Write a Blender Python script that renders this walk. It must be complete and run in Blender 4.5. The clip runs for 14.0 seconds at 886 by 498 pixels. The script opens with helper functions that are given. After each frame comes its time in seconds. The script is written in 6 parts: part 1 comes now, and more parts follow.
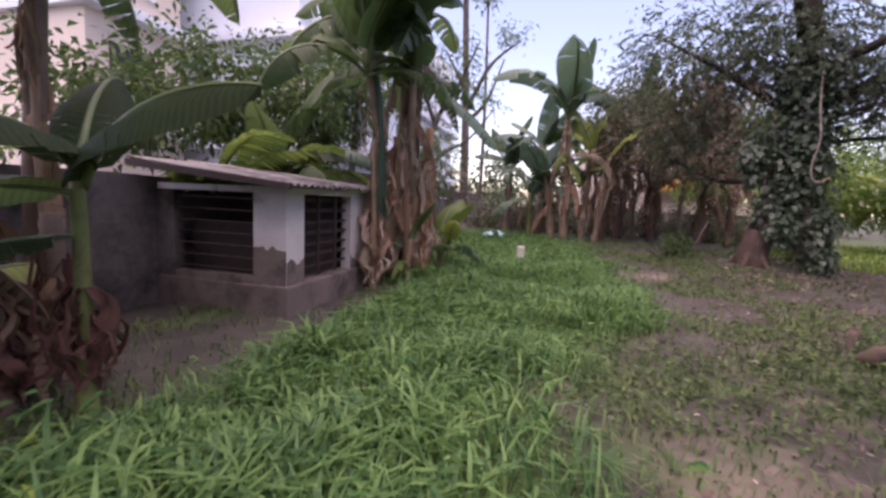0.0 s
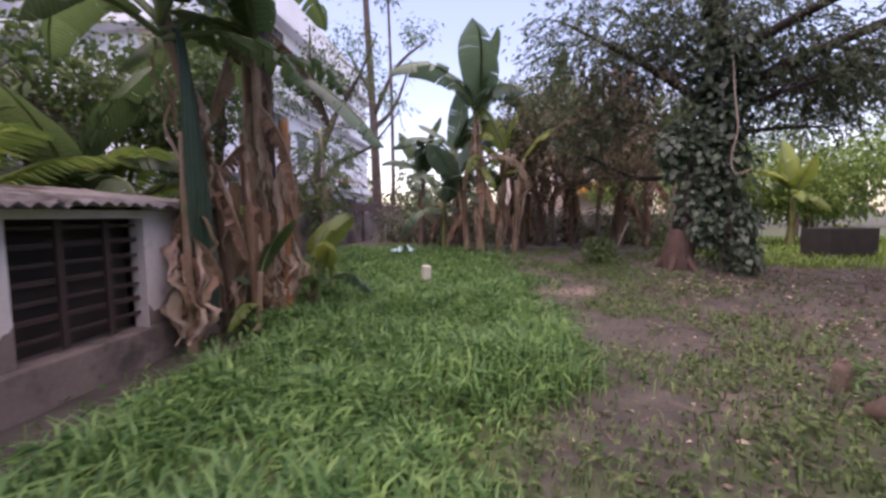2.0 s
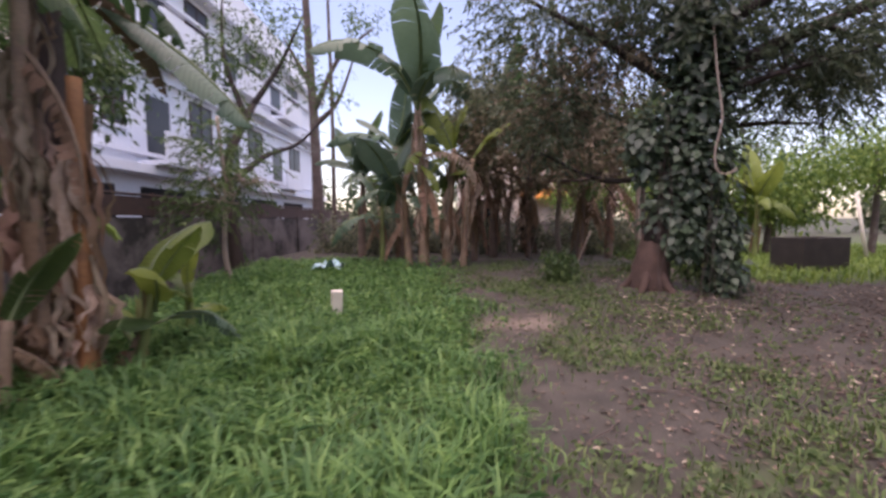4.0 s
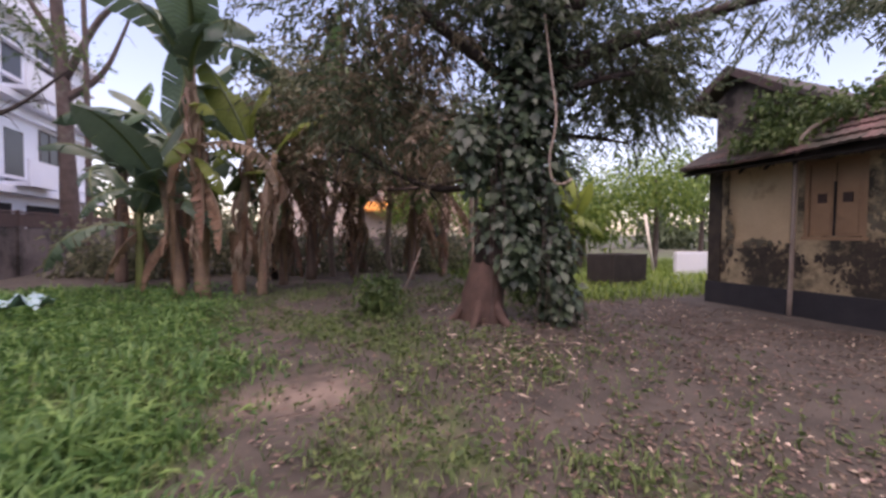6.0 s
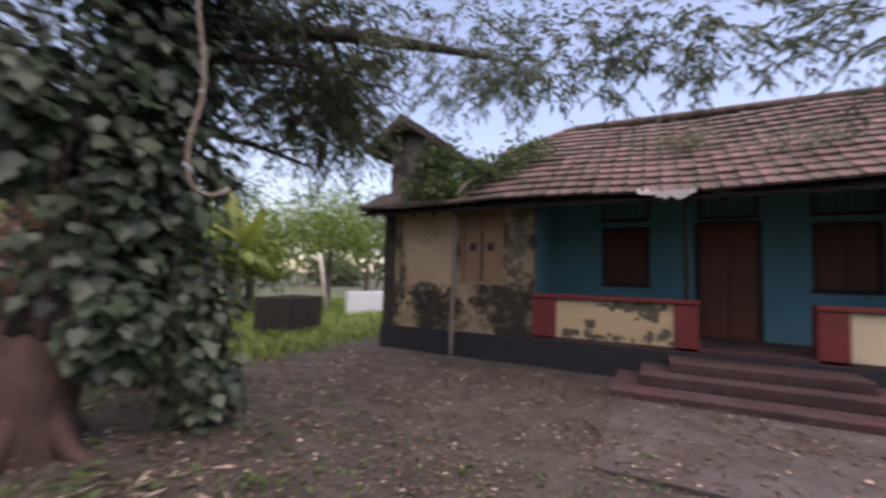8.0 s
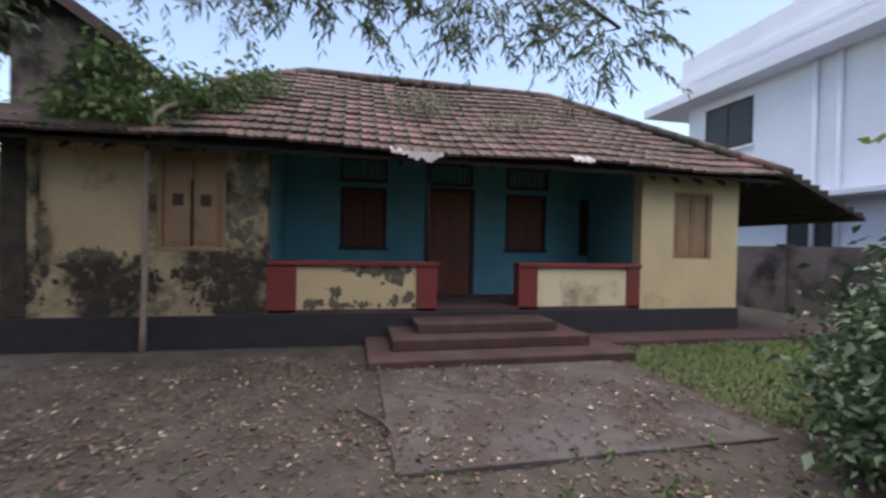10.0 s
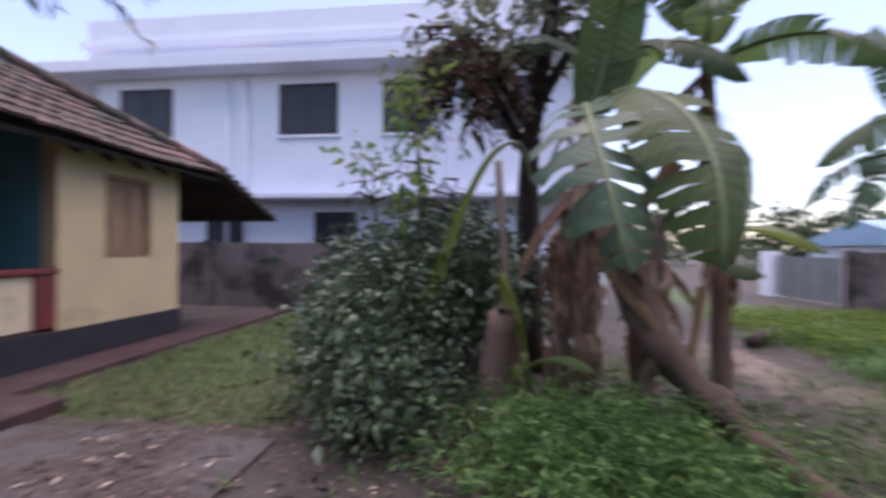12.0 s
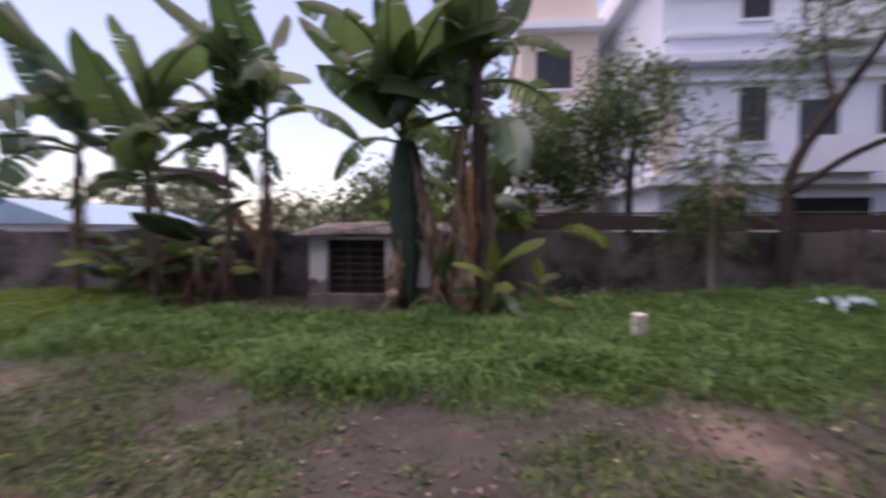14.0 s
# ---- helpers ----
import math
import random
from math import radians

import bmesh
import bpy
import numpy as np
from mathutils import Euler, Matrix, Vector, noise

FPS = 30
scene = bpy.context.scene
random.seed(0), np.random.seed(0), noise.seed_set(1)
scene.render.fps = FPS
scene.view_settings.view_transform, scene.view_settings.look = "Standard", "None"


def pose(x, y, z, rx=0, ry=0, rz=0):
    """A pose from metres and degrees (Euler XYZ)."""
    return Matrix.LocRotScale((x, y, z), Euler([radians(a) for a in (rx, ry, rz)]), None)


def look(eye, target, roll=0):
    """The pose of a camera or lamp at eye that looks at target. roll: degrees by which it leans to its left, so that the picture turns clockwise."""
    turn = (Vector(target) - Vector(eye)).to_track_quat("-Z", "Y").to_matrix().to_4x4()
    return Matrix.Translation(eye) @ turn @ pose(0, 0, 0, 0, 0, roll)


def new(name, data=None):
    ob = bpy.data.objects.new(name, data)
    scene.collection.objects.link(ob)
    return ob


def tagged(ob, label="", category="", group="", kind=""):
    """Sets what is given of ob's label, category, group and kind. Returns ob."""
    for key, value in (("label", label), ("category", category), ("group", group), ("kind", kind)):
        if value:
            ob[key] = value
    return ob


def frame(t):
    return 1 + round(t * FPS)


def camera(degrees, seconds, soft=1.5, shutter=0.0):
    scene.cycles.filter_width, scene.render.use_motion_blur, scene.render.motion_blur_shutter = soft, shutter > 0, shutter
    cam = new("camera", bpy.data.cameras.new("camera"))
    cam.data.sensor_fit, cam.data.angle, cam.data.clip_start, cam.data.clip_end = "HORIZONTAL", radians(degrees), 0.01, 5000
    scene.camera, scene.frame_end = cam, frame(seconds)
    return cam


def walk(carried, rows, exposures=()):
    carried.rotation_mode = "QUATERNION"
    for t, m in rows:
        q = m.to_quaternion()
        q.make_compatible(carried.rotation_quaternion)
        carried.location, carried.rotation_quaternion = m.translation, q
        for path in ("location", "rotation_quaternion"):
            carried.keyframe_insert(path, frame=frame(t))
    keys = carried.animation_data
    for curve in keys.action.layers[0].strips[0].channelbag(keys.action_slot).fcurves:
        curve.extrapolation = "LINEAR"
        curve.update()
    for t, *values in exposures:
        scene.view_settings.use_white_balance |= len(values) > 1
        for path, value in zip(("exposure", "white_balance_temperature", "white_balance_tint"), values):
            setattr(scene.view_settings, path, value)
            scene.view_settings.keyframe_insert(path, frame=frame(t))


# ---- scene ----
cam = camera(93.5, 14.0, soft=2.8, shutter=0.5)
PATH = [
    (0, (0.601, -0.185, 1.338), (0.085, 1.734, 1.116), 2.5),
    (0.5, (0.541, 0.223, 1.332), (0.009, 2.139, 1.115), 1.0),
    (1, (0.673, 0.69, 1.315), (0.222, 2.629, 1.129), 0.5),
    (1.5, (0.771, 1.161, 1.342), (0.511, 3.137, 1.176), 0.2),
    (2, (0.933, 1.602, 1.363), (0.733, 3.585, 1.201), -0.5),
    (4.5, (1.628, 3.818, 1.408), (1.736, 5.812, 1.291), 0.1),
    (5, (1.884, 4.281, 1.397), (2.188, 6.256, 1.305), 0.5),
    (5.5, (2.14, 4.677, 1.411), (2.639, 6.613, 1.337), 0.5),
    (6, (2.302, 5.088, 1.427), (2.978, 6.969, 1.356), 0.4),
    (6.5, (2.559, 5.486, 1.429), (3.298, 7.344, 1.415), 0.0),
    (7, (2.797, 5.906, 1.448), (3.849, 7.606, 1.51), 0.2),
    (7.5, (3.089, 6.218, 1.515), (4.539, 7.587, 1.663), 0.6),
    (8, (3.478, 6.477, 1.507), (5.251, 7.395, 1.637), 1.6),
    (8.5, (3.785, 6.67, 1.441), (5.74, 7.082, 1.532), 1.9),
    (8.7, (3.856, 6.76, 1.479), (5.841, 6.998, 1.537), 1.8),
    (10.8, (4.968, 7.353, 1.543), (6.685, 6.328, 1.538), 1.0),
    (11, (5.144, 7.269, 1.499), (6.711, 6.026, 1.501), 1.1),
    (11.5, (5.364, 7.083, 1.503), (6.372, 5.356, 1.515), 1.3),
    (12, (5.436, 6.94, 1.53), (5.657, 4.952, 1.527), 0.4),
    (12.5, (5.39, 6.868, 1.53), (4.778, 4.964, 1.508), -0.4),
    (13, (5.333, 6.78, 1.529), (4.022, 5.271, 1.471), -0.5),
    (13.5, (5.358, 6.817, 1.529), (3.562, 5.94, 1.454), -0.4),
    (14, (5.437, 6.876, 1.56), (3.446, 6.709, 1.464), 0.0),
]
EXPOSURES = [(0, 1.46, 7500, 38), (4.5, 1.38, 7600, 32), (6.5, 1.34, 7800, 36), (8, 1.18, 7700, 27), (11, 1.3, 6900, 12), (12.5, 1.26, 6700, 36), (14, 0.98, 7500, 35)]
walk(cam, [(t, look(eye, target, roll)) for t, eye, target, roll in PATH], EXPOSURES)

# ---- light: dusk under a pale sky, the glow in the south-west ----
world = bpy.data.worlds.new("dusk_sky")
scene.world = world
world.use_nodes = True
wn = world.node_tree.nodes
sky = wn.new("ShaderNodeTexSky")
sky.sky_type = "NISHITA"
sky.sun_disc = False
sky.sun_elevation = radians(79)
sky.sun_rotation = radians(215)
sky.air_density, sky.dust_density, sky.ozone_density = 1.0, 1.2, 0.8
wn["Background"].inputs["Strength"].default_value = 0.135
world.node_tree.links.new(sky.outputs[0], wn["Background"].inputs["Color"])
sun = new("sun", bpy.data.lights.new("sun", "SUN"))
sun.data.energy, sun.data.angle, sun.data.color = 1.8, radians(100), (1.0, 0.93, 0.88)
sun.matrix_world = look((-4.2, -6.0, 38), (0, 0, 0))

# ---- helpers of this place ----
R = random.Random(7)
RN = np.random.default_rng(11)


def material(name, a, b, scale=3.0, fine=40.0, rough=0.85, bump=0.3, c=None, spot=0.62, clear=0.0, random_tint=0.0, island=False):
    """Two tones mixed by a coarse and a fine noise; c: a third tone in stains; bump: the grain's relief."""
    m = bpy.data.materials.new(name)
    m.use_nodes = True
    t, L = m.node_tree.nodes, m.node_tree.links.new
    p = t["Principled BSDF"]
    co = t.new("ShaderNodeTexCoord")
    n1, n2 = t.new("ShaderNodeTexNoise"), t.new("ShaderNodeTexNoise")
    n1.inputs["Scale"].default_value, n1.inputs["Detail"].default_value = scale, 6
    n2.inputs["Scale"].default_value, n2.inputs["Detail"].default_value = fine, 4
    for n in (n1, n2):
        L(co.outputs["Object"], n.inputs["Vector"])
    add = t.new("ShaderNodeMath")
    add.operation = "MULTIPLY_ADD"
    L(n2.outputs[0], add.inputs[0])
    add.inputs[1].default_value = 0.5
    L(n1.outputs[0], add.inputs[2])
    ramp = t.new("ShaderNodeMapRange")
    ramp.inputs["From Min"].default_value, ramp.inputs["From Max"].default_value = 0.5, 1.0
    L(add.outputs[0], ramp.inputs["Value"])
    mix = t.new("ShaderNodeMix")
    mix.data_type = "RGBA"
    mix.inputs["A"].default_value, mix.inputs["B"].default_value = (*a, 1), (*b, 1)
    L(ramp.outputs[0], mix.inputs["Factor"])
    colour = mix.outputs["Result"]
    if c:
        n3 = t.new("ShaderNodeTexNoise")
        n3.inputs["Scale"].default_value, n3.inputs["Detail"].default_value, n3.inputs["Roughness"].default_value = scale * 0.6, 8, 0.65
        L(co.outputs["Object"], n3.inputs["Vector"])
        r3 = t.new("ShaderNodeMapRange")
        r3.inputs["From Min"].default_value, r3.inputs["From Max"].default_value = spot - 0.05, spot + 0.08
        L(n3.outputs[0], r3.inputs["Value"])
        mx = t.new("ShaderNodeMix")
        mx.data_type = "RGBA"
        L(r3.outputs[0], mx.inputs["Factor"])
        L(colour, mx.inputs["A"])
        mx.inputs["B"].default_value = (*c, 1)
        colour = mx.outputs["Result"]
    if random_tint:
        hs = t.new("ShaderNodeHueSaturation")
        if island:
            src = t.new("ShaderNodeNewGeometry").outputs["Random Per Island"]
        else:
            src = t.new("ShaderNodeObjectInfo").outputs["Random"]
        mr = t.new("ShaderNodeMapRange")
        mr.inputs["To Min"].default_value, mr.inputs["To Max"].default_value = 1 - random_tint, 1 + random_tint
        L(src, mr.inputs["Value"])
        L(mr.outputs[0], hs.inputs["Value"])
        mh = t.new("ShaderNodeMapRange")
        mh.inputs["To Min"].default_value, mh.inputs["To Max"].default_value = 0.5 + random_tint * 0.06, 0.5 - random_tint * 0.06
        L(src, mh.inputs["Value"])
        L(mh.outputs[0], hs.inputs["Hue"])
        L(colour, hs.inputs["Color"])
        colour = hs.outputs[0]
    L(colour, p.inputs["Base Color"])
    p.inputs["Roughness"].default_value = rough
    if clear:
        p.inputs["Specular IOR Level"].default_value = clear
    if bump:
        bp = t.new("ShaderNodeBump")
        bp.inputs["Strength"].default_value, bp.inputs["Distance"].default_value = bump, 0.01
        L(add.outputs[0], bp.inputs["Height"])
        L(bp.outputs[0], p.inputs["Normal"])
    return m


def leafy(name, a, b, rough=0.5, through_light=0.35, tint=0.35, island=True, scale=2.0, veins=0.0, gloss=0.4):
    """A leaf: two greens, part of the light passes through."""
    m = material(name, a, b, scale, 18.0, rough, 0.15, random_tint=tint, island=island)
    t, L = m.node_tree.nodes, m.node_tree.links.new
    p = t["Principled BSDF"]
    p.inputs["Specular IOR Level"].default_value = gloss
    tr, mx = t.new("ShaderNodeBsdfTranslucent"), t.new("ShaderNodeMixShader")
    src = p.inputs["Base Color"].links[0].from_socket
    if veins:
        w = t.new("ShaderNodeTexWave")
        w.inputs["Scale"].default_value, w.inputs["Distortion"].default_value = 9, 1.5
        w.bands_direction = "X"
        L(t["Texture Coordinate"].outputs["Object"], w.inputs["Vector"])
        v = t.new("ShaderNodeMix")
        v.data_type, v.blend_type = "RGBA", "MULTIPLY"
        v.inputs["Factor"].default_value = veins
        L(src, v.inputs["A"])
        L(w.outputs[0], v.inputs["B"])
        src = v.outputs["Result"]
        L(src, p.inputs["Base Color"])
    L(src, tr.inputs["Color"])
    mx.inputs[0].default_value = through_light
    L(p.outputs[0], mx.inputs[1])
    L(tr.outputs[0], mx.inputs[2])
    L(mx.outputs[0], t["Material Output"].inputs["Surface"])
    return m


def world_of(ob):
    m = Matrix.Identity(4)
    while ob:
        m = ob.matrix_parent_inverse @ ob.matrix_basis @ m if ob.parent else ob.matrix_basis @ m
        ob = ob.parent
    return m


def mesh(name, verts, faces, mat, smooth=False):
    d = bpy.data.meshes.new(name)
    verts = np.asarray(verts, dtype=np.float32).reshape(-1, 3)
    if isinstance(faces, np.ndarray):
        k = faces.shape[1]
        d.vertices.add(len(verts))
        d.vertices.foreach_set("co", verts.ravel())
        d.loops.add(faces.size)
        d.loops.foreach_set("vertex_index", faces.astype(np.int32).ravel())
        d.polygons.add(len(faces))
        d.polygons.foreach_set("loop_start", np.arange(0, faces.size, k, dtype=np.int32))
        d.update(calc_edges=True)
        d.validate()
    else:
        d.from_pydata(verts.tolist(), [], faces)
    if smooth:
        d.polygons.foreach_set("use_smooth", np.ones(len(d.polygons), dtype=bool))
    d.materials.append(mat)
    return d


def thing(name, x, y, z=0.0, rz=0.0, label="", category="", group="", kind=""):
    ob = new(name)
    ob.empty_display_size = 0.1
    ob.matrix_basis = pose(x, y, z, 0, 0, rz)
    return tagged(ob, label, category, group, kind)


def put(name, data, parent=None, label="", here=None, kind=""):
    """Links a mesh. With here: at that pose in its parent; without: the mesh is in the world's own metres."""
    ob = new(name, data)
    if parent:
        ob.parent = parent
        if here is None:
            ob.matrix_parent_inverse = world_of(parent).inverted()
    if here is not None:
        ob.matrix_basis = here
    return tagged(ob, label, kind=kind)


class Geo:
    """Collects the faces of one mesh."""

    def __init__(self):
        self.v, self.f = [], []

    def add(self, verts, faces):
        o = len(self.v)
        self.v += [tuple(p) for p in verts]
        self.f += [tuple(i + o for i in q) for q in faces]
        return self

    def box(self, x0, y0, z0, x1, y1, z1, bevel=0.0):
        x0, x1, y0, y1, z0, z1 = min(x0, x1), max(x0, x1), min(y0, y1), max(y0, y1), min(z0, z1), max(z0, z1)
        if not bevel:
            return self.add([(x, y, z) for z in (z0, z1) for x, y in ((x0, y0), (x1, y0), (x1, y1), (x0, y1))],
                            [(3, 2, 1, 0), (4, 5, 6, 7), (0, 1, 5, 4), (1, 2, 6, 5), (2, 3, 7, 6), (3, 0, 4, 7)])
        bm = bmesh.new()
        bmesh.ops.create_cube(bm, size=1, matrix=Matrix.Translation(((x0 + x1) / 2, (y0 + y1) / 2, (z0 + z1) / 2)) @ Matrix.Diagonal((x1 - x0, y1 - y0, z1 - z0, 1)))
        bmesh.ops.bevel(bm, geom=bm.edges[:], offset=bevel, segments=2, profile=0.6, affect="EDGES")
        bm.verts.index_update()
        self.add([v.co for v in bm.verts], [[v.index for v in f.verts] for f in bm.faces])
        bm.free()
        return self

    def tube(self, pts, radii, n=8, wob=0.0, cap=True):
        pts = [Vector(p) for p in pts]
        rings = []
        for i, p in enumerate(pts):
            d = (pts[min(i + 1, len(pts) - 1)] - pts[max(i - 1, 0)]).normalized()
            s = d.cross(Vector((0.13, 1, 0.21))).normalized()
            u = s.cross(d)
            r = radii[i] if hasattr(radii, "__len__") else radii
            rings.append([p + (s * math.cos(a) + u * math.sin(a)) * r * (1 + (R.uniform(-wob, wob) if wob else 0)) for a in (2 * math.pi * k / n for k in range(n))])
        o = [q for ring in rings for q in ring]
        f = [(i * n + k, i * n + (k + 1) % n, (i + 1) * n + (k + 1) % n, (i + 1) * n + k) for i in range(len(pts) - 1) for k in range(n)]
        if cap:
            f += [tuple(range(n))[::-1], tuple((len(pts) - 1) * n + k for k in range(n))]
        return self.add(o, f)

    def data(self, name, mat, smooth=False):
        return mesh(name, self.v, self.f, mat, smooth)


def box(name, parent, mat, x0, y0, z0, x1, y1, z1, bevel=0.0, label="", kind=""):
    return put(name, Geo().box(x0, y0, z0, x1, y1, z1, bevel).data(name, mat), parent, label, kind=kind)


def spline(pts, n):
    """n points along a smooth curve through pts."""
    P = [Vector(p) for p in pts]
    P = [2 * P[0] - P[1]] + P + [2 * P[-1] - P[-2]]
    out = []
    for k in range(n):
        u = k / (n - 1) * (len(P) - 3)
        i = min(int(u), len(P) - 4)
        t = u - i
        a, b, c, d = P[i:i + 4]
        out.append(0.5 * ((2 * b) + (c - a) * t + (2 * a - 5 * b + 4 * c - d) * t * t + (3 * b - a - 3 * c + d) * t ** 3))
    return out


def sstep(a, b, x):
    t = min(1.0, max(0.0, (x - a) / (b - a)))
    return t * t * (3 - 2 * t)


def height(x, y):
    """The ground's height: it rises to the north-west, and is nearly flat by the house."""
    h = 0.32 * sstep(6.5, 15, y) * (1 - sstep(5.0, 9.0, x))
    h += 0.16 * math.exp(-((x - 4.8) ** 2 + (y - 10.3) ** 2) / 2.2)
    far = sstep(14, 22, abs(x - 4)) + sstep(14, 24, abs(y - 7))
    return h + (0.03 * noise.noise((x * 0.6, y * 0.6, 0)) + 0.012 * noise.noise((x * 2.3, y * 2.3, 3))) * (1 - min(1, far) * 0.7)

# ---- materials ----
M_CREAM = material("cream_limewash", (0.62, 0.50, 0.30), (0.50, 0.41, 0.25), 1.5, 30, 0.9, 0.3, c=(0.30, 0.24, 0.16), spot=0.62)
M_CREAM_OLD = material("mouldy_cream_limewash", (0.48, 0.38, 0.24), (0.20, 0.17, 0.11), 2.6, 20, 0.92, 0.5, c=(0.035, 0.032, 0.024), spot=0.5)
M_CREAM_PALE = material("pale_cream_panel", (0.72, 0.62, 0.42), (0.58, 0.50, 0.34), 1.4, 24, 0.9, 0.3, c=(0.25, 0.22, 0.14), spot=0.60)
M_CREAM_PANEL = material("aged_cream_panel", (0.60, 0.47, 0.30), (0.47, 0.36, 0.23), 1.8, 24, 0.9, 0.3, c=(0.20, 0.14, 0.09), spot=0.6)
M_MOULD = material("black_mould", (0.028, 0.024, 0.021), (0.075, 0.06, 0.045), 5, 40, 0.95, 0.6)
M_RED = material("oxide_red_paint", (0.22, 0.035, 0.03), (0.15, 0.03, 0.028), 3, 40, 0.75, 0.25, c=(0.09, 0.05, 0.045), spot=0.64)
M_BLUE = material("blue_limewash", (0.125, 0.33, 0.385), (0.085, 0.25, 0.30), 1.6, 30, 0.9, 0.25, c=(0.12, 0.26, 0.28), spot=0.62)
M_PLINTH = material("black_plinth_paint", (0.016, 0.018, 0.024), (0.03, 0.03, 0.036), 4, 40, 0.8, 0.3)
M_TILE = material("clay_roof_tile", (0.175, 0.105, 0.095), (0.10, 0.066, 0.062), 2.5, 50, 0.85, 0.5, c=(0.06, 0.058, 0.046), spot=0.49, random_tint=0.35)
M_TILE_I = material("clay_roof_tiles_joined", (0.175, 0.105, 0.095), (0.10, 0.066, 0.062), 2.5, 50, 0.85, 0.5, c=(0.06, 0.058, 0.046), spot=0.49, random_tint=0.35, island=True)
M_UNDER = material("near_black_brown", (0.03, 0.025, 0.024), (0.05, 0.04, 0.035), 4, 40, 0.9, 0.3)
M_SHUT = material("brown_shutter_paint", (0.15, 0.045, 0.025), (0.10, 0.03, 0.02), 3, 60, 0.6, 0.3)
M_DOOR = material("reddish_brown_door", (0.19, 0.06, 0.03), (0.13, 0.04, 0.022), 3, 60, 0.55, 0.3)
M_TANWOOD = material("tan_shutter_wood", (0.34, 0.22, 0.13), (0.24, 0.15, 0.09), 3, 50, 0.7, 0.3, c=(0.10, 0.06, 0.035), spot=0.63)
M_DARKWOOD = material("dark_frame_wood", (0.035, 0.022, 0.02), (0.06, 0.035, 0.03), 4, 50, 0.7, 0.3)
# black for recesses: their shade is put into the colour
M_DARK = material("interior_shade_black", (0.012, 0.012, 0.014), (0.02, 0.02, 0.022), 3, 20, 0.95, 0.0)
M_STEP = material("worn_red_step_cement", (0.085, 0.043, 0.044), (0.045, 0.027, 0.028), 2.5, 45, 0.85, 0.4, c=(0.08, 0.06, 0.06), spot=0.58)
M_SLAB = material("grey_cement_slab", (0.115, 0.105, 0.108), (0.06, 0.053, 0.054), 2.0, 40, 0.85, 0.5, c=(0.06, 0.048, 0.044), spot=0.5)
M_PLASTER = material("stained_grey_plaster", (0.70, 0.65, 0.64), (0.52, 0.47, 0.46), 1.8, 30, 0.92, 0.5, c=(0.10, 0.085, 0.08), spot=0.58)
M_PLASTER_LOW = material("damp_shed_base", (0.22, 0.17, 0.155), (0.15, 0.12, 0.11), 2.2, 30, 0.95, 0.6, c=(0.07, 0.06, 0.055), spot=0.55)
M_WALL = material("mossy_compound_wall", (0.20, 0.17, 0.165), (0.12, 0.10, 0.098), 1.2, 22, 0.95, 0.6, c=(0.035, 0.032, 0.03), spot=0.52)
M_ASB = material("weathered_cement_sheet", (0.30, 0.27, 0.27), (0.20, 0.18, 0.18), 2.5, 40, 0.9, 0.4, c=(0.07, 0.055, 0.05), spot=0.55)
M_IRON = material("rusty_iron", (0.05, 0.032, 0.03), (0.09, 0.05, 0.04), 8, 60, 0.7, 0.3)
M_WHITE = material("white_house_paint", (0.80, 0.83, 0.89), (0.70, 0.74, 0.82), 0.6, 12, 0.8, 0.1, c=(0.5, 0.55, 0.62), spot=0.68)
M_PINK = material("cream_flat_paint", (0.74, 0.62, 0.54), (0.66, 0.55, 0.48), 0.6, 12, 0.8, 0.1)
M_OLIVE = leafy("withered_creeper_leaf", (0.27, 0.21, 0.15), (0.16, 0.14, 0.09), 0.8, 0.25, 0.4)
M_STAIN = material("greenish_grey_stain", (0.16, 0.145, 0.10), (0.09, 0.08, 0.06), 6, 40, 0.95, 0.5)
M_GABLE = material("stained_gable_plaster", (0.17, 0.145, 0.125), (0.08, 0.068, 0.06), 3, 30, 0.95, 0.5, c=(0.03, 0.026, 0.024), spot=0.52)
M_TANK = material("dark_wet_cement", (0.055, 0.045, 0.042), (0.03, 0.026, 0.025), 3, 30, 0.9, 0.5)
M_SHEETMETAL = material("torn_pale_sheet", (0.60, 0.56, 0.58), (0.45, 0.42, 0.44), 5, 40, 0.5, 0.4)
M_PALEBLUE = material("pale_blue_roof_sheet", (0.25, 0.40, 0.52), (0.20, 0.33, 0.44), 1.5, 20, 0.6, 0.2)
M_GREENSHEET = material("grey_green_fence_sheet", (0.20, 0.23, 0.23), (0.14, 0.16, 0.16), 2, 20, 0.7, 0.3)
M_STAKE = material("whitewashed_stone", (0.70, 0.66, 0.58), (0.58, 0.54, 0.46), 6, 50, 0.85, 0.4)
M_GLASS = material("dark_window_glass", (0.03, 0.035, 0.045), (0.04, 0.045, 0.055), 2, 10, 0.3, 0.0, clear=0.3)
M_ORANGE = material("orange_awning", (0.75, 0.30, 0.06), (0.65, 0.25, 0.05), 2, 20, 0.7, 0.1)
M_BARK = material("grey_brown_bark", (0.13, 0.095, 0.085), (0.07, 0.052, 0.048), 5, 40, 0.95, 0.9, c=(0.16, 0.14, 0.12), spot=0.6)
M_BARK_DARK = material("dark_wet_bark", (0.05, 0.036, 0.032), (0.03, 0.022, 0.02), 6, 40, 0.95, 0.9)
M_BARK_RED = material("reddish_trunk_base", (0.12, 0.073, 0.06), (0.07, 0.044, 0.037), 6, 40, 0.95, 0.8)
M_BARK_PALE = material("pale_pole_bark", (0.36, 0.29, 0.245), (0.24, 0.19, 0.16), 5, 40, 0.9, 0.6)
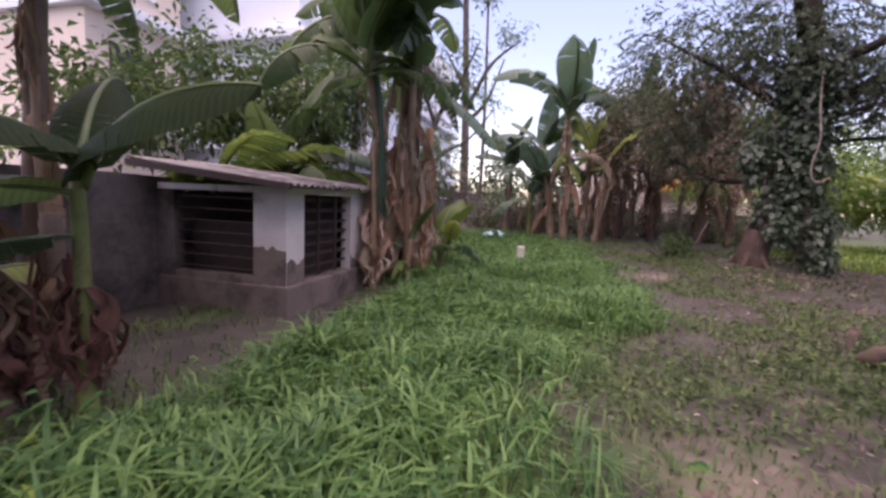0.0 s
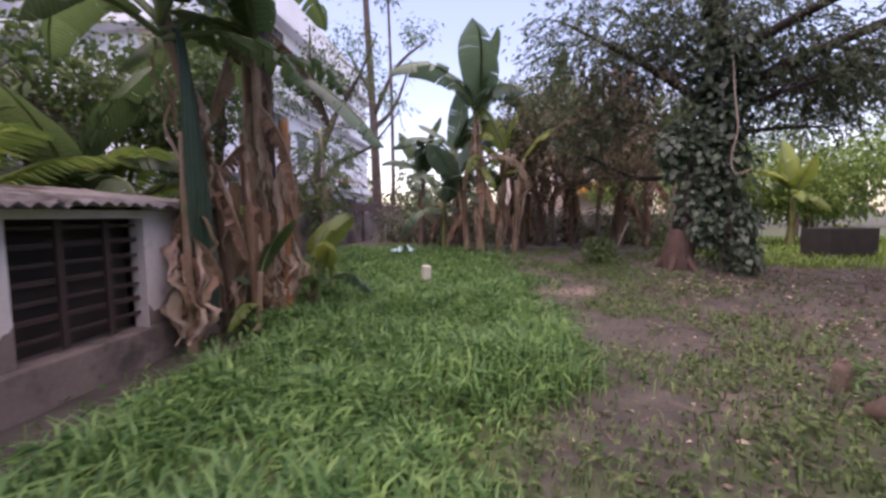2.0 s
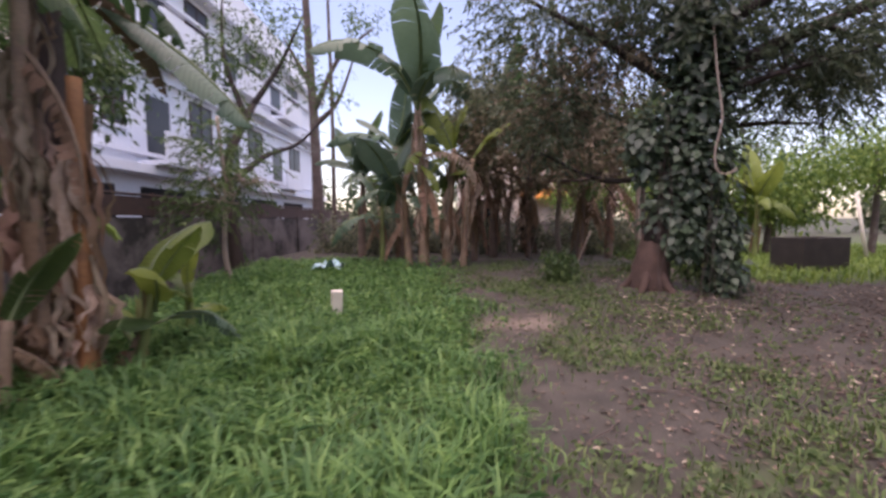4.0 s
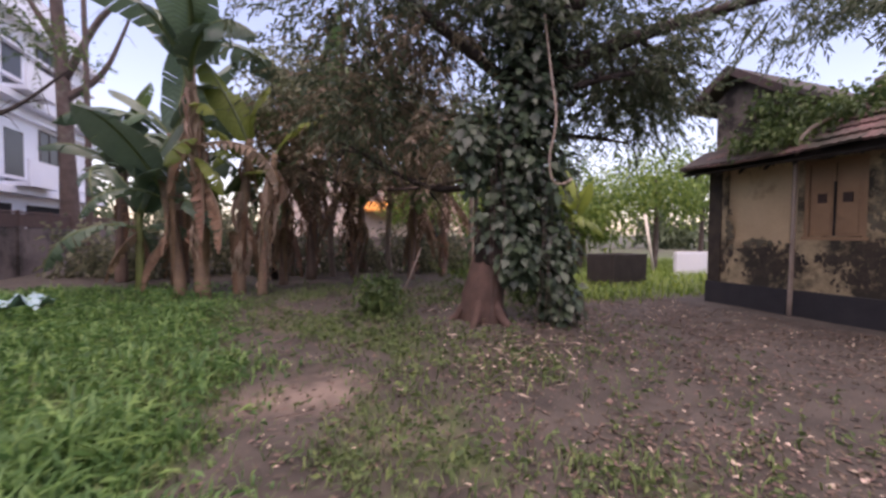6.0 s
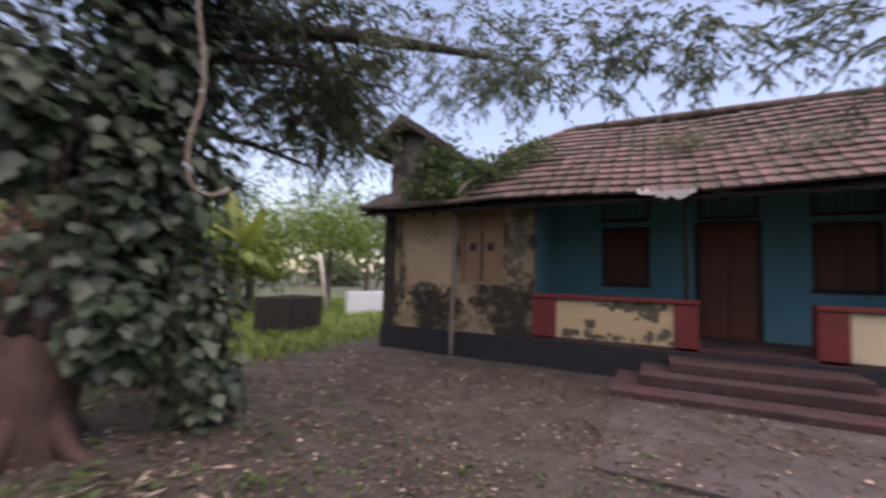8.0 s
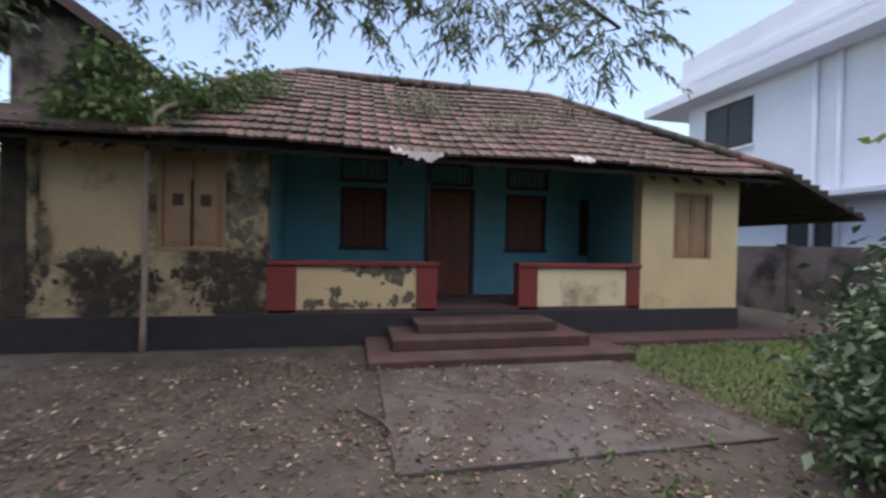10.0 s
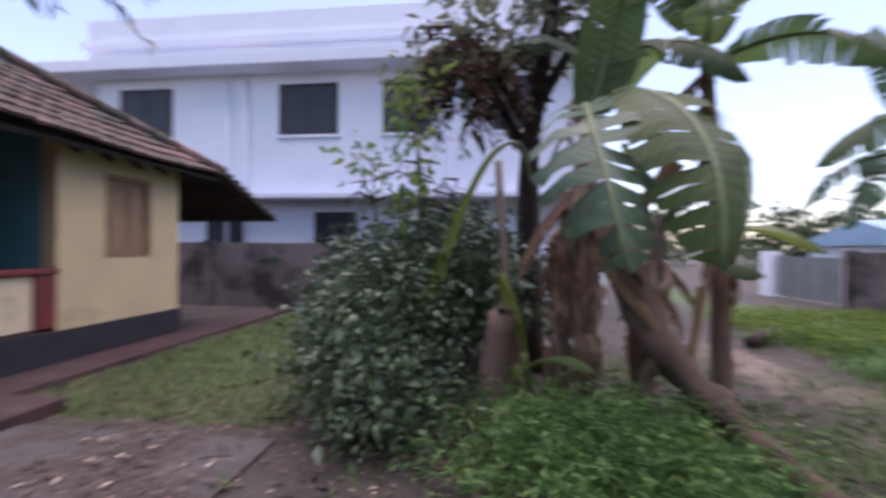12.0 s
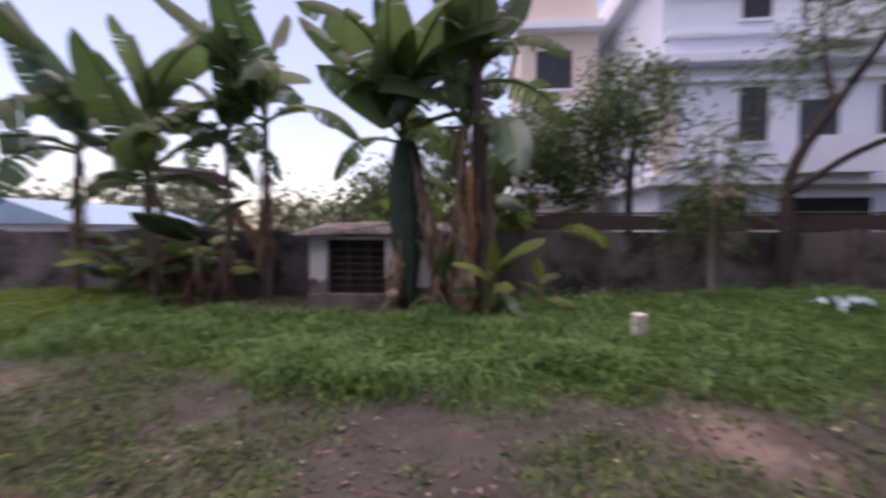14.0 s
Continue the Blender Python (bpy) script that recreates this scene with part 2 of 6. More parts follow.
M_STEM = material("banana_stem_sheath", (0.297, 0.203, 0.135), (0.149, 0.101, 0.0743), 4, 30, 0.75, 0.5, c=(0.10, 0.13, 0.05), spot=0.6)
M_STEM_GREEN = material("green_banana_stem", (0.20, 0.26, 0.08), (0.15, 0.15, 0.06), 4, 30, 0.6, 0.3, c=(0.12, 0.07, 0.04), spot=0.57)
M_STEM_DARK = material("dark_banana_stem", (0.225, 0.158, 0.128), (0.128, 0.09, 0.075), 4, 30, 0.85, 0.5)
M_DRY = leafy("dry_banana_leaf", (0.36, 0.24, 0.165), (0.19, 0.12, 0.08), 0.85, 0.2, 0.3, False, 3.0, 0.0, 0.1)
M_BLEAF = leafy("banana_leaf", (0.125, 0.20, 0.07), (0.08, 0.14, 0.055), 0.42, 0.55, 0.28, False, 1.5, 0.25)
M_BLEAF_TEAL = leafy("blue_green_banana_leaf", (0.13, 0.21, 0.14), (0.085, 0.15, 0.10), 0.34, 0.3, 0.2, False, 1.5, 0.25)
M_BLEAF_YEL = leafy("yellow_green_banana_leaf", (0.26, 0.32, 0.07), (0.17, 0.24, 0.05), 0.5, 0.4, 0.2, False, 1.5, 0.2)
# darker copy of the banana leaf: backlighting is put into the colour
M_BLEAF_BACKLIT = leafy("backlit_banana_leaf", (0.04, 0.065, 0.027), (0.025, 0.043, 0.02), 0.6, 0.25, 0.2, False, 1.5, 0.25, 0.12)
# teal leaf darkened in its colour, as one hanging against the light
M_BLEAF_HANG = leafy("backlit_teal_banana_leaf", (0.065, 0.115, 0.08), (0.045, 0.085, 0.06), 0.5, 0.2, 0.1, False, 1.5, 0.3, 0.25)
M_RIB = material("leaf_midrib", (0.15, 0.20, 0.085), (0.11, 0.155, 0.065), 6, 40, 0.5, 0.1)
M_GRASS = leafy("lush_grass", (0.145, 0.295, 0.09), (0.082, 0.19, 0.064), 0.55, 0.35, 0.5)
M_GRASS_DIM = leafy("dull_grass", (0.125, 0.19, 0.065), (0.08, 0.13, 0.05), 0.7, 0.25, 0.4)
M_GRASS_YEL = leafy("yellow_green_weed", (0.21, 0.31, 0.06), (0.12, 0.21, 0.045), 0.6, 0.35, 0.35)
M_LITTER = material("dead_leaf_litter", (0.155, 0.118, 0.09), (0.08, 0.06, 0.048), 3, 30, 0.9, 0.3, random_tint=0.6, island=True)
M_LITTER_PALE = material("pale_dead_leaf", (0.50, 0.42, 0.34), (0.36, 0.29, 0.22), 3, 30, 0.85, 0.2, random_tint=0.4, island=True)
M_IVY = leafy("glossy_ivy", (0.065, 0.105, 0.058), (0.036, 0.064, 0.04), 0.38, 0.15, 0.45, gloss=0.5)
M_CANOPY = leafy("small_tree_leaf", (0.10, 0.135, 0.075), (0.058, 0.085, 0.05), 0.42, 0.45, 0.45)
M_THICKET = leafy("thicket_leaf", (0.19, 0.205, 0.13), (0.11, 0.13, 0.082), 0.6, 0.42, 0.5)
M_BUSH = leafy("glossy_bush_leaf", (0.10, 0.165, 0.085), (0.055, 0.105, 0.06), 0.3, 0.12, 0.5, gloss=0.6)
M_BRIGHT = leafy("light_green_foliage", (0.20, 0.30, 0.07), (0.13, 0.22, 0.06), 0.6, 0.4, 0.4)
M_MIDGREEN = leafy("mid_green_foliage", (0.10, 0.17, 0.05), (0.06, 0.11, 0.04), 0.55, 0.3, 0.45)
M_FAR = leafy("far_foliage", (0.10, 0.14, 0.07), (0.07, 0.10, 0.05), 0.7, 0.2, 0.4)


def ground_material():
    """Bare purplish-brown earth with litter grains, and dull green where grass grows."""
    m = material("yard_earth", (0.092, 0.08, 0.069), (0.032, 0.029, 0.026), 2.4, 60, 0.95, 1.0, c=(0.045, 0.038, 0.033), spot=0.56)
    t, L = m.node_tree.nodes, m.node_tree.links.new
    p = t["Principled BSDF"]
    src = p.inputs["Base Color"].links[0].from_socket
    at = t.new("ShaderNodeAttribute")
    at.attribute_name = "green"
    n = t.new("ShaderNodeTexNoise")
    n.inputs["Scale"].default_value, n.inputs["Detail"].default_value = 2.2, 8
    L(t["Texture Coordinate"].outputs["Object"], n.inputs["Vector"])
    ad = t.new("ShaderNodeMath")
    ad.operation = "ADD"
    L(at.outputs["Fac"], ad.inputs[0])
    L(n.outputs[0], ad.inputs[1])
    mr = t.new("ShaderNodeMapRange")
    mr.inputs["From Min"].default_value, mr.inputs["From Max"].default_value = 0.82, 1.12
    L(ad.outputs[0], mr.inputs["Value"])
    mx = t.new("ShaderNodeMix")
    mx.data_type = "RGBA"
    L(mr.outputs[0], mx.inputs["Factor"])
    L(src, mx.inputs["A"])
    mx.inputs["B"].default_value = (0.065, 0.10, 0.035, 1)
    at2, ad2, mr2, mx2 = t.new("ShaderNodeAttribute"), t.new("ShaderNodeMath"), t.new("ShaderNodeMapRange"), t.new("ShaderNodeMix")
    at2.attribute_name, ad2.operation, mx2.data_type = "trodden", "ADD", "RGBA"
    n2 = t.new("ShaderNodeTexNoise")
    n2.inputs["Scale"].default_value, n2.inputs["Detail"].default_value = 5.0, 8
    L(t["Texture Coordinate"].outputs["Object"], n2.inputs["Vector"])
    L(at2.outputs["Fac"], ad2.inputs[0])
    L(n2.outputs[0], ad2.inputs[1])
    mr2.inputs["From Min"].default_value, mr2.inputs["From Max"].default_value = 0.75, 1.25
    L(ad2.outputs[0], mr2.inputs["Value"])
    L(mr2.outputs[0], mx2.inputs["Factor"])
    L(mx.outputs["Result"], mx2.inputs["A"])
    mx2.inputs["B"].default_value = (0.19, 0.15, 0.125, 1)
    L(mx2.outputs["Result"], p.inputs["Base Color"])
    return m


M_EARTH = ground_material()

# ---- the ground: one sheet, fine in the yard, coarse to the horizon ----
def lush(x, y):
    """1 where the thick grass grows, 0 on bare earth; the edge is ragged."""
    n = noise.noise((x * 0.9, y * 0.9, 40)) * 0.55 + noise.noise((x * 2.4, y * 2.4, 41)) * 0.3
    edge = float(np.interp(y, [-2, 1.5, 3, 5, 7, 9, 10.5, 12.5, 14], [0.3, 0.75, 0.95, 1.5, 1.8, 1.7, 1.6, 1.2, 0.6])) + n
    west = float(np.interp(y, [-1, 1, 3, 5.5, 6.5, 7.5], [-1.9, -1.9, -1.4, -1.4, -2.2, -3.5]))
    path = math.exp(-((x - float(np.interp(y, [-4, -0.6, 1.3, 2.6, 4], [2.6, 2.3, 2.0, 1.6, 2.0]))) / 0.75) ** 2) if y < 4 else 0
    return sstep(edge + 0.75, edge - 0.75, x) * sstep(west - 0.3, west + 0.3, x) * (1 - sstep(13, 15.5, y)) * (1 - path)


def dull(x, y):
    """Thin dull grass: the middle of the yard, the strip by the slab, round the house's north end."""
    n = sstep(-0.4, 0.25, noise.noise((x * 0.7, y * 0.7, 50)) + 0.4 * noise.noise((x * 2.1, y * 2.1, 51)))
    a = sstep(7.0, 2.5, x) * sstep(-1.0, 1.5, y) * sstep(16, 12.5, y) * sstep(-3.6, -3.0, x) * n
    b = 1.3 * sstep(6.9, 7.5, x) * sstep(10.1, 9.8, x) * sstep(3.75, 3.5, y) * sstep(-3.2, -2.5, y)
    c = sstep(12.0, 13.0, y) * sstep(7.5, 9.0, x)
    return max(a * 0.8, b, c)


# dry trodden patches of paler earth: x, y, radii, strength
TRODDEN = ((2.3, 8.7, 0.75, 0.4, 0.8), (2.0, 8.8, 0.4, 0.35, 0.5), (2.7, 8.9, 0.5, 0.4, 0.6), (3.1, 7.9, 0.5, 0.35, 0.5), (2.9, 15.0, 1.3, 0.8, 0.6), (2.1, 11.5, 0.6, 1.6, 0.4),
           (4.45, 9.1, 0.7, 0.5, 0.35), (2.0, 0.9, 0.6, 1.6, 0.85), (1.7, 2.0, 0.6, 0.7, 0.7), (2.4, 3.2, 0.45, 0.6, 0.4), (2.7, 4.7, 0.5, 0.5, 0.45), (1.3, 3.4, 0.3, 0.4, 0.3))


def trodden(x, y):
    return max(k * math.exp(-((x - cx) / rx) ** 2 - ((y - cy) / ry) ** 2) for cx, cy, rx, ry, k in TRODDEN)


def axis(lo, a, b, hi, step):
    far = [lo * 0.999, lo * 0.3, lo * 0.1, lo * 0.04]
    near = list(np.arange(a, b + 1e-6, step))
    mid0 = [a - d for d in (24, 12, 6, 3, 1.2)]
    mid1 = [b + d for d in (1.2, 3, 6, 12, 24)]
    out = [hi * 0.04, hi * 0.1, hi * 0.3, hi]
    return np.array(far + mid0 + near + mid1 + out)


def build_ground():
    xs, ys = axis(-1500, -4, 13, 1500, 0.2), axis(-1500, -4, 17, 1500, 0.2)
    v = [(x, y, height(x, y)) for y in ys for x in xs]
    n = len(xs)
    f = [(j * n + i, j * n + i + 1, (j + 1) * n + i + 1, (j + 1) * n + i) for j in range(len(ys) - 1) for i in range(n - 1)]
    d = mesh("ground", v, np.array(f), M_EARTH, True)
    at = d.attributes.new("green", "FLOAT", "POINT")
    at.data.foreach_set("value", np.array([max(0.75 * lush(x, y), 0.55 * dull(x, y), 0.16) if abs(x) < 30 and abs(y) < 40 else 0.4 for x, y, z in v], dtype=np.float32))
    worn = d.attributes.new("trodden", "FLOAT", "POINT")
    worn.data.foreach_set("value", np.array([trodden(x, y) if abs(x) < 30 and abs(y) < 40 else 0.0 for x, y, z in v], dtype=np.float32))
    return tagged(put("ground", d), "bare brown earth yard with patchy grass and litter", "ground", kind="structure")


build_ground()


# ---- the house ----
FX, BX = 10.77, 12.47        # the front's plane and the verandah's back wall
FLOOR = 0.5
house = thing("house", FX, 6.0, 0.0, 0, "old cream and blue house with clay tile roof and verandah", "house")


def wall_with_holes(name, parent, mat, x0, x1, y0, y1, z0, z1, holes, label=""):
    """A wall along y with thickness x0..x1, in one piece; holes (y0, y1, z0, z1)."""
    ys = sorted({y0, y1, *(h[0] for h in holes), *(h[1] for h in holes)})
    zs = sorted({z0, z1, *(h[2] for h in holes), *(h[3] for h in holes)})
    solid = {(i, k) for i in range(len(ys) - 1) for k in range(len(zs) - 1)
             if not any(h[0] <= ys[i] and ys[i + 1] <= h[1] and h[2] <= zs[k] and zs[k + 1] <= h[3] for h in holes)}
    nz = len(zs)
    v = [(x, y, z) for x in (x0, x1) for y in ys for z in zs]
    at = lambda s, i, k: s * len(ys) * nz + i * nz + k
    f = []
    for i, k in solid:
        f.append((at(0, i, k), at(0, i, k + 1), at(0, i + 1, k + 1), at(0, i + 1, k)))
        f.append((at(1, i, k), at(1, i + 1, k), at(1, i + 1, k + 1), at(1, i, k + 1)))
        for di, dk, e in ((-1, 0, ((i, k), (i, k + 1))), (1, 0, ((i + 1, k + 1), (i + 1, k))), (0, -1, ((i + 1, k), (i, k))), (0, 1, ((i, k + 1), (i + 1, k + 1)))):
            if (i + di, k + dk) not in solid:
                (a, b), (c, d) = e
                f.append((at(0, a, b), at(1, a, b), at(1, c, d), at(0, c, d)))
    return put(name, mesh(name, v, f, mat), parent, label)


def window(parent, x, y0, y1, z0, z1, shutter, frame_mat, leaves=2, name="window", label="", panels=2):
    """A wooden frame in an opening that faces west, with closed shutters, each with raised panels."""
    w = put(name, Geo().box(x - 0.03, y0, z0, x + 0.06, y0 + 0.06, z1, 0.006).box(x - 0.03, y1 - 0.06, z0, x + 0.06, y1, z1, 0.006)
            .box(x - 0.03, y0 + 0.06, z1 - 0.06, x + 0.06, y1 - 0.06, z1, 0.006).box(x - 0.05, y0 - 0.03, z0 - 0.03, x + 0.06, y1 + 0.03, z0 + 0.03, 0.006)
            .data(name, frame_mat), parent, label)
    a, b = y0 + 0.065, y1 - 0.065
    for k in range(leaves):
        s, e = a + (b - a) * k / leaves + 0.008, a + (b - a) * (k + 1) / leaves - 0.008
        g = Geo().box(x + 0.005, s, z0 + 0.04, x + 0.03, e, z1 - 0.065, 0.004)
        for q in range(panels):
            c0 = z0 + 0.1 + (z1 - z0 - 0.2) * q / panels
            c1 = z0 + 0.1 + (z1 - z0 - 0.2) * (q + 1) / panels - 0.06
            g.box(x - 0.008, s + 0.05, c0, x + 0.004, e - 0.05, c1, 0.004)
        put("shutter", g.data("shutter", shutter), w)
    return w


def transom(parent, x, y0, y1, z0, z1):
    g = Geo().box(x - 0.03, y0, z0, x + 0.05, y1, z0 + 0.05).box(x - 0.03, y0, z1 - 0.05, x + 0.05, y1, z1)
    g.box(x - 0.03, y0, z0 + 0.05, x + 0.05, y0 + 0.05, z1 - 0.05).box(x - 0.03, y1 - 0.05, z0 + 0.05, x + 0.05, y1, z1 - 0.05)
    w = put("transom", g.data("transom", M_DARKWOOD), parent, "dark wooden ventilator above the opening")
    n = int((y1 - y0) / 0.11)
    for k in range(1, n):
        y = y0 + (y1 - y0) * k / n
        box("bar", w, M_IRON, x + 0.0, y - 0.009, z0 + 0.05, x + 0.018, y + 0.009, z1 - 0.05)


def crust(parent, x, cy, cz, ry, rz, mat=M_MOULD):
    """A patch of mould on a wall that faces west: many thin flakes of uneven outline, joined."""
    g = Geo()
    for _ in range(int(16 + 60 * ry * rz / 0.05)):
        a, b = cy + R.gauss(0, ry * 0.5), cz + R.gauss(0, rz * 0.5)
        r, n = 0.008 + 0.045 * R.random() ** 3, 9
        tall = R.uniform(0.7, 1.7)
        k0 = R.random() * 9
        ring = [(a + r * math.cos(t) * (1 + 0.8 * noise.noise((k0, 2 * math.cos(t), 2 * math.sin(t)))), b + r * tall * math.sin(t) * (1 + 0.8 * noise.noise((k0 + 5, 2 * math.cos(t), 2 * math.sin(t))))) for t in (2 * math.pi * q / n for q in range(n))]
        d = R.uniform(0.002, 0.006)
        g.add([(x - d, y, z) for y, z in ring] + [(x + 0.003, y, z) for y, z in ring], [tuple(range(n))[::-1]] + [(q, (q + 1) % n, n + (q + 1) % n, n + q) for q in range(n)])
    put("mould_crust", g.data("mould_crust", mat), parent, "black mould crust", kind="stuff")


def build_house():
    h = house
    T = 0.22
    # plinth and floors
    put("plinth", Geo().box(FX - 0.03, 0.27, -0.3, 17.2, 11.68, FLOOR - 0.03, 0.01).data("plinth", M_PLINTH), h, "black painted plinth")
    put("verandah_floor", Geo().box(FX - 0.02, 2.35, FLOOR - 0.026, BX, 8.45, FLOOR + 0.03).data("verandah_floor", M_STEP), h, "red oxide verandah floor")
    # north room front, with a recessed plaster panel and a shuttered window
    wall_with_holes("wall_north_room", h, M_CREAM_OLD, FX, FX + T, 8.45, 11.65, FLOOR - 0.03, 2.97, [(9.0, 9.87, 1.4, 2.74), (9.97, 11.25, 1.2, 2.78)], "cream wall with black mould and peeling limewash")
    put("plaster_panel", Geo().box(FX + 0.06, 9.97, 1.2, FX + 0.2, 11.25, 2.78).data("plaster_panel", M_CREAM_PANEL), h, "smooth cream panel in the wall")
    w = window(h, FX + 0.04, 9.0, 9.87, 1.4, 2.74, M_TANWOOD, M_TANWOOD, 2, label="closed tan wooden window with dark slits")
    for y in (9.2, 9.55):
        box("pane", w, M_DARKWOOD, FX + 0.02, y, 2.0, FX + 0.034, y + 0.13, 2.16)
    # the gap is a black strip on the shutters, coloured as its shade
    box("gap", w, M_DARK, FX + 0.022, 9.425, 1.44, FX + 0.036, 9.455, 2.35, label="black strip as the shade in the gap between the shutters")
    wall_with_holes("side_wall_north", h, M_CREAM_OLD, FX + T, 17, 11.43, 11.65, FLOOR - 0.03, 3.2, [])
    put("pilaster", Geo().box(FX - 0.02, 11.36, FLOOR - 0.02, FX - 0.001, 11.64, 3.1, 0.004).data("pilaster", M_MOULD), h, "blackened corner of the wall")
    # mould that has run down the front under the panel, as thin crusts of an uneven outline
    for blob in ((10.45, 1.02, 0.42, 0.13), (10.75, 1.18, 0.26, 0.1), (9.95, 0.95, 0.12, 0.26), (9.35, 1.0, 0.32, 0.2), (11.3, 0.85, 0.14, 0.2), (8.9, 1.1, 0.22, 0.4), (9.4, 2.85, 0.5, 0.06), (10.7, 2.86, 0.6, 0.05), (10.6, 0.72, 0.4, 0.1), (9.0, 0.7, 0.4, 0.12), (10.4, 1.1, 0.35, 0.16), (10.2, 0.85, 0.3, 0.14), (8.7, 0.9, 0.12, 0.25)):
        crust(h, FX, *blob)
    for blob in ((8.75, 1.8, 0.2, 0.6), (8.7, 2.4, 0.15, 0.35), (11.2, 1.5, 0.06, 0.5), (10.6, 1.28, 0.5, 0.1)):
        crust(h, FX, *blob, M_STAIN)
    # south room
    wall_with_holes("wall_south_room", h, M_CREAM, FX, FX + T, 0.3, 2.33, FLOOR - 0.03, 2.95, [(0.88, 1.68, 1.36, 2.55)], "weathered cream wall with faint stains")
    window(h, FX + 0.06, 0.88, 1.68, 1.36, 2.55, M_TANWOOD, M_TANWOOD, 2, label="closed brown wooden window")
    wall_with_holes("side_wall_south", h, M_CREAM, FX + T, 17, 0.3, 0.52, FLOOR - 0.03, 3.2, [])
    # verandah's back wall and ends
    holes = [(6.62, 7.49, 1.42, 2.58), (4.92, 5.81, FLOOR + 0.03, 2.62), (3.30, 4.20, 1.42, 2.58), (2.08, 2.54, 1.34, 2.56)]
    wall_with_holes("verandah_wall", h, M_BLUE, BX, BX + T, 2.3, 8.5, FLOOR - 0.03, 3.9, holes, "faded blue verandah wall")
    wall_with_holes("verandah_end_north", h, M_BLUE, FX + T, BX, 8.451, 8.65, FLOOR - 0.03, 3.12, [])
    wall_with_holes("verandah_end_south", h, M_BLUE, FX + T, BX, 2.13, 2.329, FLOOR - 0.03, 3.12, [])
    # black sheet in place of an unlit room, its darkness in the colour
    box("inner_dark", h, M_DARK, BX + 0.5, 2.0, FLOOR, BX + 0.55, 8.5, 3.5, label="black sheet standing in for the unlit room")
    window(h, BX + 0.03, 6.62, 7.49, 1.42, 2.58, M_SHUT, M_DARKWOOD, 2, label="closed red-brown wooden window shutters")
    window(h, BX + 0.03, 3.30, 4.20, 1.42, 2.58, M_SHUT, M_DARKWOOD, 2, label="closed red-brown wooden window shutters")
    window(h, BX + 0.12, 2.08, 2.54, 1.34, 2.56, M_DARKWOOD, M_DARKWOOD, 1, label="narrow dark window")
    for a, b in ((6.62, 7.49), (4.92, 5.81), (3.30, 4.20)):
        transom(h, BX - 0.03, a, b, 2.68, 3.12)
    d = put("front_door", Geo().box(BX - 0.03, 4.86, FLOOR + 0.03, BX + 0.08, 4.94, 2.64, 0.008).box(BX - 0.03, 5.79, FLOOR + 0.03, BX + 0.08, 5.87, 2.64, 0.008).box(BX - 0.03, 4.94, 2.56, BX + 0.08, 5.79, 2.64, 0.008).data("front_door", M_DARKWOOD), h, "closed reddish-brown panelled wooden front door")
    for s, e in ((4.945, 5.36), (5.37, 5.785)):
        g = Geo().box(BX + 0.01, s, FLOOR + 0.04, BX + 0.05, e, 2.555, 0.005)
        for z0, z1 in ((0.65, 1.15), (1.22, 1.78), (1.85, 2.45)):
            g.box(BX - 0.004, s + 0.07, z0, BX + 0.008, e - 0.07, z1, 0.005)
        leaf = put("door_leaf", g.data("door_leaf", M_DOOR), d)
    put("handle", Geo().tube([(BX - 0.0, 5.33, 1.5), (BX - 0.04, 5.33, 1.5), (BX - 0.04, 5.33, 1.62), (BX - 0.0, 5.33, 1.62)], 0.01, 6).data("handle", M_IRON, True), leaf, "iron handle")
    # parapets with red posts and copings round cream panels
    for y0, y1, pa, pb, mat, lab in ((5.95, 8.445, 0.32, 0.4, M_CREAM_OLD, "stained cream parapet wall with red posts"), (2.34, 4.6, 0.25, 0.34, M_CREAM_PALE, "pale cream parapet wall with red posts")):
        p = put("parapet", Geo().box(FX + 0.02, y0 + pa, FLOOR + 0.03, FX + 0.16, y1 - pb, 1.17).data("parapet", mat if mat is M_CREAM_PALE else M_CREAM), h, lab)
        put("post", Geo().box(FX - 0.02, y0, FLOOR - 0.02, FX + 0.2, y0 + pa, 1.18, 0.012).data("post", M_RED), p, "red oxide post")
        put("post", Geo().box(FX - 0.02, y1 - pb, FLOOR - 0.02, FX + 0.2, y1, 1.18, 0.012).data("post", M_RED), p, "red oxide post")
        put("coping", Geo().box(FX - 0.04, y0 - 0.02, 1.182, FX + 0.22, y1, 1.25, 0.015).data("coping", M_RED), p, "red oxide coping")
    for blob in ((6.9, 1.1, 0.45, 0.05), (7.5, 0.8, 0.12, 0.08), (6.6, 1.0, 0.22, 0.1), (7.2, 0.6, 0.5, 0.04), (6.8, 1.12, 0.5, 0.05), (7.7, 0.62, 0.3, 0.05), (6.5, 0.66, 0.2, 0.08)):
        crust(h, FX + 0.02, *blob, M_STAIN)
    put("verandah_post", Geo().tube([(FX + 0.09, 6.1, 1.25), (FX + 0.09, 6.1, 3.05)], 0.028, 12).data("verandah_post", M_DARKWOOD, True), h, "slim dark verandah post")
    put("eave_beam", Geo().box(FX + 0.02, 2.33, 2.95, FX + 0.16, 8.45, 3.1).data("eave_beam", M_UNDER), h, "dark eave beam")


build_house()

EAVE, RIDGE = Vector((10.32, 0, 2.84)), Vector((13.9, 0, 5.15))
SLOPE = (RIDGE - EAVE).length
UP = (RIDGE - EAVE).normalized()
NRM = Vector((-UP.z, 0, UP.x))


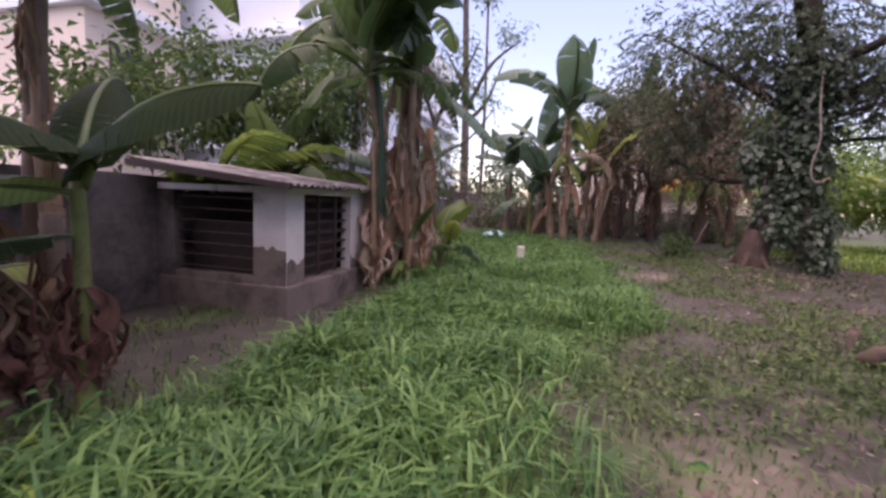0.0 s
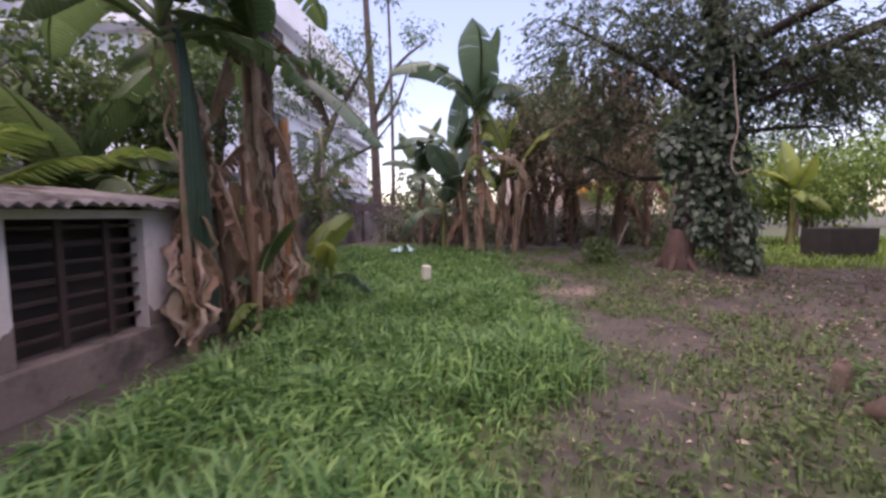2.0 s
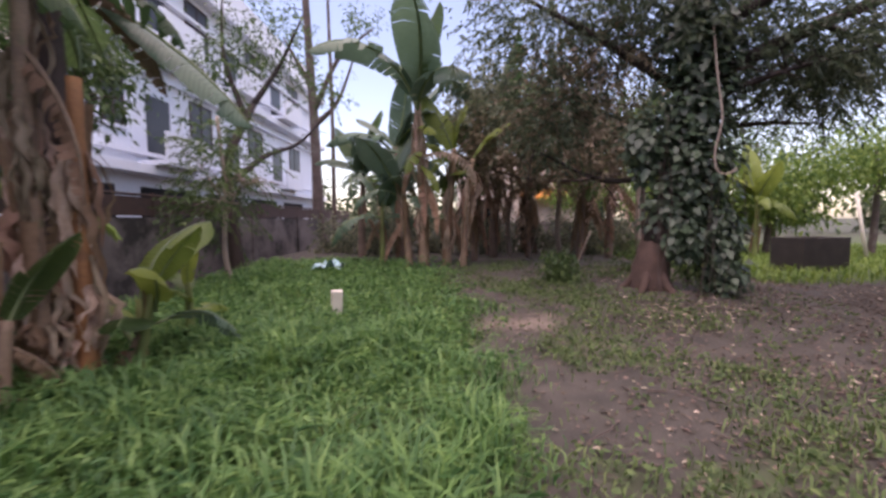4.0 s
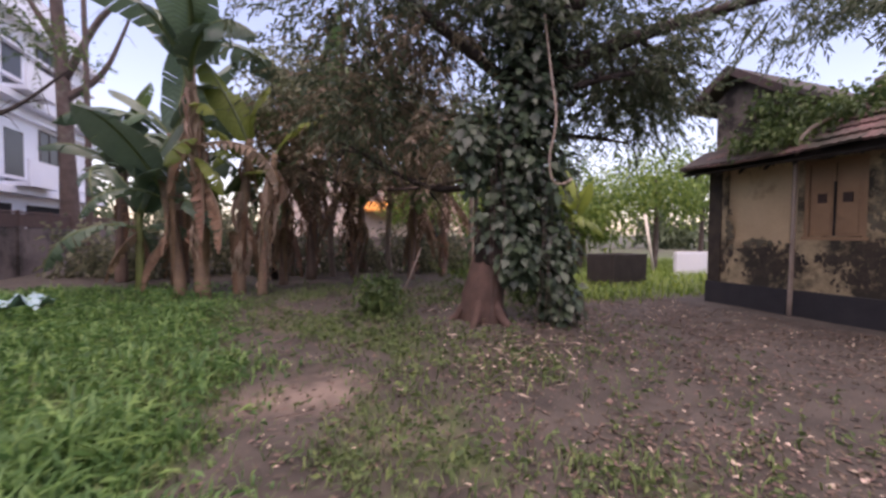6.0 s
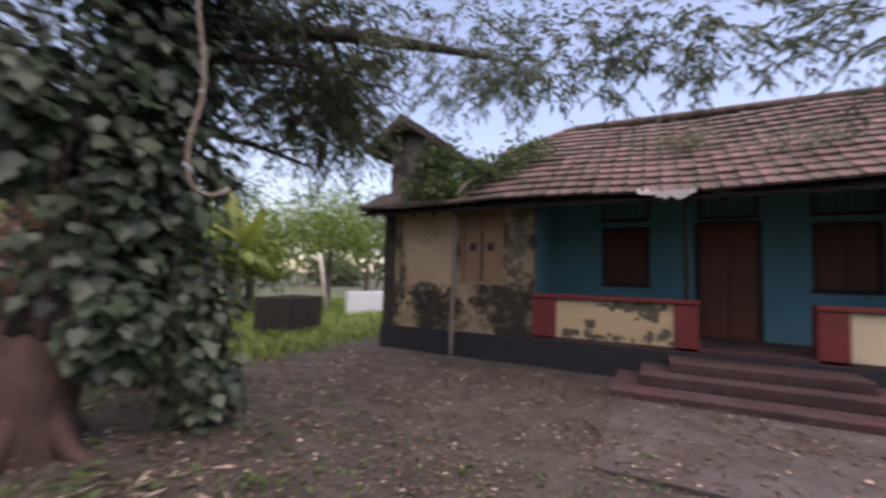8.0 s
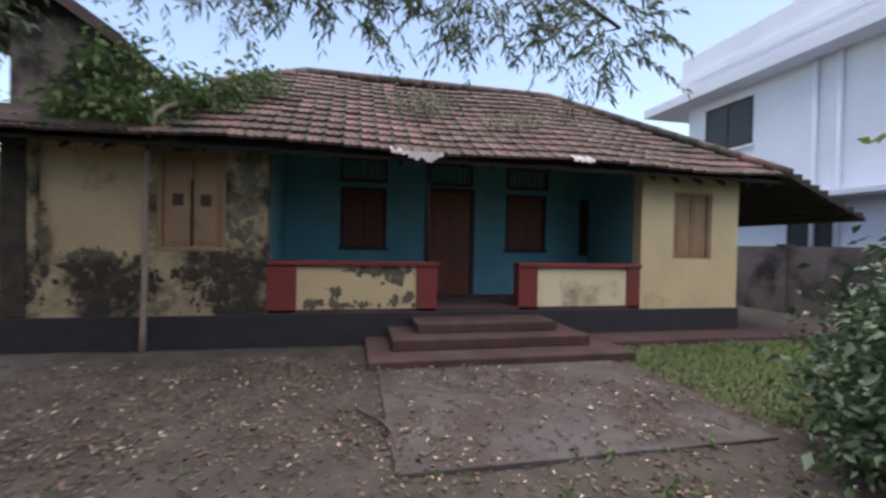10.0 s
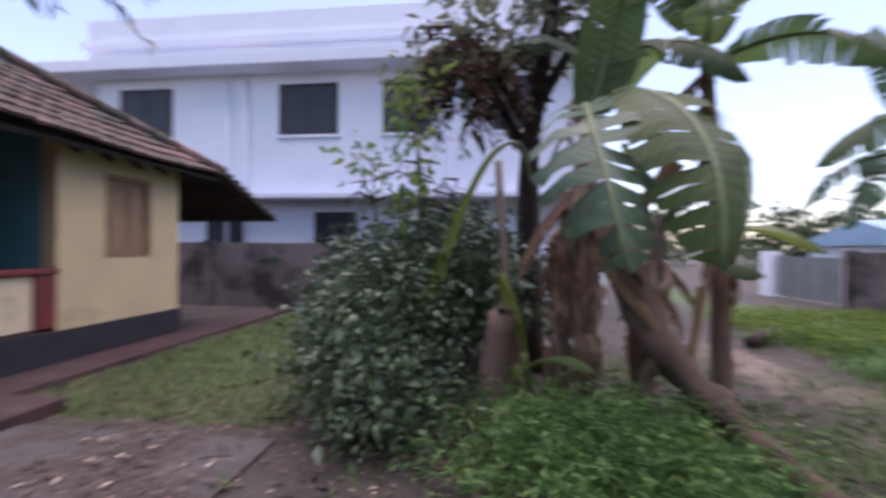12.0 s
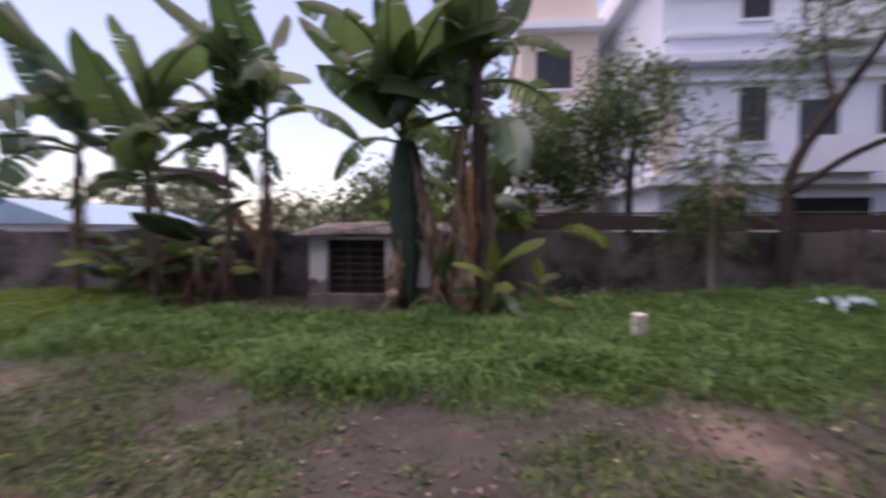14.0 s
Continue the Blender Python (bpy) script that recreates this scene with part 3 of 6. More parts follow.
def roof_point(y, s, lift=0.0):
    """A point on the front slope: y along the eave, s up the slope, with the old roof's sag."""
    sag = -0.035 * math.sin(y * 1.3) - 0.05 * math.exp(-((y - 5) / 2.5) ** 2) * (1 - abs(2 * s / SLOPE - 1))
    p = EAVE + UP * s + NRM * (lift + sag)
    return Vector((p.x, y, p.z))


def hip_s(y):
    """How far up the slope the tiles go at y: the hips at both ends."""
    south = SLOPE * (y + 0.25) / 2.9
    north = SLOPE * (12.0 - y) / 3.7
    return max(0.0, min(SLOPE, south, north))


def tile_mesh(mat):
    """One interlocking clay tile: two shallow channels, a rolled edge, a thick front lip."""
    prof = [(-0.125, 0.012), (-0.10, 0.03), (-0.07, 0.008), (-0.01, 0.006), (0.02, 0.022), (0.05, 0.006), (0.10, 0.008), (0.125, 0.016)]
    v = []
    for s, lift in ((-0.03, 0.05), (0.36, 0.0)):
        v += [(s, w, z + lift) for w, z in prof]
    v += [(-0.03, w, z + 0.008) for w, z in prof]
    n = len(prof)
    f = [(k, k + 1, n + k + 1, n + k) for k in range(n - 1)] + [(2 * n + k, 2 * n + k + 1, k + 1, k) for k in range(n - 1)]
    return v, f


def build_roof():
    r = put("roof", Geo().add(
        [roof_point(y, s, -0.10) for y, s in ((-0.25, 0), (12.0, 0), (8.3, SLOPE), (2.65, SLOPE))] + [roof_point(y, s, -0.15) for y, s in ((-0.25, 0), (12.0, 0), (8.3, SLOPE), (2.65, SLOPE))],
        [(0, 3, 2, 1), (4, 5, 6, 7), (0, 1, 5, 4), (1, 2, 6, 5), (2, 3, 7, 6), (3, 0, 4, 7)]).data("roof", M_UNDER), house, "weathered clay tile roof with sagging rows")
    g = Geo()
    a, b = roof_point(8.3, SLOPE, -0.03), roof_point(2.65, SLOPE, -0.03)
    g.add([a, b, (17.5, -0.25, 2.8), (17.5, 12.0, 2.8)], [(0, 1, 2, 3)])
    g.add([b, roof_point(-0.25, 0, -0.03), (17.5, -0.25, 2.8)], [(0, 1, 2)])
    g.add([a, (17.5, 12.0, 2.8), roof_point(12.0, 0, -0.03)], [(0, 1, 2)])
    put("back_slope", g.data("back_slope", M_TILE_I), r)
    tv, tf = tile_mesh(M_TILE)
    one = mesh("tile", tv, tf, M_TILE)
    rest, made = Geo(), 0
    basis = Matrix((UP, (0, 1, 0), NRM)).transposed().to_4x4()
    rows, cols = int(SLOPE / 0.315), int(12.2 / 0.245)
    spots = []
    for i in range(rows):
        for j in range(cols):
            y, s = -0.2 + 0.245 * (j + 0.5), 0.315 * i
            if s + 0.2 > hip_s(y) or (y > 9.6 and s > 0.5):
                continue
            p = roof_point(y, s, 0.0)
            spots.append((abs(y - 5.2) + s * 0.4, Matrix.Translation(p) @ basis @ pose(R.uniform(-0.01, 0.01), R.uniform(-0.01, 0.01), R.uniform(-0.004, 0.008), R.uniform(-1.5, 1.5), R.uniform(-2, 2), R.uniform(-2.0, 2.0))))
    spots.sort(key=lambda q: q[0])
    for k, (_, m) in enumerate(spots):
        if k < 300:
            ob = put("tile", one, r, here=None)
            ob.matrix_basis = m
        else:
            rest.add([m @ Vector(v) for v in tv], tf)
    put("outer_tiles", rest.data("outer_tiles", M_TILE_I), r, kind="stuff")
    # ridge and hip caps
    for p, q, n in ((roof_point(2.65, SLOPE), roof_point(8.3, SLOPE), 18), (roof_point(-0.25, 0, 0.03), roof_point(2.65, SLOPE), 13), (roof_point(8.3, SLOPE), roof_point(9.7, 2.6, 0.03), 6)):
        for k in range(n):
            u, v = p.lerp(q, k / n), p.lerp(q, (k + 1.12) / n)
            put("ridge_tile", Geo().tube([u + Vector((0, 0, 0.02)), v + Vector((0, 0, 0.035))], [0.10, 0.085], 8).data("ridge_tile", M_TILE, True), r)
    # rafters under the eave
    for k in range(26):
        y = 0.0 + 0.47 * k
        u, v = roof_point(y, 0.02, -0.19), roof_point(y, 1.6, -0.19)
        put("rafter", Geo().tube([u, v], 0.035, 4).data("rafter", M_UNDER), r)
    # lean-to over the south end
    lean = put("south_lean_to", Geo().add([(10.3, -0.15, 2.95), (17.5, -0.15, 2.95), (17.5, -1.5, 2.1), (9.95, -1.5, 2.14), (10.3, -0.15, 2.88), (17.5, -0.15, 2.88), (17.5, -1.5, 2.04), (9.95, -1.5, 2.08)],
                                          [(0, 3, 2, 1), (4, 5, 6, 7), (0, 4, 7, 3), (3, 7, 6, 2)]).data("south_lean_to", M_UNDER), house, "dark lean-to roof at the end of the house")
    # tile courses take the underside's near black, their shade put into the colour
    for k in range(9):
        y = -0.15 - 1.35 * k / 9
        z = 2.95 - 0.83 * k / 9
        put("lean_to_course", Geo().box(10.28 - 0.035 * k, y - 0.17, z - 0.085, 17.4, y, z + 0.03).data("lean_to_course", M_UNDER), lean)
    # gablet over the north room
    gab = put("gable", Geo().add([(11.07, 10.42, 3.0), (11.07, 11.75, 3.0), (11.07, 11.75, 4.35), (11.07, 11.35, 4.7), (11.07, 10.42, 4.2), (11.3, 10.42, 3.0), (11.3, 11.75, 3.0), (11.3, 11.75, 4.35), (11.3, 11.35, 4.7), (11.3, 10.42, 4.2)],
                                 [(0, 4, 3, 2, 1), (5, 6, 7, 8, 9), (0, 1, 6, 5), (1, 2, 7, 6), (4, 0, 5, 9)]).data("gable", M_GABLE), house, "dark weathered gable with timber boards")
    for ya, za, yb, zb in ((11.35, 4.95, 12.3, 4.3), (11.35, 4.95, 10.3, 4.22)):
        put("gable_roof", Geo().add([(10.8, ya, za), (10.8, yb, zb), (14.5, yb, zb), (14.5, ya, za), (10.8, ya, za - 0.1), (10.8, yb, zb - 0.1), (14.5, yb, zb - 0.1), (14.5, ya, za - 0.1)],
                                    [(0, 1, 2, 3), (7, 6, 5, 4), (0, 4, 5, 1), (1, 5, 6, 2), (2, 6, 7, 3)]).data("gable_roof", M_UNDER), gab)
        put("barge_board", Geo().add([(10.77, ya, za + 0.02), (10.77, yb, zb + 0.02), (10.77, yb, zb - 0.16), (10.77, ya, za - 0.16), (10.797, ya, za + 0.02), (10.797, yb, zb + 0.02), (10.797, yb, zb - 0.16), (10.797, ya, za - 0.16)],
                                     [(0, 3, 2, 1), (4, 5, 6, 7), (0, 1, 5, 4), (2, 3, 7, 6), (1, 2, 6, 5)]).data("barge_board", M_DARKWOOD), gab)
    put("skirt_eave", Geo().add([(10.3, 10.0, 2.9), (10.3, 12.0, 2.9), (11.07, 12.0, 3.3), (11.07, 10.0, 3.3), (10.3, 10.0, 2.82), (10.3, 12.0, 2.82), (11.07, 12.0, 3.22), (11.07, 10.0, 3.22)],
                                [(0, 3, 2, 1), (4, 5, 6, 7), (0, 1, 5, 4), (1, 2, 6, 5), (3, 0, 4, 7)]).data("skirt_eave", M_UNDER), gab)
    # torn pale sheet hanging from the eave
    for y0, y1, drop in ((6.0, 6.5, 0.1), (6.5, 6.75, 0.05), (3.6, 3.95, 0.05)):
        g = Geo()
        n = 9
        pts = []
        for k in range(n):
            y = y0 + (y1 - y0) * k / (n - 1)
            d = drop * (0.5 + R.random())
            e = roof_point(y, 0.0, 0.035)
            pts += [e + UP * 0.14, e - Vector((0.05, 0, 0.0)), e - Vector((0.07, 0, d))]
        g.add(pts, [(3 * k + q, 3 * k + q + 1, 3 * k + 4 + q, 3 * k + 3 + q) for k in range(n - 1) for q in (0, 1)])
        put("torn_sheet", g.data("torn_sheet", M_SHEETMETAL), r, "crumpled pale sheet on the eave")


build_roof()


def build_steps():
    st = thing("entrance_steps", 9.9, 5.4, 0, 0, "three broad worn reddish cement steps before the verandah", "steps")
    put("step", Geo().box(9.35, 3.45, -0.15, FX - 0.03, 7.05, 0.12, 0.02).data("step", M_STEP), st)
    put("step", Geo().box(9.79, 3.88, 0.12, FX - 0.03, 6.72, 0.27, 0.02).data("step", M_STEP), st)
    put("step", Geo().box(10.13, 4.23, 0.27, FX - 0.03, 6.35, 0.41, 0.02).data("step", M_STEP), st)
    tagged(put("walkway", Geo().box(10.1, -2.6, -0.15, FX - 0.031, 3.44, 0.08, 0.015).data("walkway", M_STEP)), "raised reddish cement walkway along the house", "walkway", kind="structure")
    sl = Geo()
    for x0, y0, x1, y1, z in ((7.08, 3.85, 9.33, 6.95, 0.033),):
        sl.box(x0, y0, -0.1, x1, y1, z, 0.012)
    tagged(put("cement_slab", sl.data("cement_slab", M_SLAB)), "cracked grey cement slab strewn with dead leaves", "slab", kind="structure")


build_steps()


# ---- the shed by the compound wall ----
def build_shed():
    s = thing("shed", -2.9, 4.7, 0, 0, "low grey plastered shed with slatted openings and cement sheet roof", "shed")
    H = 1.43
    wall_with_holes("side_wall", s, M_PLASTER, -2.34, -2.2, 3.7, 6.3, 0.34, H, [(4.03, 5.15, 0.34, 1.36)])
    g = Geo()
    for x0, x1, z0, z1 in ((-2.62, -2.34, 0.34, H), (-3.95, -3.72, 1.36, H), (-3.72, -2.62, 1.36, H)):
        g.box(x0, 3.7, z0, x1, 3.84, z1)
    put("front_wall", g.data("front_wall", M_PLASTER), s)
    put("sill", Geo().box(-3.715, 3.705, 0.345, -2.625, 3.835, 0.42, 0.01).data("sill", M_PLASTER_LOW), s, "damp dark cement sill")
    # dark sheet added inside: stands for the shade behind the side slats
    put("inner_board", Geo().box(-2.46, 4.0, 0.345, -2.43, 5.18, 1.36).data("inner_board", M_UNDER), s, "dark sheet added as the shade behind the slats")
    put("end_pier", Geo().box(-3.97, 3.695, 0.34, -3.72, 3.84, 1.36, 0.01).data("end_pier", M_WALL), s, "dark stained end pier")
    put("base", Geo().box(-3.95, 3.66, -0.2, -2.16, 6.34, 0.34, 0.02).data("base", M_PLASTER_LOW), s, "damp dark cement base")
    put("back_wall", Geo().box(-3.95, 6.16, 0.34, -2.34, 6.3, H).box(-3.95, 3.84, 0.34, -3.85, 6.16, H).data("back_wall", M_WALL), s)
    for k in range(7):
        z = 0.47 + 0.135 * k
        put("slat", Geo().box(-2.3, 4.03, z, -2.275, 5.15, z + 0.03 + 0.01 * (k % 2), 0.004).data("slat", M_DARKWOOD), s)
        put("slat", Geo().box(-3.72, 3.75, z, -2.62, 3.775, z + 0.014, 0.003).data("slat", M_IRON), s)
    for y in (4.4, 4.8):
        put("slat_post", Geo().box(-2.272, y, 0.37, -2.25, y + 0.05, 1.35).data("slat_post", M_DARKWOOD), s)
    # low dark sheet, likewise for the shade behind the front opening
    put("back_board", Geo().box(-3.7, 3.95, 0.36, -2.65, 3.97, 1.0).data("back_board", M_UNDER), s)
    # damp bands with a ragged upper edge at the corner
    for run, fixed, way in ((np.linspace(-2.62, -2.2, 14), 3.7, "x"), (np.linspace(3.7, 4.03, 12), -2.2, "y"), (np.linspace(5.15, 6.3, 20), -2.2, "y")):
        v = []
        for k, a in enumerate(run):
            top = (0.78 if way == "x" else 0.62 if fixed < 0 and a < 4.1 else 0.5) + 0.16 * noise.noise((a * 5, fixed, 1)) + 0.05 * noise.noise((a * 21, fixed, 2))
            for z in (0.345, top):
                v.append((a, fixed - 0.005, z) if way == "x" else (fixed + 0.005, a, z))
            v.append((a, fixed + 0.002, top) if way == "x" else (fixed - 0.002, a, top))
        f = [q for k in range(len(run) - 1) for q in ((3 * k, 3 * k + 3, 3 * k + 4, 3 * k + 1), (3 * k + 1, 3 * k + 4, 3 * k + 5, 3 * k + 2))]
        put("damp_band", mesh("damp_band", v, f, M_PLASTER_LOW), s, "dark damp plaster")
    # corrugated sheets, overlapping, uneven at the edge
    for k, (y0, y1, lift) in enumerate(((3.42, 4.28, 0.0), (4.2, 5.1, 0.022), (5.02, 6.5, 0.012))):
        g, n = Geo(), 28
        v = []
        for q in range(n + 1):
            y = y0 + (y1 - y0) * q / n
            w = 0.022 * math.sin(q * 2 * math.pi / 4)
            z0 = H + 0.03 + lift + w
            for x, dz in ((-4.05, 0.24), (-2.0 + 0.04 * math.sin(k * 5 + 1), 0.0)):
                v += [(x, y, z0 + dz), (x, y, z0 + dz - 0.012)]
        f = []
        for q in range(n):
            a, b = 4 * q, 4 * q + 4
            f += [(a, a + 2, b + 2, b), (a + 1, b + 1, b + 3, a + 3), (a + 2, a + 3, b + 3, b + 2), (a, b, b + 1, a + 1)]
        put("roof_sheet", g.add(v, f).data("roof_sheet", M_ASB, True), s, "weathered corrugated cement sheet")
    put("verge_board", Geo().add([(-4.05, 3.40, 1.60), (-1.95, 3.40, 1.40), (-1.95, 3.40, 1.46), (-4.05, 3.40, 1.68), (-4.05, 3.43, 1.60), (-1.95, 3.43, 1.40), (-1.95, 3.43, 1.46), (-4.05, 3.43, 1.68)], [(0, 1, 2, 3), (7, 6, 5, 4), (3, 2, 6, 7), (0, 4, 5, 1), (1, 5, 6, 2)]).data("verge_board", M_DARKWOOD), s)


build_shed()


# ---- compound walls ----
def compound_wall(name, pts, h, mat, label, cope=0.06):
    g = Geo()
    for (x0, y0), (x1, y1) in zip(pts, pts[1:]):
        d = Vector((x1 - x0, y1 - y0, 0))
        n = int(d.length / 1.2) + 1
        s = d.normalized().cross(Vector((0, 0, 1))) * 0.08
        ring = []
        for k in range(n + 1):
            p = Vector((x0, y0, 0)) + d * k / n
            z = h + 0.03 * noise.noise((p.x, p.y, 5))
            ring.append([p - s + Vector((0, 0, -0.4)), p - s + Vector((0, 0, z)), p + s + Vector((0, 0, z)), p + s + Vector((0, 0, -0.4))])
        v = [q for r in ring for q in r]
        f = [(4 * k + q, 4 * k + q + 1, 4 * k + 5 + q, 4 * k + 4 + q) for k in range(n) for q in range(3)]
        f += [(0, 3, 2, 1), (4 * n, 4 * n + 1, 4 * n + 2, 4 * n + 3)]
        g.add(v, f)
        for k in range(n + 1):
            p = Vector((x0, y0, 0)) + d * k / n
            if k % 3 == 0:
                g.box(p.x - 0.13, p.y - 0.13, -0.4, p.x + 0.13, p.y + 0.13, h + 0.05)
    return tagged(put(name, g.data(name, mat)), label, "wall", kind="structure")


compound_wall("wall_west", [(-4.05, -5.2), (-4.05, 8.0)], 1.5, M_WALL, "dark stained cement compound wall")
compound_wall("wall_north_west", [(-4.05, 8.0), (-4.05, 26.0)], 1.5, M_WALL, "dark stained cement compound wall with a rail")
compound_wall("wall_south", [(6.0, -3.3), (24, -3.3)], 1.65, M_WALL, "dark grey cement compound wall behind the house")
compound_wall("wall_north", [(-4.0, 26), (12, 24)], 1.3, M_WALL, "dark far compound wall")


def rail():
    t = thing("wall_rail", -4.05, 16.8, 1.5, 0, "dark iron rail on the compound wall", "railing")
    put("rail_bar", Geo().tube([(-4.05, 8.1, 1.9), (-4.05, 26, 1.9)], 0.025, 6).data("rail_bar", M_IRON), t)
    put("rail_sheet", Geo().box(-4.065, 8.1, 1.53, -4.035, 26, 1.86).data("rail_sheet", M_IRON), t)
    for k in range(13):
        y = 8.1 + 1.45 * k
        put("rail_post", Geo().box(-4.075, y - 0.025, 1.45, -4.025, y + 0.025, 1.95).data("rail_post", M_IRON), t)


rail()


# ---- neighbours ----
def far_window(parent, axis_, at, a0, a1, z0, z1, out, frame_m=None):
    """A window in a wall at x (axis 'x') or y (axis 'y') = at: a dark pane behind a frame, a sill; out: the outward sign."""
    def bx(g, d0, d1, p0, p1, q0, q1):
        lo, hi = at + out * d0, at + out * d1
        return g.box(lo, p0, q0, hi, p1, q1) if axis_ == "x" else g.box(p0, lo, q0, p1, hi, q1)
    f = frame_m or M_WHITE
    g = Geo()
    for p0, p1, q0, q1 in ((a0, a1, z0, z0 + 0.07), (a0, a1, z1 - 0.07, z1), (a0, a0 + 0.07, z0 + 0.07, z1 - 0.07), (a1 - 0.07, a1, z0 + 0.07, z1 - 0.07), ((a0 + a1) / 2 - 0.03, (a0 + a1) / 2 + 0.03, z0 + 0.07, z1 - 0.07)):
        bx(g, 0.004, 0.04, p0, p1, q0, q1)
    w = put("window", g.data("window", M_DARKWOOD), parent)
    put("pane", bx(Geo(), 0.006, 0.02, a0 + 0.06, a1 - 0.06, z0 + 0.06, z1 - 0.06).data("pane", M_GLASS), w)
    put("sill", bx(Geo(), 0.004, 0.1, a0 - 0.08, a1 + 0.08, z0 - 0.09, z0 - 0.01).data("sill", f), w)


def build_neighbours():
    # white two-storey house to the south
    n = thing("white_house", 12, -9.5, 0, 0, "white painted two-storey house with flat projecting slabs", "house")
    Y = -5.2
    put("body", Geo().box(2.2, -14, -0.3, 18.0, Y, 7.0).data("body", M_WHITE), n)
    put("parapet", Geo().box(2.6, -14, 7.22, 18.3, Y + 0.1, 8.75, 0.03).data("parapet", M_WHITE), n)
    put("roof_slab", Geo().box(2.0, -14.5, 6.85, 19.6, Y + 0.75, 7.2, 0.02).data("roof_slab", M_WHITE), n)
    put("upper_band", Geo().box(2.4, Y + 0.02, 7.7, 18.35, Y + 0.3, 7.95, 0.02).data("upper_band", M_WHITE), n)
    put("sunshade", Geo().box(3.0, Y + 0.02, 2.95, 16.5, Y + 0.7, 3.1, 0.02).data("sunshade", M_WHITE), n)
    for a, b in ((15.4, 17.2), (10.0, 11.85), (7.1, 8.6), (4.0, 5.4)):
        far_window(n, "y", Y, a, b, 4.95, 6.5, 1)
    for a, b in ((9.4, 10.7), (6.2, 7.5), (13, 14.2)):
        far_window(n, "y", Y, a, b, 1.2, 2.6, 1)
    for x in (12.9, 13.5, 6.6):
        put("drain_pipe", Geo().tube([(x, Y + 0.07, 0.0), (x, Y + 0.07, 6.84)], 0.06, 8).data("drain_pipe", M_WHITE, True), n)
    # white flats to the west
    n = thing("white_apartment_block", -11, 22, 0, 0, "white three-storey apartment block with balconies", "building")
    X = -8.0
    put("body", Geo().box(-15, 12.4, -0.3, X, 33.0, 11.5).data("body", M_WHITE), n)
    for z in (2.85, 6.4, 9.6):
        put("slab_band", Geo().box(-15.2, 11.9, z, X + 0.55, 33.4, z + 0.28, 0.02).data("slab_band", M_WHITE), n)
    for z in (3.45, 5.95, 7.3, 8.6):
        put("ledge", Geo().box(X, 12.5, z, X + 0.22, 33.0, z + 0.12, 0.01).data("ledge", M_WHITE), n)
    put("corner_strip", Geo().box(X - 0.3, 12.34, 3.2, X + 0.06, 12.9, 6.38).data("corner_strip", M_PINK), n, "pale cream corner strip")
    for k, z in enumerate((3.9, 7.5)):
        for a, b in ((14.7, 15.5), (18.6, 20.0), (23, 24.5), (28, 29.6)):
            far_window(n, "x", X, a, b, z + 0.3, z + 1.9, 1)
        for y0, y1 in ((15.9, 18.0), (20.6, 22.6), (25.2, 27.4)):
            b = put("balcony", Geo().box(X + 0.01, y0, z - 0.76, X + 1.0, y1, z - 0.6).box(X + 0.9, y0, z - 0.6, X + 1.0, y1, z + 0.25).data("balcony", M_WHITE), n)
            put("balcony_door", Geo().box(X + 0.004, y0 + 0.5, z - 0.6, X + 0.02, y1 - 0.5, z + 1.5).data("balcony_door", M_GLASS), b)
    for y0, y1 in ((13, 15), (16, 18.5), (19.5, 22), (23, 26), (27, 30)):
        # openings are black panels that carry the shade inside them
        put("ground_opening", Geo().box(X + 0.004, y0, 0.1, X + 0.03, y1, 2.5).data("ground_opening", M_DARK), n)
    # cream flats behind the shed
    n = thing("cream_apartment_block", -14, 11, 0, 0, "pale cream apartment block behind the trees", "building")
    put("body", Geo().box(-18, 8.6, -0.3, -12.0, 11.6, 11).data("body", M_PINK), n)
    for z in (3.0, 6.2, 9.4):
        put("slab_band", Geo().box(-18, 8.4, z, -11.5, 11.8, z + 0.3, 0.02).data("slab_band", M_WHITE), n)
    for z in (4.0, 7.2):
        far_window(n, "x", -12.0, 9.2, 10.6, z, z + 1.5, 1)
    # low orange-fronted house seen through the thicket
    n = thing("low_house", 6.5, 29, 0, 0, "low white house with an orange front awning", "house")
    put("body", Geo().box(2, 28, -0.3, 11, 34, 5.2).data("body", M_PINK), n)
    put("awning", Geo().add([(5.5, 27.99, 3.2), (8.6, 27.99, 3.2), (8.6, 27.0, 2.7), (5.5, 27.0, 2.7), (5.5, 27.99, 3.1), (8.6, 27.99, 3.1), (8.6, 27.0, 2.6), (5.5, 27.0, 2.6)], [(0, 1, 2, 3), (7, 6, 5, 4), (3, 2, 6, 7), (1, 5, 6, 2), (0, 3, 7, 4)]).data("awning", M_ORANGE), n)
    for a in (3, 9.2):
        far_window(n, "y", 28, a, a + 1.3, 1.2, 2.6, -1)
    for a in (2.6, 5.4, 8.6):
        far_window(n, "y", 28, a, a + 1.3, 3.6, 4.8, -1)
    # gate, fence and blue-roofed sheds at the south-west corner
    n = thing("blue_roofed_shed", -10, -10, 0, 0, "long low shed with a pale blue sheet roof", "shed")
    put("body", Geo().box(-15, -13, -0.3, -8.5, -7.5, 1.75).data("body", M_WHITE), n)
    put("roof", Geo().add([(-15.4, -7.2, 1.75), (-8.1, -7.2, 1.75), (-8.1, -10.2, 2.7), (-15.4, -10.2, 2.7), (-15.4, -13.3, 1.75), (-8.1, -13.3, 1.75)], [(0, 1, 2, 3), (3, 2, 5, 4), (1, 5, 2), (0, 3, 4)]).data("roof", M_PALEBLUE), n)
    n = thing("sheet_canopy", -8.6, -3.2, 0, 0, "grey sheet canopy on a thin pole", "canopy")
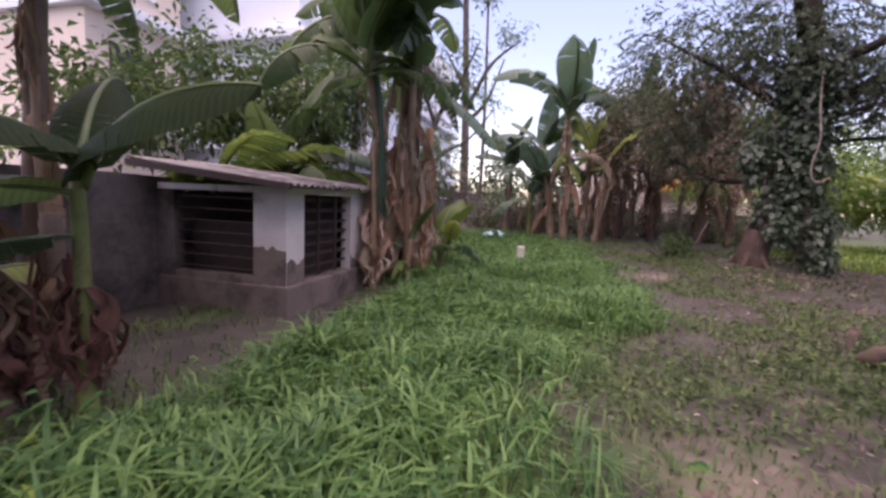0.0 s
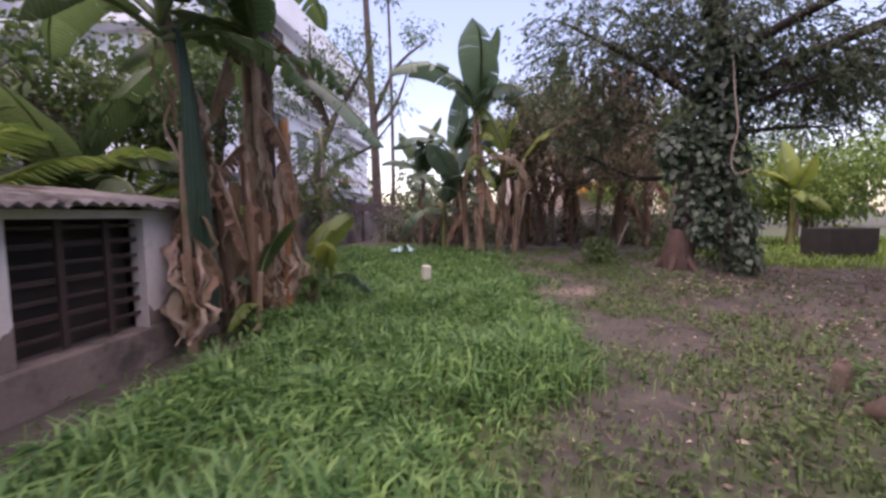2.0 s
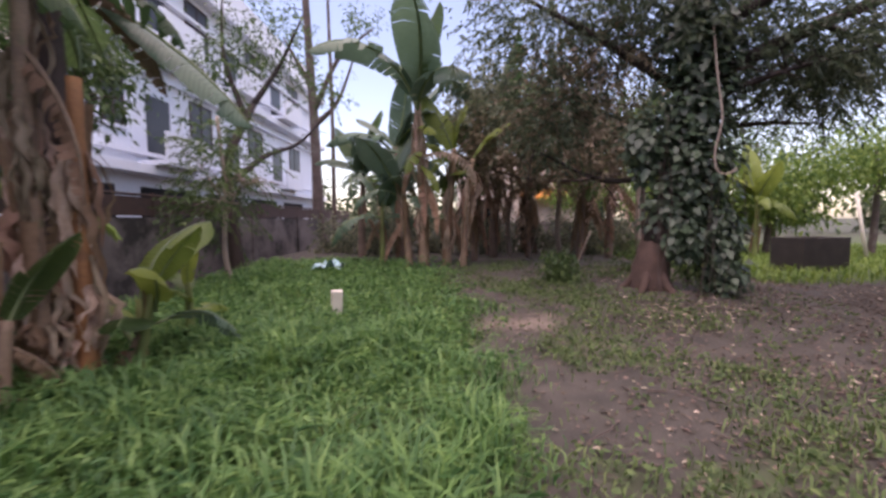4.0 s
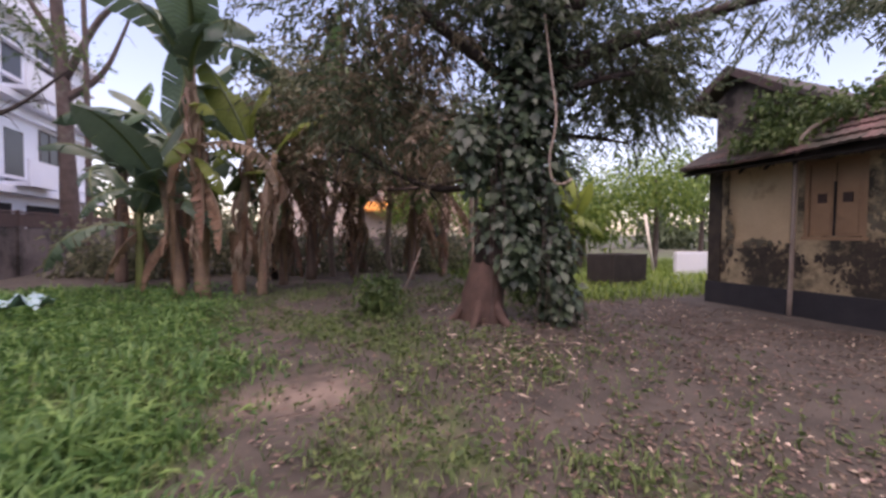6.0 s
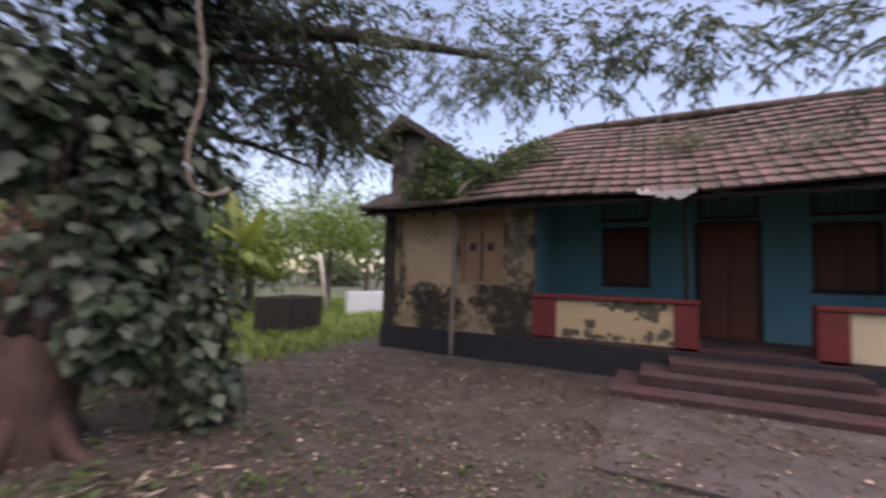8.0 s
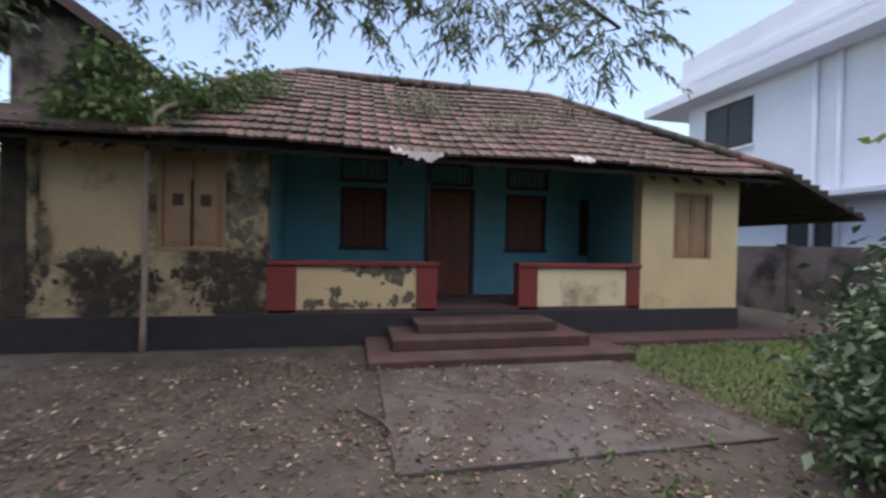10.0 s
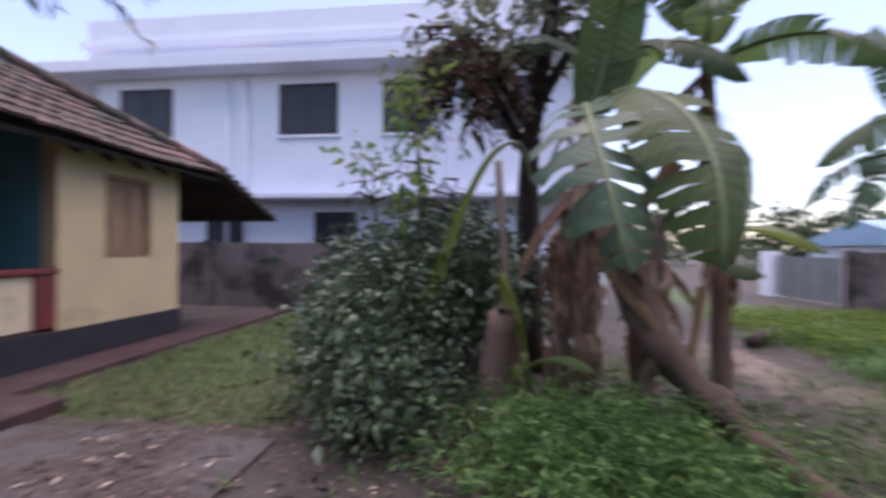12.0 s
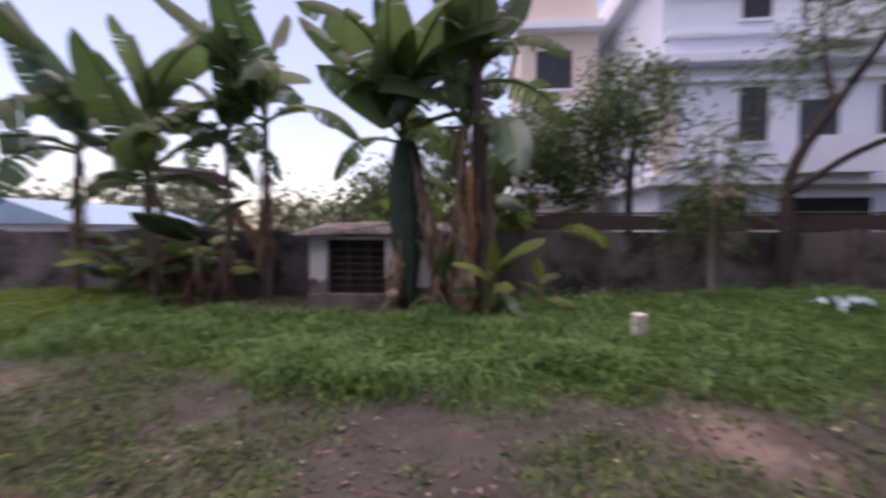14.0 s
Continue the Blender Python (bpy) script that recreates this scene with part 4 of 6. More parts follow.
    put("pole", Geo().tube([(-8.6, -3.0, -0.3), (-8.6, -3.0, 3.5)], 0.07, 8).data("pole", M_BARK_PALE, True), n)
    put("sheet", Geo().add([(-10.4, -5.2, 3.45), (-7.6, -4.2, 3.7), (-7.8, -1.8, 3.5), (-10.6, -2.6, 3.3), (-10.4, -5.2, 3.38), (-7.6, -4.2, 3.63), (-7.8, -1.8, 3.43), (-10.6, -2.6, 3.23)], [(0, 1, 2, 3), (7, 6, 5, 4), (0, 4, 5, 1), (1, 5, 6, 2), (2, 6, 7, 3), (3, 7, 4, 0)]).data("sheet", M_ASB), n)
    n = thing("sheet_gate", -4.0, -6.6, 0, 0, "grey-green sheet metal gate between posts", "gate")
    for k in range(8):
        put("panel", Geo().box(-4.03, -7.9 + 0.33 * k, 0.1, -3.98 + 0.02 * (k % 2), -7.58 + 0.33 * k, 1.35).data("panel", M_GREENSHEET), n)
    put("post", Geo().box(-4.12, -5.26, -0.2, -3.9, -5.21, 1.6).data("post", M_PLASTER), n)
    put("post", Geo().box(-4.16, -8.6, -0.2, -3.86, -7.95, 1.5, 0.02).data("post", M_WHITE), n, "white gate post")


build_neighbours()

# ---- plants ----
def unit(v):
    return v / np.maximum(np.linalg.norm(v, axis=-1, keepdims=True), 1e-9)


def cards(P, D, L, W, fold=0.25, droop=0.2, flat=None):
    """Leaves: N four-cornered blades, folded on the midrib. P bases, D ways, L lengths, W widths. Returns vertices and triangles."""
    N = len(P)
    D = unit(D)
    up = RN.normal(size=(N, 3)) if flat is None else flat
    S = unit(np.cross(D, up))
    U = np.cross(S, D)
    L, W = np.broadcast_to(L, N)[:, None], np.broadcast_to(W, N)[:, None]
    mid = P + D * L * 0.42
    v = np.stack([P, mid + S * W * 0.5 + U * W * fold, P + D * L - np.array([0, 0, 1]) * L * droop, mid - S * W * 0.5 + U * W * fold], 1).reshape(-1, 3)
    b = np.arange(N)[:, None] * 4
    f = np.concatenate([b + [0, 1, 2], b + [0, 2, 3]], 1).reshape(-1, 3)
    return v, f


def join(*vf):
    vs, fs, o = [], [], 0
    for v, f in vf:
        vs.append(v)
        fs.append(f + o)
        o += len(v)
    return np.concatenate(vs), np.concatenate(fs)


def in_blobs(blobs, n):
    """n points in ellipsoids (x, y, z, rx, ry, rz, share), thinner at the core; and the way outwards."""
    share = np.array([b[6] for b in blobs], dtype=float)
    pick = RN.choice(len(blobs), n, p=share / share.sum())
    B = np.array([b[:6] for b in blobs])[pick]
    d = unit(RN.normal(size=(n, 3)))
    r = RN.random(n)[:, None] ** 0.45 * (0.8 + 0.35 * RN.random((n, 1)))
    return B[:, :3] + d * r * B[:, 3:], d


def clumped(blobs, clumps, per, L, W, spread=0.16, droop=0.35):
    """A crown: clumps of leaves with gaps between them."""
    C, d = in_blobs(blobs, clumps)
    P = np.repeat(C, per, 0) + RN.normal(size=(clumps * per, 3)) * spread
    D = np.repeat(d, per, 0) * 0.6 + RN.normal(size=(clumps * per, 3)) * 0.8
    D[:, 2] -= 0.2
    s = RN.uniform(0.6, 1.3, clumps * per)
    return cards(P, D, L * s, W * s, 0.2, droop)


def twigs(blobs, n, pairs, length, L, W, hang=0.5):
    """Drooping twigs, each with leaflets along both sides."""
    C, d = in_blobs(blobs, n)
    D = unit(d * np.array([1, 1, 0.3]) + RN.normal(size=(n, 3)) * 0.5)
    T = np.tile(np.linspace(0.1, 1, pairs * 2), n)[:, None]
    C2, D2 = np.repeat(C, pairs * 2, 0), np.repeat(D, pairs * 2, 0)
    ln = np.repeat(RN.uniform(0.6, 1.3, n) * length, pairs * 2)[:, None]
    P = C2 + D2 * T * ln - np.array([0, 0, 1]) * hang * (T * ln) ** 1.5
    side = unit(np.cross(D2, [0, 0, 1])) * np.tile([1, -1], n * pairs)[:, None]
    way = side * 0.8 + D2 * 0.7 - np.array([0, 0, 0.35]) + RN.normal(size=P.shape) * 0.3
    s = RN.uniform(0.7, 1.25, len(P))
    return cards(P, way, L * s, W * s, 0.15, 0.3)


def foliage(name, parent, vf, mat, label="", kind=""):
    return put(name, mesh(name, vf[0], vf[1], mat), parent, label, kind=kind)


def limb(parent, pts, r0, r1, mat, name="limb", n=8, seg=14, wob=0.06):
    p = spline(pts, seg)
    return put(name, Geo().tube(p, [r0 + (r1 - r0) * k / (seg - 1) for k in range(seg)], n, wob).data(name, mat, True), parent)


def twiglets(parent, limbs_pts, n, length, mat):
    """Fine bare twigs off the limbs, in one part."""
    g = Geo()
    for _ in range(n):
        pts = R.choice(limbs_pts)
        p = spline(pts, 12)[R.randint(4, 11)]
        d = Vector((R.gauss(0, 1), R.gauss(0, 1), R.gauss(0.1, 0.5))).normalized() * length * R.uniform(0.5, 1.3)
        g.tube([p, p + d * 0.5 + Vector((0, 0, 0.05)), p + d - Vector((0, 0, 0.12))], [0.016, 0.01, 0.004], 4, cap=False)
    put("twig_tangle", g.data("twig_tangle", mat, True), parent, kind="stuff")


# ---- bananas ----
def banana_leaf(name, L, W, e0, bend, torn, mat, rib=M_RIB, seed=0, petiole=0.16, fold=18, n=18, gape=0.12, whole=0):
    """One leaf: a curved midrib, and the blade in strips, split where it is torn. It grows along +x from the origin."""
    r = random.Random(seed)
    pts, tang = [Vector((0, 0, 0))], []
    for i in range(n):
        a = radians(e0 - bend * ((i + 0.5) / n) ** 1.25)
        d = Vector((math.cos(a), 0, math.sin(a)))
        tang.append(d)
        pts.append(pts[-1] + d * L / n)
    tang.append(tang[-1])
    g = Geo()
    g.tube(pts, [0.03 * L / 2 * (1.15 - i / n) + 0.004 for i in range(n + 1)], 5)
    nrib = len(g.f)
    start = int(petiole * n)

    def width(t):
        return W / 2 * max(0.0, math.sin(math.pi * min(1, 0.06 + 0.94 * t) ** 0.8)) ** 0.55

    for side in (1, -1):
        gap, hangs = 0.0, 0.0
        for i in range(start, n):
            t0, t1 = (i - start) / (n - start), (i + 1 - start) / (n - start)
            split0 = r.random() < torn and side != whole
            if split0:
                hangs = r.uniform(-14, 26) * (0.4 + torn)
            row = []
            for k, (p, d, t) in enumerate(((pts[i], tang[i], t0), (pts[i + 1], tang[i + 1], t1))):
                up = Vector((-d.z, 0, d.x))
                w = width(t)
                cut = (gape * (1 if k == 0 else -1)) * L / n if split0 else 0
                for q, da in ((0.0, 0), (0.55, 0), (1.0, -0.3)):
                    ang = radians(fold - 46 * t - hangs) + da
                    lean = d * (0.28 * w * q + cut * q)
                    row.append(p + Vector((0, side, 0)) * w * q * math.cos(ang) + up * (w * q * math.sin(ang) + 0.004 * r.uniform(-1, 1) * q) + lean)
            g.add(row, [(0, 1, 4, 3), (1, 2, 5, 4)] if side > 0 else [(3, 4, 1, 0), (4, 5, 2, 1)])
    d = g.data(name, rib, True)
    d.materials.append(mat)
    idx = np.ones(len(d.polygons), dtype=np.int32)
    idx[:nrib] = 0
    d.polygons.foreach_set("material_index", idx)
    return d


def leaf_set(mat, rib=M_RIB):
    return {
        "up": [banana_leaf("leaf", 2.1, 0.76, 84, 30, 0.06, mat, rib, 1, 0.1), banana_leaf("leaf", 1.9, 0.72, 76, 46, 0.12, mat, rib, 2, 0.1)],
        "arch": [banana_leaf("leaf", 2.2, 0.80, 66, 88, 0.22, mat, rib, 3), banana_leaf("leaf", 2.0, 0.72, 58, 98, 0.45, mat, rib, 4), banana_leaf("leaf", 2.3, 0.74, 68, 116, 0.3, mat, rib, 5)],
        "droop": [banana_leaf("leaf", 2.0, 0.68, 36, 100, 0.5, mat, rib, 6), banana_leaf("leaf", 1.9, 0.62, 25, 105, 0.75, mat, rib, 7)],
    }


M_DRYRIB = M_STEM
M_RAG = leafy("pale_withered_leaf", (0.52, 0.41, 0.32), (0.28, 0.205, 0.15), 0.85, 0.2, 0.4, False, 5.0, 0.0, 0.1)
M_RAG_RED = leafy("reddish_withered_leaf", (0.20, 0.10, 0.08), (0.085, 0.045, 0.04), 0.85, 0.15, 0.4, False, 5.0, 0.0, 0.1)
M_STEM_ORANGE = material("orange_brown_dead_stem", (0.42, 0.20, 0.085), (0.25, 0.12, 0.06), 5, 30, 0.8, 0.5, c=(0.14, 0.075, 0.05), spot=0.55)
LEAVES = {"green": leaf_set(M_BLEAF), "teal": leaf_set(M_BLEAF_TEAL), "yellow": leaf_set(M_BLEAF_YEL)}
DRY = [banana_leaf("dry_leaf", 1.5, 0.34, -30, 52, 0.9, M_DRY, M_DRYRIB, 21, 0.1, -50), banana_leaf("dry_leaf", 1.3, 0.30, -58, 28, 0.9, M_DRY, M_DRYRIB, 22, 0.1, -55), banana_leaf("dry_leaf", 1.7, 0.36, -5, 80, 0.8, M_DRY, M_DRYRIB, 23, 0.1, -45)]


def sheath(seed):
    """A dry leaf sheath that peels off a stem: a long curved strip, ragged at its foot."""
    r = random.Random(seed)
    n, m = 9, 4
    v = []
    for i in range(n):
        u = i / (n - 1)
        out = 0.01 + 0.07 * (u - 0.45) ** 2 * r.uniform(0.4, 1.8)
        for k in range(m):
            a = (k / (m - 1) - 0.5) * 1.5 * (1.1 - 0.75 * (1 - u) ** 2)
            rad = 0.105 + out + r.uniform(-0.006, 0.006)
            v.append((rad * math.cos(a), rad * math.sin(a), u * 1.1 - 0.1 * r.random() * (i == 0)))
    return mesh("dry_sheath", v, [(i * m + k, i * m + k + 1, (i + 1) * m + k + 1, (i + 1) * m + k) for i in range(n - 1) for k in range(m - 1)], M_DRY, True)


SHEATHS = [sheath(k) for k in range(4)]


def rag(seed, mat):
    """A withered leaf hung along a stem: a few crumpled, twisted ribbons of uneven length, a metre long at most."""
    r = random.Random(seed)
    g = Geo()
    for strand in range(r.randint(2, 4)):
        n, ln = 10, r.uniform(0.45, 1.0)
        w0, a0, tw = r.uniform(0.008, 0.03), r.uniform(-0.8, 0.8), r.uniform(-2.2, 2.2)
        dy, out = r.uniform(-0.12, 0.12), r.uniform(0.0, 0.12)
        v = []
        for i in range(n):
            u = i / (n - 1)
            c = Vector((0.01 + out * math.sin(math.pi * min(1.0, u * 1.2)) + 0.02 * r.uniform(-1, 1), dy * u + 0.02 * r.uniform(-1, 1), -ln * u))
            w = w0 * (0.35 + 0.9 * math.sin(math.pi * min(1.0, 0.08 + u)) ** 0.7) * r.uniform(0.7, 1.3)
            t = a0 + tw * u
            side = Vector((math.sin(t), math.cos(t), 0.0))
            lift = Vector((math.cos(t), -math.sin(t), 0.0)) * w * r.uniform(0.3, 0.9)
            v += [c - side * w + lift, c, c + side * w + lift * r.uniform(0.4, 1.2)]
        g.add(v, [(3 * i + q, 3 * i + q + 1, 3 * i + 4 + q, 3 * i + 3 + q) for i in range(n - 1) for q in (0, 1)])
    return g.data("withered_leaf", mat, True)


RAGS = {"pale": [rag(k, M_RAG) for k in range(7)], "brown": [rag(20 + k, M_DRY) for k in range(5)], "red": [rag(40 + k, M_RAG_RED) for k in range(6)]}


def banana(x, y, h, r=0.12, leaves=8, lean=(0, 0), stem=M_STEM, tone="green", size=1.0, dry=3, sheaths=3, label="banana plant with broad torn leaves", seed=1, group="banana plants", old=0.5, spin=0.0, rags=0, ragged="pale", low=0.3):
    q = random.Random(seed)
    p = thing("banana_plant", x, y, height(x, y) - 0.03, 0, label, "banana plant", group)
    path = spline([(0, 0, -0.1), (lean[0] * 0.25, lean[1] * 0.25, h * 0.4), (lean[0], lean[1], h)], 12)
    put("pseudostem", Geo().tube(path, [r * (1.08 - 0.45 * k / 11) for k in range(12)], 12, 0.05).data("pseudostem", stem, True), p, here=Matrix.Identity(4))
    top = path[-1]
    for k in range(leaves):
        age = k / max(1, leaves - 1)
        kind = "up" if age < 0.3 else "arch" if age < 1 - old * 0.6 else "droop"
        d = q.choice(LEAVES[tone if q.random() < 0.75 else q.choice(("green", "teal"))][kind])
        s = size * q.uniform(0.68, 1.12)
        put("leaf", d, p, here=Matrix.Translation(top - Vector((0, 0, 0.05 + 0.35 * age))) @ pose(0, 0, 0, q.uniform(-24, 24), q.uniform(-14, 18), spin + k * 137.5 + q.uniform(-35, 35)) @ Matrix.Scale(s, 4))
    for k in range(dry):
        u = q.uniform(0.62, 0.97)
        c = path[int(u * 11)]
        put("dry_leaf", q.choice(DRY[:2]), p, "withered brown leaf", here=Matrix.Translation(c) @ pose(0, 0, 0, q.uniform(-15, 15), q.uniform(0, 20), q.uniform(0, 360)) @ Matrix.Scale(size * q.uniform(0.7, 1.1), 4))
    for k in range(sheaths):
        u = q.uniform(0.02, 0.65)
        c = path[int(u * 11)]
        put("dry_sheath", q.choice(SHEATHS), p, "peeling dry sheath", here=Matrix.Translation(c) @ pose(0, 0, 0, q.uniform(-4, 4), q.uniform(-4, 4), q.uniform(0, 360)) @ Matrix.Diagonal((r / 0.115 * (1.0 - 0.3 * u), r / 0.115 * (1.0 - 0.3 * u), q.uniform(0.7, 1.2), 1)))
    for k in range(rags):
        u = q.uniform(low, 0.98)
        c = path[int(u * 11)]
        z = min(q.uniform(0.7, 1.35), (c.z - 0.02) / 1.02)
        put("withered_leaf", q.choice(RAGS[ragged] if q.random() < 0.75 else RAGS["brown"]), p, "withered leaf hanging along the stem",
            here=Matrix.Translation(c) @ pose(0, 0, 0, 0, 0, q.uniform(0, 360)) @ Matrix.Translation((r * 0.55, 0, 0)) @ Matrix.Diagonal((q.uniform(0.8, 1.6), q.uniform(0.8, 1.5), z, 1)))
    return p


def leaf_on(p, data, at, az, pitch=0.0, roll=0.0, s=1.0, name="leaf", label=""):
    """One more leaf of a plant, at a place in the world."""
    m = world_of(p).inverted() @ Matrix.Translation(at) @ pose(0, 0, 0, 0, 0, az) @ pose(0, 0, 0, roll, -pitch, 0) @ Matrix.Scale(s, 4)
    return put(name, data, p, label, here=m)


# by the shed
banana(-1.62, 6.75, 2.6, 0.085, 0, (0.03, 0.0), M_STEM_ORANGE, "green", 0.8, 0, 6, "dead banana stem with orange-brown peeling sheaths", 2, rags=16)
banana(-1.78, 6.5, 3.6, 0.085, 5, (-0.1, 0.15), M_STEM, "green", 1.0, 1, 4, "banana plant wrapped in pale dry sheaths", 35, rags=20)
banana(-1.93, 5.35, 2.2, 0.05, 0, (-0.06, 0.1), M_STEM, "green", 0.6, 1, 2, "dying banana plant hung with withered leaves", 4, rags=22, low=0.35)
big = banana(-2.02, 6.32, 3.5, 0.095, 9, (-0.14, -0.85), M_STEM, "green", 1.25, 2, 7, "leaning banana plant with one big leaf hanging to the ground", 5, rags=20)
leaf_on(big, banana_leaf("leaf", 3.0, 0.74, -82, 8, 0.03, M_BLEAF_HANG, M_BLEAF_HANG, 40, 0.05, 16), (-2.08, 5.58, 3.2), 32, 0, 0, 1.0, label="big smooth hanging leaf")
banana(-1.7, 6.12, 0.75, 0.06, 3, (0.03, 0.06), M_STEM, "yellow", 0.42, 1, 4, "young banana sucker with a yellowish leaf", 6, rags=3)
banana(-1.38, 7.0, 0.9, 0.06, 4, (0.1, 0.1), M_STEM_GREEN, "yellow", 0.4, 1, 1, "young banana sucker with a yellowish leaf", 7, rags=2)
banana(-1.47, 7.9, 0.75, 0.05, 4, (0, 0), M_STEM_GREEN, "yellow", 0.38, 0, 0, "young light green banana sucker in the grass", 8)
leaf_on(big, LEAVES["green"]["arch"][0], (-2.15, 5.5, 3.45), 40, 10, 0, 1.3)
leaf_on(big, LEAVES["green"]["arch"][2], (-2.15, 5.5, 3.45), -35, 15, 0, 1.3)
leaf_on(big, LEAVES["green"]["up"][0], (-2.15, 5.5, 3.45), -80, -25, 0, 1.25)
tall = banana(-2.3, 7.15, 4.4, 0.12, 8, (0.3, -0.4), M_STEM, "green", 1.25, 4, 5, "tall brown-stemmed banana plant", 9, rags=14)
leaf_on(tall, banana_leaf("leaf", 2.1, 0.7, -25, 30, 0.25, M_BLEAF_TEAL, M_RIB, 44, 0.12, 15), (-2.1, 7.3, 3.6), 6, 0, 0, 1.0, label="broad dark drooping leaf")
# west side, along the wall
banana(-3.3, 1.4, 3.8, 0.075, 8, (0.1, 0.1), M_STEM_DARK, "green", 1.35, 1, 1, "slender banana plant with dark stem", 10)
banana(-2.6, -1.5, 3.6, 0.10, 8, (-0.35, -0.2), M_STEM_DARK, "teal", 1.5, 1, 2, "banana plant with upright leaves against the sky", 11, old=0.5, rags=8, ragged="brown")
banana(-3.2, -0.4, 4.0, 0.10, 8, (0.1, 0.2), M_STEM_DARK, "green", 1.5, 1, 1, "banana plant with broad arching leaves", 12, old=0.6, rags=8, ragged="brown")
banana(-3.5, 2.2, 4.2, 0.09, 8, (0.2, 0.1), M_STEM_DARK, "green", 1.4, 1, 1, "banana plant with arching leaves over the wall", 13, old=0.6, rags=8, ragged="brown")
# beside the start of the walk
# added to shade the start of the walk; also fills the leaf mass there
banana(-2.45, 0.35, 2.7, 0.085, 8, (0.1, 0.0), M_STEM_DARK, "green", 1.15, 2, 3, "banana plant with large drooping leaves by the wall", 37, old=0.8, rags=8, ragged="brown")
banana(-2.35, 1.3, 1.1, 0.10, 0, (-0.05, 0.0), M_STEM_DARK, "green", 0.55, 6, 0, "stout cut banana stem with reddish withered leaves", 14, rags=26, ragged="red", low=0.5)
banana(-2.55, 1.75, 1.2, 0.09, 0, (0.0, 0.0), M_STEM_DARK, "green", 0.55, 4, 0, "cut banana stem with reddish withered leaves", 36, rags=20, ragged="red", low=0.5)
g0 = banana(-2.0, 1.55, 1.45, 0.055, 0, (-0.03, 0.02), M_STEM_GREEN, "green", 0.6, 0, 0, "small banana plant over the path, leaves coloured dark as if backlit", 30, rags=8, ragged="red", low=0.4)
for ln, wd, e, bd, tn, mt, at, az, rl in ((1.5, 0.58, 46, 52, 0.0, M_BLEAF_BACKLIT, (-2.04, 1.6, 1.32), 4, 28), (1.1, 0.44, 34, 62, 0.1, M_BLEAF_BACKLIT, (-2.02, 1.57, 1.4), -60, -10), (0.95, 0.42, 12, 55, 0.05, M_BLEAF, (-2.02, 1.57, 1.3), -105, 25),
                                        (0.8, 0.34, 5, 40, 0.2, M_BLEAF_BACKLIT, (-2.03, 1.55, 1.05), -95, 5), (1.3, 0.42, 62, 58, 0.1, M_BLEAF_BACKLIT, (-2.02, 1.57, 1.42), 130, 0)):
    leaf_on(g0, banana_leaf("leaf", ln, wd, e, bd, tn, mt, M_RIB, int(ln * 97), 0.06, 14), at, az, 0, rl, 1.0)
banana(-4.75, 6.9, 1.9, 0.12, 8, (0.0, 0.0), M_STEM_GREEN, "green", 1.1, 2, 1, "banana plant with broad green leaves behind the shed", 33)
# north group
n1 = banana(0.82, 13.3, 4.0, 0.12, 7, (-0.12, -0.2), M_STEM, "teal", 1.3, 4, 6, "tall banana plant with upright paddle leaves", 15, old=0.4, rags=14)
leaf_on(n1, banana_leaf("leaf", 1.9, 0.38, 24, 126, 0.95, M_RAG, M_RAG, 81, 0.1, -28, 18, 0.3), (0.75, 13.15, 2.85), -8, 0, 0, 1.0, "dry_leaf", "pale brown leaf bent over and hanging")
for z, az, e in ((3.5, -60, 10), (3.2, 20, 0), (3.0, -120, -15), (2.7, -30, -25), (2.4, 60, -20)):
    leaf_on(n1, banana_leaf("leaf", 0.9, 0.42, e, 60, 0.5, M_BLEAF_YEL, M_RIB, int(z * 31), 0.06, 10), (0.76, 13.15, z), az, 0, 0, 1.0, label="short yellowing leaf")
banana(1.35, 13.6, 2.9, 0.11, 5, (0.2, 0.1), M_STEM, "yellow", 0.9, 4, 4, "banana plant with yellowing leaves and dry ones", 16, old=0.9, rags=14)
banana(1.75, 13.4, 2.6, 0.08, 2, (0.25, -0.1), M_STEM, "yellow", 0.7, 4, 4, "withering banana plant with hanging brown leaf", 17, old=0.9, rags=14)
banana(0.45, 13.5, 2.1, 0.10, 6, (-0.3, 0.1), M_STEM, "teal", 0.9, 3, 3, "banana plant with blue-green leaves", 18)
banana(0.1, 15.3, 3.2, 0.12, 9, (-0.2, 0.0), M_STEM_DARK, "teal", 1.15, 3, 2, "banana plant with blue-green leaves", 19)
banana(-1.3, 16.2, 2.6, 0.12, 9, (0.1, 0.0), M_STEM_DARK, "teal", 1.1, 2, 2, "banana plant with blue-green leaves", 20)
banana(2.7, 15.6, 3.8, 0.12, 9, (0.3, 0.0), M_STEM_DARK, "green", 1.15, 4, 2, "banana plant in the thicket", 21, rags=14, ragged="brown")
banana(6.3, 16.2, 3.6, 0.12, 8, (0.1, 0.0), M_STEM_DARK, "green", 1.1, 4, 2, "banana plant in the thicket", 22, rags=14, ragged="brown")
banana(4.2, 17.2, 4.2, 0.12, 8, (-0.2, 0.0), M_STEM_DARK, "green", 1.1, 4, 2, "banana plant in the thicket", 23, rags=14, ragged="brown")
banana(2.1, 14.7, 2.7, 0.09, 5, (0.1, 0.0), M_STEM_DARK, "green", 0.95, 6, 3, "banana plant with drooping dry leaves in the thicket", 38, old=0.9, rags=14, ragged="brown")
banana(3.7, 15.4, 3.0, 0.09, 6, (-0.2, 0.0), M_STEM_DARK, "green", 1.0, 6, 3, "banana plant with drooping dry leaves in the thicket", 39, old=0.9, rags=14, ragged="brown")
